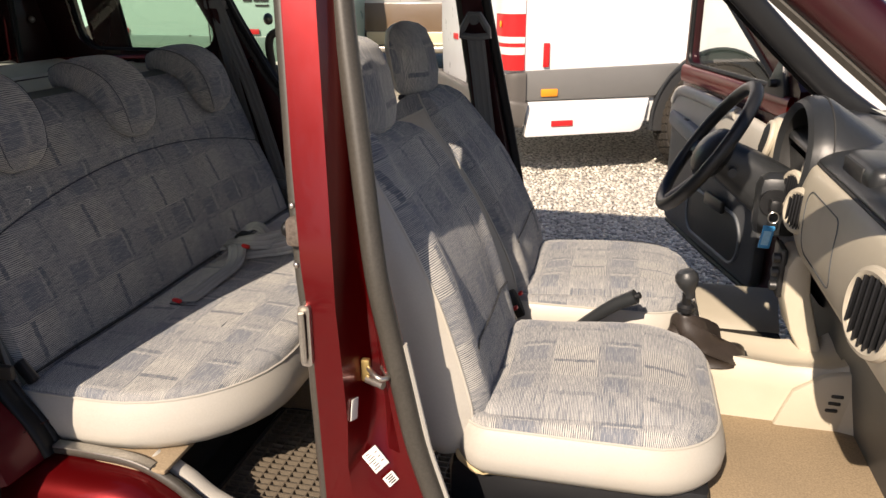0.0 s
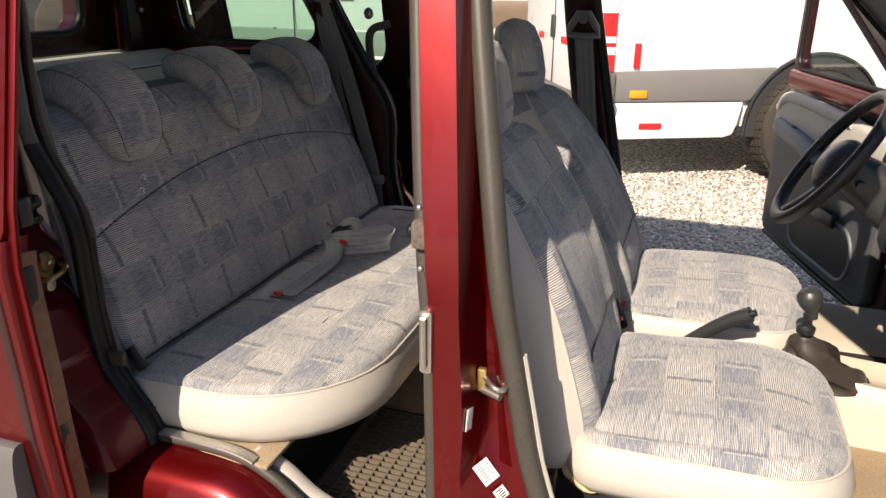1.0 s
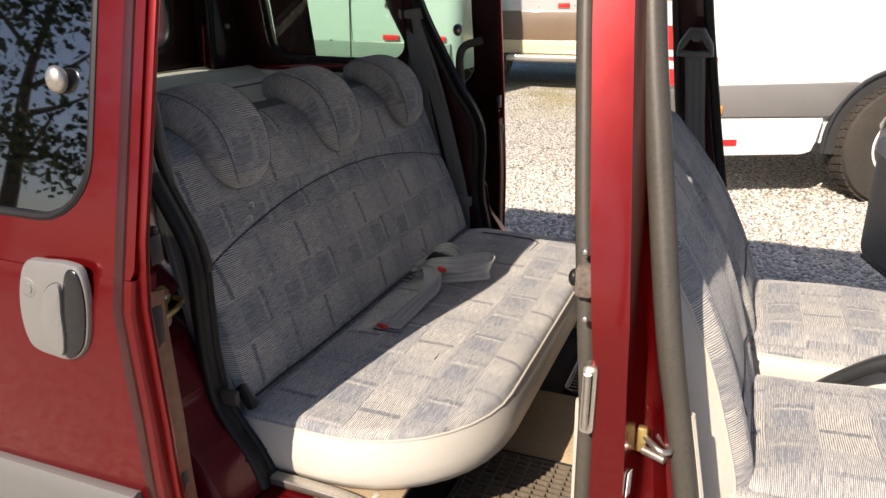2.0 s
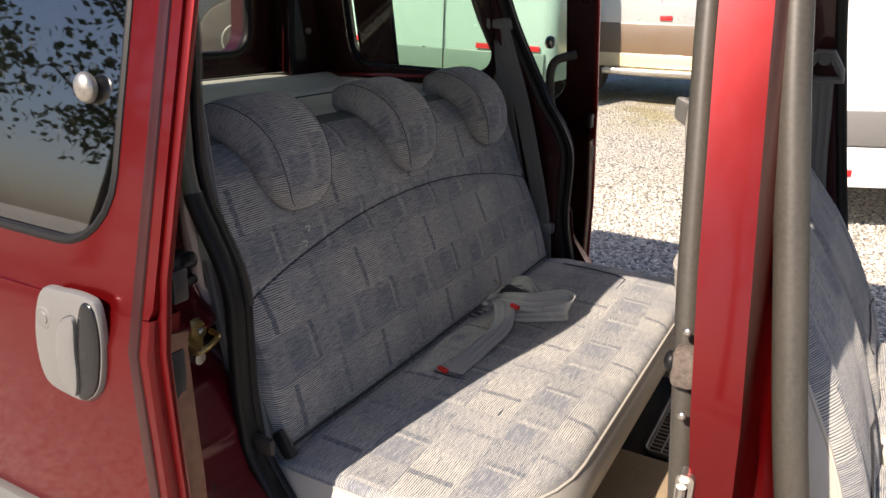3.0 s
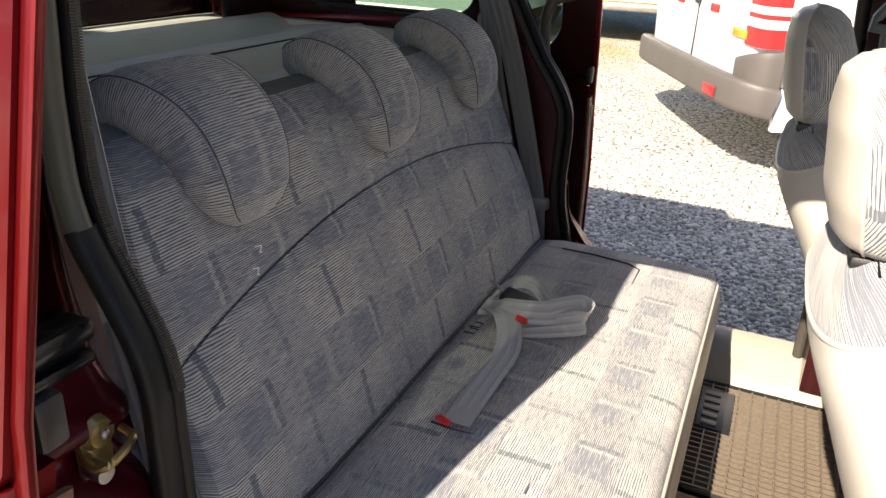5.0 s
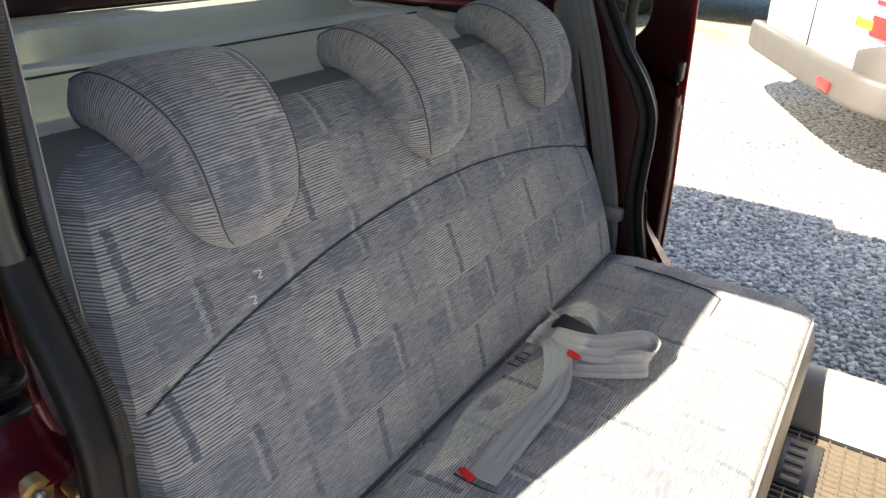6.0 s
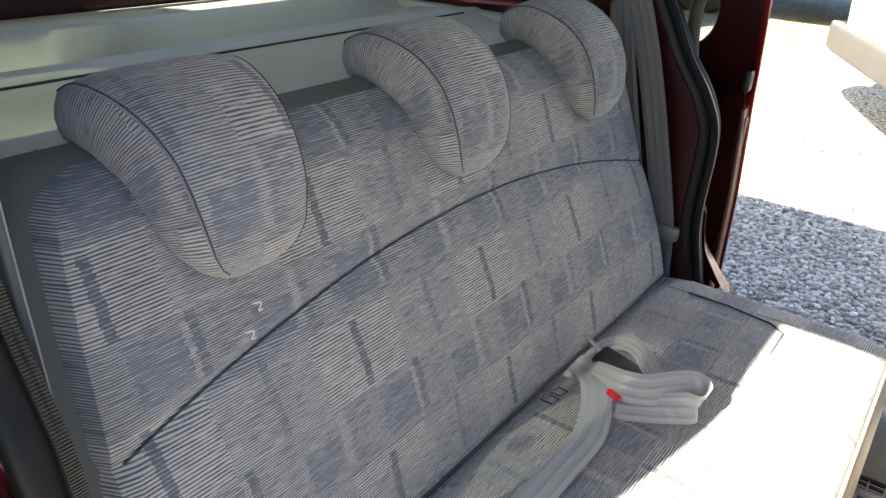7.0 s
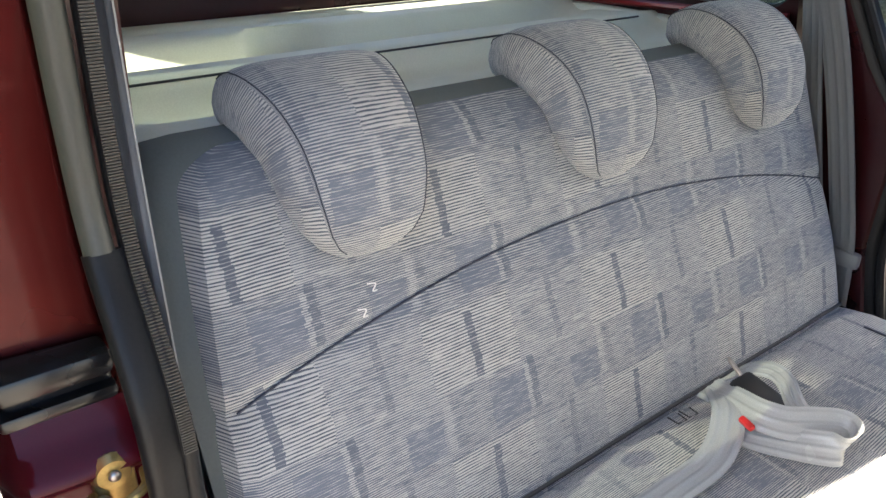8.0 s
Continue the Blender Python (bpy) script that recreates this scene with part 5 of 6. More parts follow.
part("webbing", flat_belt([(-1.405, 1.235, 1.62), (-1.341, 1.216, 1.37), (-1.316, 1.209, 1.25), (-1.298, 1.205, 1.15), (-1.262, 1.198, 1.0), (-1.237, 1.198, 0.88), (-1.195, 1.20, 0.70)], ref=(0.93, 0.36, 0)), BELT, near_belt, "grey woven webbing")
part("tongue", rbox((-1.178, 1.18, 0.765), (0.045, 0.014, 0.03), 0.006), SEAL_GREY, near_belt, "grey belt tongue")
part("anchor", rbox((-1.17, 1.18, 0.665), (0.045, 0.022, 0.06), 0.006), BLACK, near_belt)
far_belt = thing("seat_belt", "grey seat belt hanging along the far rear post", "seat belt", "outer rear belts")
part("webbing", flat_belt([(-1.385, 2.465, 1.40), (-1.30, 2.475, 1.16), (-1.235, 2.492, 0.90), (-1.215, 2.495, 0.80), (-1.205, 2.495, 0.70)], 0.028, ref=(1, -0.2, 0)), BELT, far_belt, "grey woven webbing")
part("webbing", flat_belt([(-1.40, 2.475, 1.40), (-1.34, 2.485, 1.10), (-1.28, 2.49, 0.85)], 0.022, ref=(1, -0.2, 0)), BELT, far_belt)
part("guide_loop", rbox((-1.385, 2.475, 1.395), (0.085, 0.03, 0.035), 0.01), BELT, far_belt, "grey belt guide")
part("tongue", rbox((-1.212, 2.495, 0.80), (0.07, 0.022, 0.035), 0.009), BELT, far_belt, "grey belt tongue")

BELT_DARK = plain("dark_grey_webbing", (0.125, 0.130, 0.135), 0.5, vary=0.12, grain=900, bump=0.2)
drv_belt = thing("seat_belt", "dark grey driver belt hanging from its pillar loop", "seat belt")
part("webbing", flat_belt([(-0.515, 2.394, 1.312), (-0.506, 2.415, 1.22), (-0.495, 2.438, 1.10), (-0.468, 2.448, 0.90), (-0.43, 2.46, 0.55)], 0.026, ref=(1, 0, 0)), BELT_DARK, drv_belt, "dark woven webbing")
part("loop", sweep([(-0.558, 2.394, 1.310), (-0.515, 2.392, 1.306), (-0.472, 2.394, 1.310), (-0.478, 2.389, 1.330), (-0.502, 2.379, 1.370), (-0.528, 2.379, 1.370), (-0.552, 2.389, 1.330)], ellipse(0.010, 0.010, 8), (0, 1, 0), True), BELT_DARK, drv_belt, "grey triangular pillar loop")
part("bolt", lathe([(0.001, -0.01), (0.014, -0.01), (0.014, 0.006), (0.001, 0.008)], 14, "y"), DARK_VINYL, drv_belt).location = (-0.515, 2.376, 1.355)
part("tongue", rbox((-0.462, 2.445, 0.94), (0.055, 0.02, 0.03), 0.007), DARK_VINYL, drv_belt)

# lap belt heaped on the bench
lap = thing("lap_belt", "loosely heaped grey lap belt with a red-buttoned buckle on the cushion", "seat belt")
ZT = 0.744


def strap_run(rows, n=60, w=0.0235):
    """Webbing along points, each with the way its width lies."""
    mid = smooth_path([r[0] for r in rows], n)
    ways = smooth_path([r[1] for r in rows], n)
    cut = webbing_cut(w)
    out = []
    for i, p in enumerate(mid):
        d = mid[min(i + 1, len(mid) - 1)] - mid[max(i - 1, 0)]
        d /= np.linalg.norm(d)
        u = ways[i] - d * float(ways[i] @ d)
        u /= np.linalg.norm(u)
        k = np.cross(d, u)
        row = [p + u * a + k * b for a, b in cut]
        # the webbing drapes over the cushion
        out.append([(x, y, max(z, bench_top(x, y) + 0.0045 + (0.0018 if b > 0 else 0))) for (x, y, z), (_, b) in zip(row, cut)])
    return grid(out, True, True)


part("strap", strap_run([((-1.050, 1.597, ZT - 0.004), (1, 0.04, 0)), ((-1.050, 1.66, ZT + 0.002), (1, 0.04, 0)), ((-1.049, 1.74, ZT + 0.006), (1, 0.05, 0.04)), ((-1.048, 1.82, ZT + 0.010), (1, 0.10, 0.02)), ((-1.062, 1.875, ZT + 0.018), (1, 0.25, 0)), ((-1.084, 1.915, ZT + 0.028), (0.9, 0.45, -0.05)), ((-1.105, 1.940, ZT + 0.026), (0.8, 0.55, 0.1)), ((-1.132, 1.970, ZT + 0.016), (0.7, 0.7, 0.1))]), LAP_BELT, lap, "grey webbing strap lying flat")
part("strap", strap_run([((-1.150, 1.966, ZT + 0.012), (0.15, 0.9, 0.4)), ((-1.100, 1.948, ZT + 0.028), (0.1, 0.85, 0.5)), ((-1.050, 1.932, ZT + 0.040), (0, 0.75, 0.65)), ((-1.014, 1.946, ZT + 0.040), (-0.2, 0.70, 0.70)), ((-0.990, 1.975, ZT + 0.040), (-0.3, 0.55, 0.78)), ((-0.962, 1.998, ZT + 0.042), (-0.25, 0.45, 0.85)), ((-0.945, 1.992, ZT + 0.036), (0.1, 0.4, 0.9)), ((-0.946, 1.970, ZT + 0.028), (0.3, 0.55, 0.75)), ((-0.972, 1.953, ZT + 0.022), (0.05, 0.75, 0.62)), ((-1.010, 1.930, ZT + 0.018), (-0.2, 0.85, 0.45)), ((-1.045, 1.914, ZT + 0.014), (-0.1, 0.92, 0.35)), ((-1.073, 1.908, ZT + 0.012), (0.05, 0.95, 0.30))], 110), LAP_BELT, lap, "ribbed webbing folded back to a stitched end")
part("strap", strap_run([((-1.150, 1.998, ZT + 0.010), (0.35, 0.9, 0.2)), ((-1.122, 2.018, ZT + 0.038), (0.1, 0.85, 0.5)), ((-1.088, 2.022, ZT + 0.056), (-0.1, 0.8, 0.6)), ((-1.055, 2.010, ZT + 0.057), (-0.3, 0.8, 0.5)), ((-1.022, 1.985, ZT + 0.046), (-0.4, 0.75, 0.5)), ((-0.990, 1.982, ZT + 0.036), (-0.4, 0.7, 0.6)), ((-0.965, 2.000, ZT + 0.024), (-0.3, 0.6, 0.7))], 60, 0.014), LAP_BELT, lap, "webbing arched over the buckle")
part("buckle", rbox((-1.078, 1.988, ZT + 0.026), (0.085, 0.044, 0.026), 0.007, turn=pose(0, 0, 0, 10, 6, -8)), BLACK, lap, "black buckle")
part("button", rbox((-1.050, 1.905, ZT + 0.036), (0.024, 0.010, 0.010), 0.003, turn=pose(0, 0, 0, 20, 6, -12)), RED_PL, lap, "red release button")
part("tongue", rbox((-1.118, 2.000, ZT + 0.036), (0.080, 0.008, 0.003), 0.001, turn=pose(0, 0, 0, 0, 14, -24)), STEEL, lap, "steel belt tongue")
part("anchor_tab", rbox((-1.069, 1.590, ZT + 0.006), (0.026, 0.012, 0.008), 0.003, turn=pose(0, 0, 0, 0, 0, -20)), RED_PL, lap, "red tab at the seat slot")
part("slot_lip", tube([(-1.090, 1.592, ZT - 0.005), (-1.050, 1.589, ZT - 0.005), (-1.015, 1.592, ZT - 0.005)], 0.002, 6, 12), INK, lap, "dark seat slot")
for x, y in ((-1.135, 1.898), (-1.136, 1.872)):
    part("clip", tube([(x - 0.012, y - 0.008, ZT + 0.004), (x + 0.008, y - 0.010, ZT + 0.006), (x + 0.010, y + 0.008, ZT + 0.006), (x - 0.008, y + 0.012, ZT + 0.004)], 0.0013, 6), BLACK, lap, "small black strap clip")
for k in range(3):
    part("stitch", rbox((-1.066 + 0.006 * k, 1.902, ZT + 0.0155), (0.0012, 0.026, 0.0012), 0, turn=pose(0, 0, 0, 18, 0, 0)), INK, lap)

# bench buckle stalk at the near corner
stalk = thing("belt_buckle", "black belt buckle tucked at the bench corner", "belt buckle")
part("body", rbox((-1.172, 1.226, 0.742), (0.024, 0.018, 0.052), 0.006, turn=pose(0, 0, 0, 0, -35, 0)), BLACK, stalk)

# ---- rear floor ----
def waffle_mat(x0, x1, y0, y1, z, badge, label):
    m = thing("rubber_floor_mat", label, "floor mat", "rear floor mats")
    part("sheet", rbox(((x0 + x1) / 2, (y0 + y1) / 2, z - 0.006), (x1 - x0, y1 - y0, 0.008), 0.003), MAT_DARK, m, "black rubber sheet")
    ribs = [rbox((x, (y0 + y1) / 2, z + 0.003), (0.0034, y1 - y0 - 0.02, 0.010), 0) for x in np.arange(x0 + 0.01, x1, 0.030)]
    ribs += [rbox(((x0 + x1) / 2, y, z + 0.003), (x1 - x0 - 0.02, 0.0038, 0.0096), 0) for y in np.arange(y0 + 0.01, y1, 0.0185)]
    tagged(part("waffle_ribs", join(*ribs), MAT_RUB, m, "raised rectangular ribs"), kind="stuff")
    part("border", tube([(x, y, z + 0.002) for x, y in rr((x0 + x1) / 2, (y0 + y1) / 2, x1 - x0, y1 - y0, 0.03)], 0.006, 6, closed_path=True, ref=(0, 0, 1)), BLACK, m)
    if badge:
        part("badge_plate", rbox((x0 + 0.055, y1 - 0.13, z + 0.005), (0.075, 0.17, 0.012), 0.002), BLACK, m, "moulded badge plate")
        for k in range(5):
            part("badge_bar", rbox((x0 + 0.045, y1 - 0.195 + 0.032 * k, z + 0.0115), (0.035, 0.018, 0.004), 0.001), MAT_RUB, m)
    return m


waffle_mat(-0.735, -0.345, 2.01, 2.445, 0.432, True, "brown-black waffle rubber mat in the far rear footwell")
waffle_mat(-0.86, -0.36, 1.235, 1.68, 0.432, False, "brown-black waffle rubber mat in the near rear footwell")
cm = thing("carpet_piece", "worn beige carpet over the tunnel between the rear mats", "carpet")
part("carpet_pad", prism([(1.69, 0.428), (1.72, 0.445), (1.85, 0.452), (1.98, 0.445), (2.0, 0.428)], "x", -0.95, -0.30, 0.005), CARPET, cm)
ch = thing("carpet_piece", "worn brown carpet strip on the step beside the sill", "carpet")
part("carpet_pad", rbox((-1.01, 1.235, 0.594), (0.30, 0.12, 0.010), 0.004), CARPET, ch)

# ---- centre console ----
con = thing("centre_console", "cream plastic tunnel console with gear gaiter and switch", "console")
rows = []
for x, dz, w in ((-0.34, -0.11, -0.02), (-0.26, -0.05, -0.008), (-0.10, -0.02, 0.0), (0.05, 0.0, 0.0), (0.20, 0.0, 0.0), (0.33, -0.01, 0.004), (0.42, -0.005, 0.012), (0.48, 0.03, 0.03), (0.56, 0.09, 0.05)):
    prof = ((1.790 - w, 0.47), (1.797 - w, 0.585 + dz), (1.803 - w, 0.628 + dz), (1.815 - w, 0.640 + dz), (1.835, 0.636 + dz), (1.86, 0.620 + dz), (1.91, 0.616 + dz), (1.945, 0.628 + dz), (1.965 + w, 0.632 + dz), (1.98 + w, 0.60 + dz), (1.985 + w, 0.44))
    rows.append([(x, yy, zz) for yy, zz in prof])
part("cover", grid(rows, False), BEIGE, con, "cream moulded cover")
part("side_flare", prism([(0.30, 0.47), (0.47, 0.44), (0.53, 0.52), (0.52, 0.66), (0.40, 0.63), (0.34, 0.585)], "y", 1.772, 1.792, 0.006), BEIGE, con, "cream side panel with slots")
part("screw", ball((0.455, 1.771, 0.490), (0.008, 0.003, 0.008), 12, 6), STEEL, con)
part("switch", rbox((0.237, 1.875, 0.617), (0.030, 0.03, 0.010), 0.003), BLACK, con, "small black switch")
for k in range(3):
    part("vent_slot", rbox((0.432 - 0.004 * k, 1.772, 0.585 - 0.018 * k), (0.026, 0.008, 0.008), 0.003), INK, con)

gear = thing("gear_lever", "black gear lever with a crumpled leather gaiter", "gear lever")
gp = []
for i in range(26):
    f = i / 25
    r = 0.075 * (1 - f) ** 0.8 + 0.018
    cx, cy, cz = 0.155 - 0.06 * f, 1.868 - 0.055 * f, 0.615 + 0.12 * f
    ring = []
    for k in range(36):
        a = 2 * math.pi * k / 36
        fold = 1 + 0.14 * math.sin(5 * a + 6 * f) * math.sin(math.pi * f) + 0.06 * math.sin(16 * f + 2 * a)
        x, y = sup(a, r * fold, r * 0.85 * fold, 2.0 + 1.2 * (1 - f))
        ring.append((cx + x, cy + y, cz + 0.012 * math.sin(4 * a + 9 * f) * f * (1 - f) * 4))
    gp.append(ring)
part("gaiter", grid(gp, True, True), plain("black_leather", (0.035, 0.028, 0.024), 0.4, vary=0.2, grain=350, bump=0.3), gear, "dark brown-black leather gaiter in folds")
part("stick", tube([(0.098, 1.815, 0.73), (0.092, 1.800, 0.790)], 0.010, 12), BLACK, gear)
part("collar", lathe([(0.001, -0.008), (0.019, -0.008), (0.020, 0.004), (0.013, 0.010), (0.001, 0.010)], 18, "z"), BLACK, gear).location = (0.094, 1.81, 0.752)
part("knob", moved(lathe([(0.001, -0.036), (0.011, -0.034), (0.013, -0.018), (0.021, -0.004), (0.026, 0.010), (0.025, 0.022), (0.018, 0.031), (0.001, 0.034)], 24, "z"), Matrix.Translation((0.092, 1.798, 0.815)) @ pose(0, 0, 0, 0, -15, 0)), CHARCOAL, gear, "smooth charcoal knob")

hb = thing("handbrake", "dark grey handbrake lever between the front seats", "handbrake")
part("grip", sweep(smooth_path([(-0.20, 1.86, 0.600), (-0.14, 1.848, 0.665), (-0.065, 1.828, 0.735), (-0.018, 1.816, 0.766)], 14), lambda s: ellipse(0.013 + 0.004 * s, 0.012 + 0.005 * s, 14, 2.6), (0, 1, 0)), CHARCOAL, hb, "ridged grip")
part("button", tube([(-0.018, 1.816, 0.766), (-0.008, 1.814, 0.772)], 0.008, 12), BLACK, hb)
part("arm", tube([(-0.28, 1.88, 0.54), (-0.20, 1.86, 0.600)], 0.010, 10), BLACK, hb)
for yc, s in ((1.815, 1), (1.91, -1)):
    bk = thing("belt_buckle", "black front belt buckle with a red button", "belt buckle")
    part("body", rbox((-0.31, yc, 0.68), (0.03, 0.028, 0.075), 0.008, turn=pose(0, 0, 0, 0, -28, 0)), BLACK, bk)
    part("button", rbox((-0.297, yc - 0.004, 0.712), (0.012, 0.016, 0.008), 0.003, turn=pose(0, 0, 0, 0, -28, 0)), RED_PL, bk)

# ---- front floor ----
ff = thing("front_carpet", "sunlit tan carpet in the passenger footwell", "carpet")
part("carpet_pad", rbox((0.36, 1.50, 0.490), (0.74, 0.60, 0.014), 0.005), CARPET, ff, "tan short-pile carpet")
fm = thing("front_rubber_mat", "ribbed dark rubber mat by the passenger sill", "floor mat")
rb = [rbox((0.22, 1.225 + 0.014 * k, 0.503), (0.60, 0.006, 0.006), 0) for k in range(13)]
part("sheet", rbox((0.22, 1.31, 0.499), (0.62, 0.20, 0.006), 0.002), BLACK, fm)
tagged(part("ribs", join(*rb), MAT_RUB, fm), kind="stuff")

# ---- dashboard ----
dash = thing("dashboard", "two-tone dashboard, charcoal top pad over cream lower panels", "dashboard")


def dash_row(y):
    """A cut through the padded cream roll of the dash, front lip to underside, drawn back towards the driver."""
    back = 0.6 * max(0.0, y - 1.88) ** 2
    return [(x + back, y, z) for x, z in ((0.352, 1.074), (0.338, 1.058), (0.327, 1.015), (0.324, 0.96), (0.328, 0.905), (0.338, 0.868), (0.354, 0.852), (0.40, 0.856), (0.47, 0.87))]


cream = [smooth_path(dash_row(y), 40) for y in np.linspace(1.20, 2.12, 40)]
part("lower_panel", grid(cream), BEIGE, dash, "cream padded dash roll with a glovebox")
under = [smooth_path([(0.40, y, 0.862), (0.425, y, 0.80), (0.442, y, 0.70), (0.462, y, 0.58), (0.490, y, 0.42)], 20) for y in np.linspace(1.20, 2.49, 8)]
part("under_panel", grid(under), DARK_VINYL, dash, "dark grey panel under the dash")
topp = []
for y in np.linspace(1.19, 2.50, 44):
    topp.append(smooth_path([(0.353, y, 1.072), (0.358, y, 1.086), (0.40, y, 1.104), (0.52, y, 1.115), (0.70, y, 1.085), (0.90, y, 1.02)], 24))
part("top_pad", grid(topp), CHARCOAL, dash, "charcoal grained top pad")
part("dash_seam", tube([(0.3515 + 0.6 * max(0.0, y - 1.88) ** 2, y, 1.0745) for y in np.linspace(1.20, 2.10, 24)], 0.0035, 6), INK, dash)
part("cowl", rbox((0.86, YC, 0.72), (0.30, 1.34, 0.56), 0.03), CHARCOAL, dash, "dark bulkhead below the windscreen")
lid = []
for a, b in dense(rr(1.735, 0.962, 0.25, 0.14, 0.03), 0.02):
    roll = smooth_path(dash_row(a), 60)[:42]
    i = int(np.argmin(np.abs(roll[:, 2] - b)))
    lid.append((roll[i][0] - 0.0005, a, b))
part("glovebox_seam", tube(lid, 0.0014, 5, closed_path=True, ref=(1, 0, 0)), DARK_VINYL, dash, "thin gap round the glovebox lid")
# Far dash top in a pale tone that carries its sunlight.
part("sunlit_top", grid([smooth_path([(0.60, y, 1.122), (0.70, y, 1.096), (0.86, y, 1.045)], 10) for y in np.linspace(1.86, 2.49, 12)]), SHELF, dash, "pale grey-green dash top below the windscreen, toned as sunlit")
# instrument hood: a closed dome over the dials, open towards the driver
hood = []
for f in np.linspace(0, 1, 22):
    x = 0.336 + 0.29 * f
    top = float(np.interp(x, (0.335, 0.355, 0.39, 0.43, 0.51, 0.60, 0.63), (1.188, 1.200, 1.194, 1.168, 1.115, 1.075, 1.065)))
    ry = float(np.interp(x, (0.335, 0.36, 0.45, 0.63), (0.180, 0.190, 0.200, 0.205)))
    hood.append([(x + 0.012 * math.sin(a), 2.115 + ry * math.cos(a), 1.055 + (top - 1.055) * math.sin(a)) for a in np.linspace(-0.75, math.pi + 0.75, 40)])
inner_hood = [[(x + 0.004, 2.115 + (y - 2.115) * 0.86, 1.055 + (z - 1.055) * 0.84) for x, y, z in row] for row in hood]
lipr = [hood[0], [(x - 0.010, 2.115 + (y - 2.115) * 0.95, 1.055 + (z - 1.055) * 0.94) for x, y, z in hood[0]], inner_hood[0]]
ih = part("instrument_hood", join(grid(hood), grid(lipr)), CHARCOAL, dash, "glossy charcoal instrument hood")
# The lining is black so the opening's shade is in its colour.
part("hood_lining", grid(inner_hood[:9]), INK, ih, "hood lining, black for the shade inside")
part("hood_seam", tube([(x, y, z + 0.0008) for x, y, z in hood[3][4:36]], 0.0022, 6), INK, ih, "dark joint across the hood")
part("instrument_face", prism([(2.115 + 0.185 * math.cos(a), 1.045 + 0.125 * math.sin(a)) for a in np.linspace(0, 2 * math.pi, 32, False)], "x", 0.402, 0.410), INK, dash, "dark instrument dial face")


def vent(yc, zc, xc, ry, rz, turn):
    bez = [(0, a, b) for a, b in ellipse(ry, rz, 36, 2.2)]
    m = Matrix.Translation((xc, yc, zc)) @ turn
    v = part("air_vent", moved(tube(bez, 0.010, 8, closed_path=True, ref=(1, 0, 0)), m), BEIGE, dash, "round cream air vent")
    part("cavity", moved(lathe([(0.001, 0.02), (ry, 0.02), (ry, 0.004), (0.001, 0.004)], 30, "x"), m @ Matrix.Diagonal((1, 1, rz / ry, 1))), INK, v)
    for k in range(-3, 4):
        h = rz * math.sqrt(max(0.05, 1 - (k / 4) ** 2)) * 0.92
        part("vane", moved(rbox((-0.002, ry * k / 4, 0), (0.020, 0.004, 2 * h), 0.001, turn=pose(0, 0, 0, 0, 0, 25)), m), BLACK, v)
    return v


vent(1.325, 0.972, 0.316, 0.076, 0.062, pose(0, 0, 0, 0, 6, 8))
vent(1.918, 0.966, 0.326, 0.042, 0.044, pose(0, 0, 0, 0, 4, 24))
vent(2.045, 0.982, 0.334, 0.038, 0.040, pose(0, 0, 0, 0, 4, 18))
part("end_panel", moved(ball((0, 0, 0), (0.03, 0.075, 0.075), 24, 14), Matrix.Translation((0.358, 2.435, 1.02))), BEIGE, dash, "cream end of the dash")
vent(2.43, 1.03, 0.330, 0.045, 0.05, pose(0, 0, 0, 0, 12, 0))
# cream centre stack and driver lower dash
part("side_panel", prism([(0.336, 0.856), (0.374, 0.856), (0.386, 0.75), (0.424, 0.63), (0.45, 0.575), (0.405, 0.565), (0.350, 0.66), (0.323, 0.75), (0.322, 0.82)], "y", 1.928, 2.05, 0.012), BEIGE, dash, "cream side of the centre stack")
part("control_panel", rbox((0.318, 1.992, 0.80), (0.016, 0.09, 0.12), 0.006), BLACK, dash, "black heater controls")
for z in (0.835, 0.80, 0.765):
    part("heater_knob", moved(lathe([(0.001, -0.012), (0.012, -0.012), (0.014, 0.004), (0.001, 0.004)], 16, "x"), Matrix.Translation((0.308, 1.965, z))), BLACK, dash)
part("driver_panel", grid([smooth_path([(0.60, y, 0.62), (0.43, y, 0.70), (0.385, y, 0.82), (0.37, y, 0.95), (0.36, y, 1.05)], 16) for y in np.linspace(2.03, 2.49, 14)]), CHARCOAL, dash, "dark lower dash under the wheel")
part("screen_pod", rbox((0.44, 1.72, 1.105), (0.14, 0.20, 0.060), 0.024, 3), CHARCOAL, dash, "raised pod on the dash top")
# Black block on the pod's face for the shade of its opening.
part("pod_recess", rbox((0.374, 1.74, 1.106), (0.012, 0.13, 0.034), 0.005), INK, dash)

# ---- steering wheel ----
wheel = thing("steering_wheel", "black three-spoke steering wheel, seen from the side", "steering wheel", at=Matrix.Translation((0.140, 2.17, 1.055)) @ pose(0, 0, 0, 0, 33, 0))
R = 0.182
part("rim", tube([(0, R * math.cos(a), R * math.sin(a)) for a in np.linspace(0, 2 * math.pi, 64, False)], 0.0165, 14, closed_path=True, ref=(1, 0, 0)), BLACK, wheel, "black padded rim")
part("airbag_pad", moved(ball((0, 0, 0), (0.045, 0.078, 0.072), 24, 14), Matrix.Translation((0.025, 0, -0.005))), CHARCOAL, wheel, "domed charcoal airbag pad")
for a in (radians(-12), radians(192), radians(-90)):
    part("spoke", sweep([(0.035, 0.05 * math.cos(a), 0.05 * math.sin(a)), (0.02, 0.12 * math.cos(a), 0.12 * math.sin(a)), (0.002, R * math.cos(a), R * math.sin(a))], ellipse(0.020, 0.010, 12, 3), (0, -math.sin(a), math.cos(a))), BLACK, wheel)
col = thing("steering_column", "charcoal steering column with stalks and ignition", "steering column")
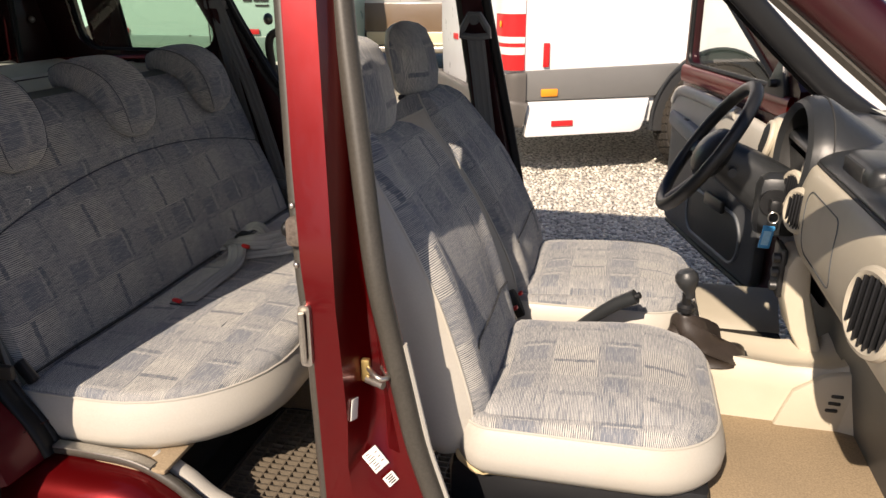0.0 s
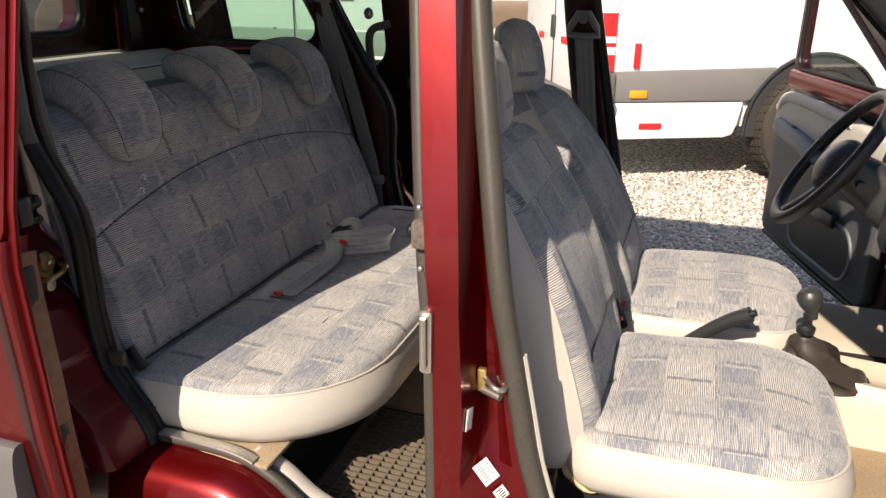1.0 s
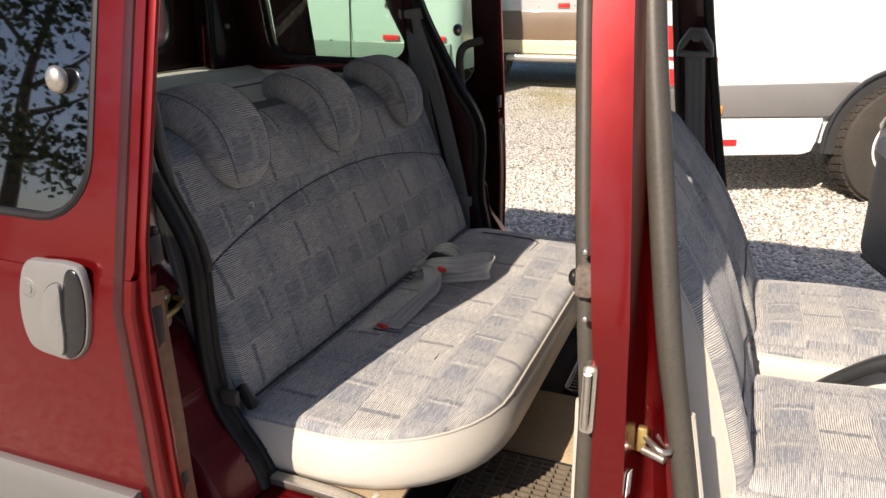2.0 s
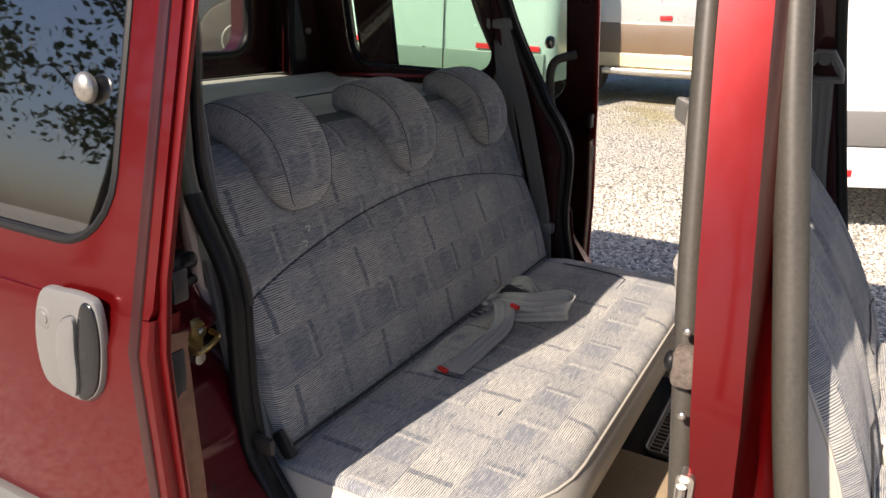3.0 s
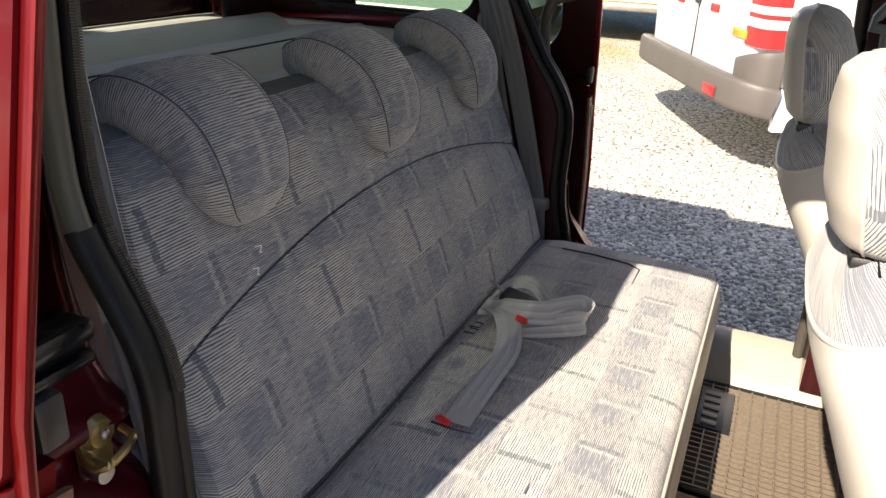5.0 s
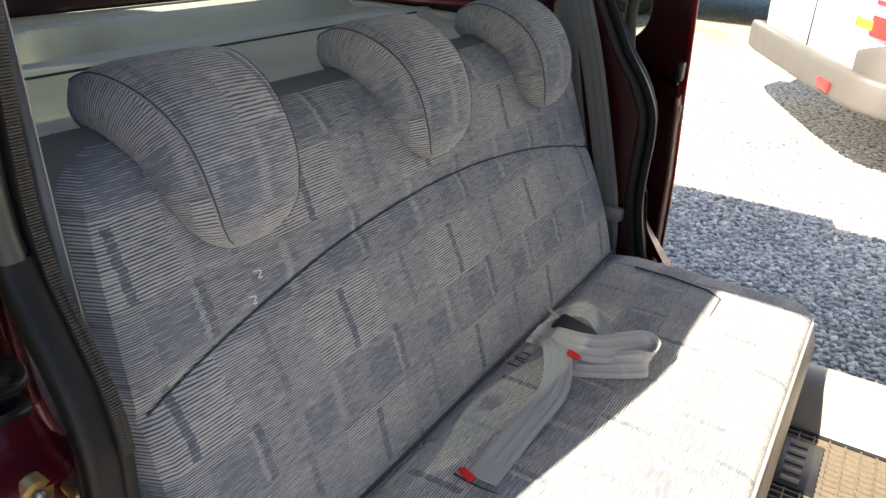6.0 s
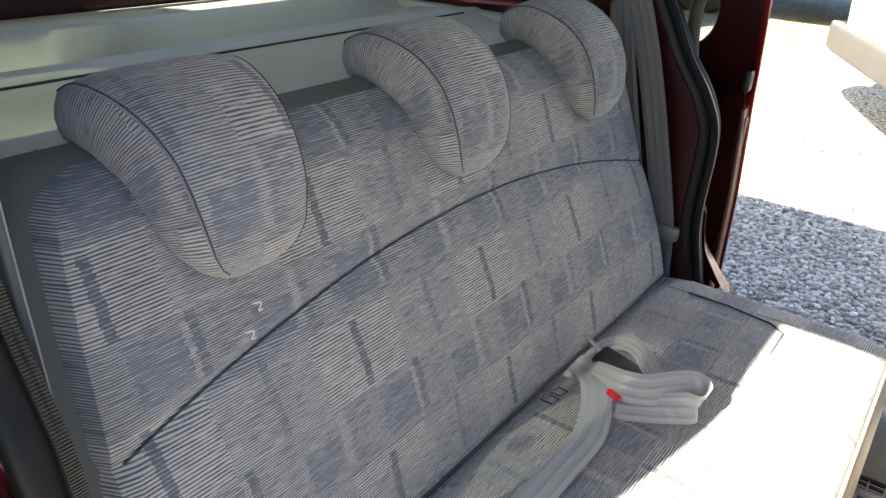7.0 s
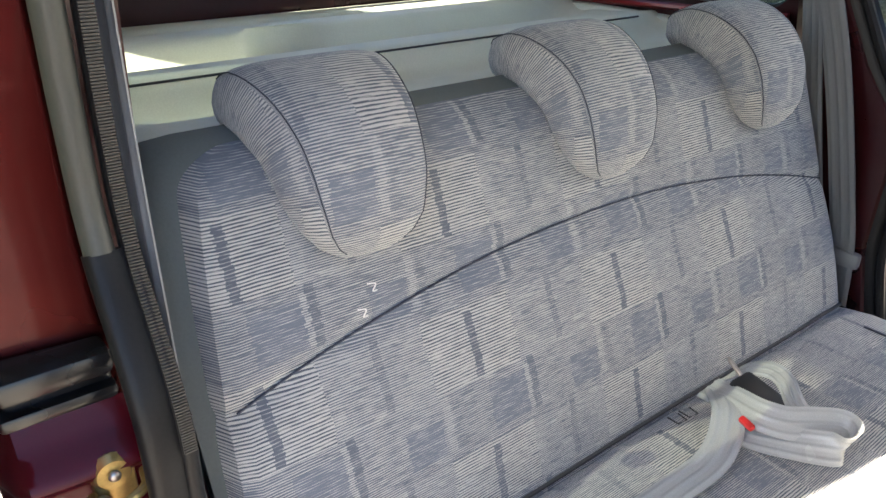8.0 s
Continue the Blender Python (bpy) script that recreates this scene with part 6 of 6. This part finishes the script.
part("shroud", sweep(smooth_path([(0.18, 2.17, 1.03), (0.26, 2.17, 0.98), (0.38, 2.17, 0.90)], 10), lambda s: ellipse(0.055 + 0.02 * s, 0.05 + 0.03 * s, 20, 3), (0, 1, 0)), CHARCOAL, col, "charcoal column shroud")
for dy in (-0.07, 0.07):
    part("stalk", tube([(0.21, 2.17, 1.0), (0.20, 2.17 + dy, 1.01), (0.19, 2.17 + 2.0 * dy, 1.02)], 0.011, 12), BLACK, col)
part("ignition_collar", moved(lathe([(0.02, 0.0), (0.034, 0.0), (0.034, 0.02), (0.02, 0.02)], 22, "y"), Matrix.Translation((0.30, 2.055, 0.945))), BLACK, col)
part("shroud_side", rbox((0.32, 2.10, 0.93), (0.12, 0.08, 0.16), 0.03), CHARCOAL, col)
key = thing("car_key", "ignition key on a ring with a blue plastic tag", "key")
part("blade_head", rbox((0.298, 2.035, 0.943), (0.028, 0.03, 0.034), 0.008), BLACK, key)
part("ring", tube([(0.295 + 0.012 * math.cos(a), 2.022, 0.917 + 0.014 * math.sin(a)) for a in np.linspace(0, 2 * math.pi, 24, False)], 0.0015, 6, closed_path=True, ref=(0, 1, 0)), STEEL, key, "steel ring")
part("tag", rbox((0.285, 2.02, 0.868), (0.030, 0.006, 0.058), 0.003, turn=pose(0, 0, 0, 0, 8, 15)), BLUE_PL, key, "bright blue plastic tag")
part("paper", rbox((0.284, 2.0165, 0.866), (0.019, 0.002, 0.036), 0.0005, turn=pose(0, 0, 0, 0, 8, 15)), plain("pale_blue_paper", (0.30, 0.55, 0.75), 0.5), key)

# ---- driver door, swung open ----
dd = thing("front_door", "open driver door, red outside with a grey and cream inner panel", "car door", at=Matrix.Translation((0.455, 2.63, 0)) @ pose(0, 0, 0, 0, 0, 106))
# local: x along the door from its hinge, y out through its inner face (towards -y), z up
L = 0.98
part("shell", prism(rr(L / 2, 0.77, L, 0.68, 0.05), "y", -0.05, 0.02, 0.01), RED_SHADED, dd, "red door shell")
po, pi_ = rr(L / 2 - 0.0, 1.33, L, 0.56, 0.06), rr(L / 2 + 0.02, 1.360, L - 0.14, 0.44, 0.05)
po = [(min(0.82, x + 1.9 * max(0, z - 1.18)) if x < L / 2 else x, z) for x, z in dense(po)]
pi_ = [(min(0.86, x + 1.9 * max(0, z - 1.12)) if x < L / 2 else x, z) for x, z in dense(pi_)]
po = between(po, pi_)
part("window_frame", ring_plate(po, pi_, "y", -0.02, 0.015), RED_SHADED, dd, "dark red window frame")
part("window_seal", tube([(x, 0.018, z) for x, z in pi_], 0.009, 8, closed_path=True, ref=(0, 1, 0)), RUBBER, dd)
wg = part("door_window", grid([[(x, 0.0, z) for x, z in pi_], [(L / 2, 0.0, 1.34)] * len(pi_)], True), CLEAR, dd, "clear side window")
wg.visible_shadow = False
part("inner_panel", prism(rr(L / 2 + 0.02, 0.70, L - 0.08, 0.46, 0.05), "y", 0.015, 0.060, 0.015), DOOR_SHADED, dd, "moulded inner panel in grey toned dark for shade")
part("upper_panel", prism([(0.06, 1.02), (0.35, 1.045), (0.70, 1.06), (0.86, 1.05), (0.945, 0.99), (0.97, 0.885), (0.80, 0.868), (0.45, 0.90), (0.06, 0.93)], "y", 0.03, 0.074, 0.02, 3), VINYL, dd, "cream moulded upper trim")
part("sill_rail", sweep([(0.03, 0.022, 1.088), (0.5, 0.026, 1.096), (0.965, 0.022, 1.098)], ellipse(0.036, 0.014, 16, 2.4), (0, 0, 1)), RED, dd, "glossy red rail under the window")
part("top_roll", sweep(smooth_path([(0.30, 0.066, 1.030), (0.7, 0.070, 1.044), (0.86, 0.066, 1.034), (0.93, 0.062, 0.985)], 20), ellipse(0.022, 0.018, 12, 2.4), (0, 0, 1)), VINYL, dd, "cream padded top edge")
part("armrest", sweep(smooth_path([(0.16, 0.07, 0.86), (0.40, 0.085, 0.87), (0.64, 0.08, 0.90), (0.90, 0.06, 0.92)], 16), ellipse(0.035, 0.03, 16, 3), (0, 0, 1)), GREY_PL, dd, "moulded armrest")
# Flat black plate painting the shade inside the pocket.
part("pocket", prism(rr(0.42, 0.60, 0.50, 0.18, 0.08), "y", 0.055, 0.064, 0.004), INK, dd, "dark door pocket")
part("pocket_rim", tube([(x, 0.064, z) for x, z in rr(0.42, 0.60, 0.50, 0.18, 0.08)], 0.006, 8, closed_path=True, ref=(0, 1, 0)), GREY_PL, dd, "grey rim round the pocket")
part("mirror_trim", prism([(0.06, 1.11), (0.22, 1.11), (0.11, 1.25)], "y", 0.01, 0.034, 0.008), CHARCOAL, dd, "black corner trim of the mirror")
part("mirror_knob", moved(lathe([(0.001, 0.0), (0.014, 0.0), (0.012, 0.022), (0.001, 0.024)], 16, "y"), Matrix.Translation((0.125, 0.034, 1.155))), BLACK, dd, "mirror adjusting knob")
# The cup's inner shade is a black bulge on the trim.
part("pull_cup", moved(ball((0, 0, 0), (0.032, 0.010, 0.016)), Matrix.Translation((0.72, 0.083, 0.93))), INK, dd, "dark latch release cup")
part("switch_panel", rbox((0.36, 0.085, 0.70), (0.16, 0.02, 0.05), 0.01), BLACK, dd, "black window switches")
part("lower_seal", tube([(0.02, 0.03, 0.445), (0.5, 0.03, 0.44), (0.97, 0.03, 0.45)], 0.012, 8), RUBBER, dd)

# ---- white van ----
VY = radians(26.0)
van = thing("white_van", "white delivery van parked on the gravel, rear quarter towards the car", "van", at=Matrix.Translation((-0.81, 5.00, GZ)) @ Matrix.Rotation(VY, 4, "Z"))
# local: x forward along its side, y away from the car, z up; the near rear corner at the origin
VL, VW = 5.2, 1.95


def van_body():
    rows = []
    for z, ins in ((0.42, 0.05), (0.60, 0.02), (0.9, 0.0), (1.3, 0.0), (1.8, 0.04), (2.3, 0.12), (2.5, 0.22), (2.58, 0.45)):
        rows.append([(x, y, z) for x, y in rr(VL / 2, VW / 2, VL - ins * 0.8, VW - 2 * ins, 0.13)])
    return grid(rows, True, True)


part("body", van_body(), WHITE_P, van, "white painted steel body")


def wheel_at(parent, x, y, r=0.365, w=0.22, up=0.0, rim=0.62, metal=None):
    m = Matrix.Translation((x, y - 0.02, r + up))
    tyre = part("tyre", moved(lathe([(r * (rim - 0.02), -w / 2 + 0.01), (r * 0.80, -w / 2), (r * 0.95, -w / 2 + 0.015), (r, -w / 2 + 0.05), (r, w / 2 - 0.05), (r * 0.95, w / 2 - 0.015), (r * 0.8, w / 2), (r * (rim - 0.02), w / 2 - 0.01)], 44, "y"), m), TYRE, parent, "dusty black tyre")
    blocks = []
    for k in range(44):
        a = 2 * math.pi * k / 44
        for row in (-0.075, -0.035, 0.005, 0.045, 0.08):
            q = Matrix.Rotation(a + row * 3, 4, "Y") @ Matrix.Translation((0, row, r))
            blocks.append(moved(rbox((0, 0, 0.001), (r * 0.105, 0.030, 0.012), 0), m @ q))
    tagged(part("tread", join(*blocks), TYRE, tyre), kind="stuff")
    part("rim", moved(lathe([(0.02, -w / 2 + 0.03), (r * rim * 0.45, -w / 2 + 0.025), (r * rim * 0.65, -w / 2 + 0.05), (r * rim * 0.89, -w / 2 + 0.02), (r * rim, -w / 2 + 0.0), (r * (rim + 0.02), -w / 2 + 0.01), (r * rim, 0)], 36, "y"), m), metal or SILVER, tyre, "pale steel rim")
    for k in range(6):
        a = 2 * math.pi * k / 6
        part("wheel_nut", lathe([(0.001, -0.02), (0.014, -0.02), (0.014, 0.01), (0.001, 0.01)], 6, "y"), INK, tyre).location = (x + 0.38 * rim * r * math.cos(a), y - w / 2 + 0.02, r + up + 0.38 * rim * r * math.sin(a))
    return tyre


for x, y, face in ((-1.72, 1.22, 1), (0.92, 1.22, 1), (-1.72, 2.48, -1), (0.92, 2.48, -1)):
    wheel_at(car, x, y if face > 0 else y + 0.04, 0.30, 0.18, GZ)
WX = 1.51
wheel_at(van, WX, 0.045, 0.385, 0.24, 0.03, 0.50, WHITE_P)
part("side_moulding", prism([(0.12, 0.59), (1.05, 0.596), (1.09, 0.66), (1.15, 0.72), (1.23, 0.775), (1.20, 0.808), (0.95, 0.80), (0.12, 0.78)], "y", -0.016, 0.02, 0.008), VAN_GREY, van, "broad grey side moulding")
part("wheel_arch", sweep([(WX + 0.48 * math.cos(a), -0.012, 0.415 + 0.48 * math.sin(a)) for a in np.linspace(-0.1, math.pi + 0.1, 26)], ellipse(0.014, 0.010, 12, 3), (0, 1, 0)), CHARCOAL, van, "dark wheel-arch lip")
# No hollow here: a flat black plate paints the arch's inner shade.
part("arch_cavity", prism([(WX + 0.47 * math.cos(a), 0.415 + 0.47 * math.sin(a)) for a in np.linspace(-0.12, math.pi + 0.12, 30)], "y", -0.004, 0.03), INK, van, "black plate for the shaded wheel well")
part("lower_panel", prism([(0.14, 0.352), (0.90, 0.358), (0.96, 0.375), (0.985, 0.44), (1.01, 0.586), (0.14, 0.584)], "y", -0.012, 0.03, 0.01), WHITE_P, van, "white lower side skirt")
part("side_reflector", rbox((0.39, -0.016, 0.438), (0.15, 0.012, 0.038), 0.003), RED_PL, van, "red side reflector strip")
part("side_reflector", rbox((0.266, -0.006, 0.877), (0.042, 0.010, 0.15), 0.003), RED_PL, van, "upright red reflector strip")
part("side_marker", rbox((0.291, -0.020, 0.640), (0.115, 0.02, 0.05), 0.02), ORANGE_PL, van, "orange side marker lamp")
part("rear_bumper", sweep(smooth_path([(0.13, -0.012, 0.50), (0.03, 0.02, 0.52), (-0.05, 0.14, 0.535), (-0.09, 0.5, 0.545), (-0.10, 1.0, 0.55), (-0.09, 1.5, 0.545), (-0.05, 1.82, 0.535), (0.03, 1.93, 0.52)], 40), ellipse(0.085, 0.040, 20, 5), (0, 0, 1)), BUMPER, van, "grey rear bumper")
part("bumper_corner", sweep(smooth_path([(0.13, -0.014, 0.65), (0.05, 0.004, 0.65), (0.0, 0.07, 0.65), (-0.02, 0.20, 0.64)], 16), lambda s: ellipse(0.125 - 0.05 * s * s, 0.02, 16, 5), (0, 0, 1)), BUMPER, van, "grey bumper corner piece")
part("bumper_reflector", rbox((-0.118, 0.30, 0.515), (0.012, 0.16, 0.055), 0.004), RED_PL, van, "red bumper reflector")
lamp = part("tail_lamp", grid([[(x, y, z) for x, y in ((0.12, -0.008), (0.06, -0.006), (0.025, 0.010), (0.0, 0.045), (-0.008, 0.10), (-0.008, 0.20), (0.04, 0.20), (0.10, 0.03))] for z in (0.785, 0.80, 1.0, 1.2, 1.40, 1.42)], True, True), RED_PL, van, "tall red and clear tail lamp")
for z, h in ((0.905, 0.045), (0.972, 0.038), (1.20, 0.14)):
    part("lamp_band", grid([[(x, y, zz) for x, y in ((0.118, -0.012), (0.06, -0.010), (0.022, 0.007), (-0.004, 0.043), (-0.012, 0.10), (-0.012, 0.195), (0.0, 0.195), (0.10, 0.0))] for zz in (z - h / 2, z + h / 2)], True, True), LABEL_W, lamp, "clear lamp band")
part("indicator", ball((-0.012, 0.10, 1.065), (0.006, 0.022, 0.022)), ORANGE_PL, lamp)
part("door_gap", rbox((-0.002, VW / 2, 1.3), (0.006, 0.012, 1.6), 0.001), INK, van)
for yy, zz in ((0.70, 0.92), (1.32, 0.92)):
    part("door_reflector", rbox((-0.004, yy, zz), (0.010, 0.13, 0.045), 0.002), RED_PL, van)
part("corner_reflector", rbox((-0.004, 0.28, 0.83), (0.010, 0.20, 0.045), 0.002), ORANGE_PL, van, "orange reflector tape")
for k in range(4):
    part("script_bar", rbox((-0.003, 0.36 + 0.045 * k, 1.33), (0.006, 0.030, 0.05), 0.001), VAN_GREY, van)
part("door_handle", rbox((-0.012, 0.98, 1.0), (0.02, 0.08, 0.16), 0.01), INK, van)

# ---- other vehicles in the yard ----
def simple_van(name, label, at, length, width, height, paint, lower, band_z, wheels):
    v = thing(name, label, "van", at=at)
    rows = []
    for z, ins in ((0.33, 0.06), (0.5, 0.02), (0.95, 0.0), (1.4, 0.03), (1.9, 0.10), (2.2, 0.16), (height, 0.30)):
        rows.append([(x, y, z) for x, y in rr(length / 2, width / 2, length - ins, width - 2 * ins, 0.16)])
    part("body", grid(rows, True, True), paint, v)
    part("lower_band", prism([(0.10, 0.34), (length - 0.1, 0.34), (length - 0.1, band_z), (0.10, band_z)], "y", -0.012, 0.03, 0.01), lower, v, "darker lower side panels")
    for x in wheels:
        wheel_at(v, x, 0.10)
    return v


gv = simple_van("green_van", "pale green panel van with a darker lower side, parked behind", Matrix.Translation((-7.9, 8.0, 0.30)) @ Matrix.Rotation(radians(1), 4, "Z"), 4.6, 1.8, 2.3, VAN_GREEN, VAN_GREEN_D, 0.62, (0.7, 1.9))
part("sill_strip", rbox((2.3, -0.02, 0.335), (4.3, 0.03, 0.035), 0.01), LABEL_W, gv, "pale sill strip")
part("door_gap", rbox((3.30, -0.016, 0.95), (0.012, 0.012, 1.1), 0.002), INK, gv)
part("fuel_flap", rbox((3.05, -0.010, 0.62), (0.03, 0.012, 0.02), 0.004), INK, gv)
for x in (1.2, 2.2, 3.80, 4.35):
    part("reflector", rbox((x, -0.014, 0.67), (0.19, 0.012, 0.055), 0.002), RED_PL, gv, "red reflector strip")
for x, w in ((3.78, 0.10), (3.89, 0.07), (3.98, 0.09)):
    part("script_bar", rbox((x, -0.012, 1.01), (w, 0.006, 0.05), 0.001), INK, gv)
part("script_bar", rbox((3.95, -0.012, 0.945), (0.16, 0.006, 0.018), 0.001), INK, gv)
bv = simple_van("brown_minibus", "silver minibus with a brown and beige skirt and chrome step", Matrix.Translation((-4.7, 9.49, 0.29)) @ Matrix.Rotation(radians(8), 4, "Z"), 7.0, 2.0, 2.6, SILVER_P, BROWN_P, 0.95, (1.15, 5.9))
part("skirt", rbox((4.0, -0.02, 0.52), (5.2, 0.04, 0.16), 0.01), BEIGE_P, bv, "beige skirt")
part("side_step", rbox((2.45, -0.16, 0.40), (1.9, 0.26, 0.07), 0.015), STEEL, bv, "chrome side step")
for x in (2.15, 3.1, 4.0):
    part("reflector", rbox((x, -0.014, 1.02), (0.14, 0.012, 0.055), 0.002), RED_PL, bv)

truck = thing("truck", "dark grey truck with a chrome-hubbed wheel parked behind the car", "truck", at=Matrix.Translation((-7.53, 7.66, 0.30)) @ Matrix.Rotation(radians(40), 4, "Z"))
part("cab", grid([[(x, y, z) for x, y in rr(0.2, 1.0, 2.6 - k, 1.8 - k, 0.15)] for z, k in ((1.25, 0.0), (1.8, 0.02), (2.5, 0.1), (2.6, 0.2))], True, True), WHITE_P, truck, "white upper cab")
part("lower_body", rbox((0.2, 1.0, 0.82), (2.64, 1.84, 0.90), 0.06), CHARCOAL, truck, "dark grey lower body")
wheel_at(truck, 0.2, 0.05, 0.50, 0.26, 0.05, 0.42, STEEL)
part("fuel_cap", moved(lathe([(0.001, -0.02), (0.045, -0.02), (0.05, 0.01), (0.001, 0.01)], 18, "y"), Matrix.Translation((0.80, 0.07, 0.50))), STEEL, truck, "round steel cap")
part("step_plate", rbox((0.2, 0.02, 0.36), (2.5, 0.12, 0.05), 0.01), STEEL, truck, "steel edge plate")


# ---- trees behind the camera, seen in the door glass ----
LEAF = plain("dark_leaf", (0.06, 0.09, 0.035), 0.6, vary=0.4, grain=3)
BARK = plain("bark", (0.12, 0.09, 0.065), 0.9, vary=0.3, grain=30, bump=0.6)


def tree(x, y, h, seed):
    rnd = random.Random(seed)
    t = thing("tree", "leafy dark green tree along the yard edge", "tree", "trees along the yard", at=Matrix.Translation((x, y, GZ)))
    part("trunk", sweep(smooth_path([(0, 0, -0.1), (0.1, 0.05, h * 0.3), (-0.05, 0.1, h * 0.6), (0.1, 0, h * 0.85)], 12), lambda s: ellipse(0.22 * (1 - 0.8 * s), 0.22 * (1 - 0.8 * s), 10), (0, 1, 0)), BARK, t)
    for k in range(6):
        a, z = k * 1.9 + rnd.random(), h * (0.35 + 0.08 * k)
        r = h * 0.26 * (1 - 0.07 * k)
        part("limb", sweep(smooth_path([(0, 0, z), (r * 0.5 * math.cos(a), r * 0.5 * math.sin(a), z + h * 0.06), (r * math.cos(a), r * math.sin(a), z + h * 0.14)], 6), lambda s: ellipse(0.07 * (1 - 0.7 * s), 0.07 * (1 - 0.7 * s), 6), (0, 0, 1)), BARK, t)
    vs, fs = [], []
    cl = [(rnd.gauss(0, h * 0.15), rnd.gauss(0, h * 0.15), h * rnd.uniform(0.35, 0.95), h * rnd.uniform(0.08, 0.15)) for _ in range(26)]
    for cx, cy, cz, cr in cl:
        for _ in range(90):
            d = Vector((rnd.gauss(0, 1), rnd.gauss(0, 1), rnd.gauss(0, 0.8))).normalized() * cr * rnd.uniform(0.5, 1.05)
            c = Vector((cx, cy, cz)) + d
            u = Vector((rnd.gauss(0, 1), rnd.gauss(0, 1), rnd.gauss(0, 1))).normalized() * rnd.uniform(0.06, 0.13)
            w = u.orthogonal().normalized() * u.length * 0.6
            k = len(vs)
            vs += [c - u, c + w, c + u, c - w]
            fs.append((k, k + 1, k + 2, k + 3))
    tagged(part("crown", (vs, fs, None), LEAF, t, "uneven leafy crown", False), kind="stuff")


for k, (x, y, h) in enumerate(((-13.5, -9, 7.0), (-9.5, -11, 8.5), (-5.0, -12, 7.5), (-17.5, -7, 8.0), (0.5, -13, 8.0), (-21, -4, 7.5), (5.5, -12, 7.0))):
    tree(x, y, h, 11 + k)
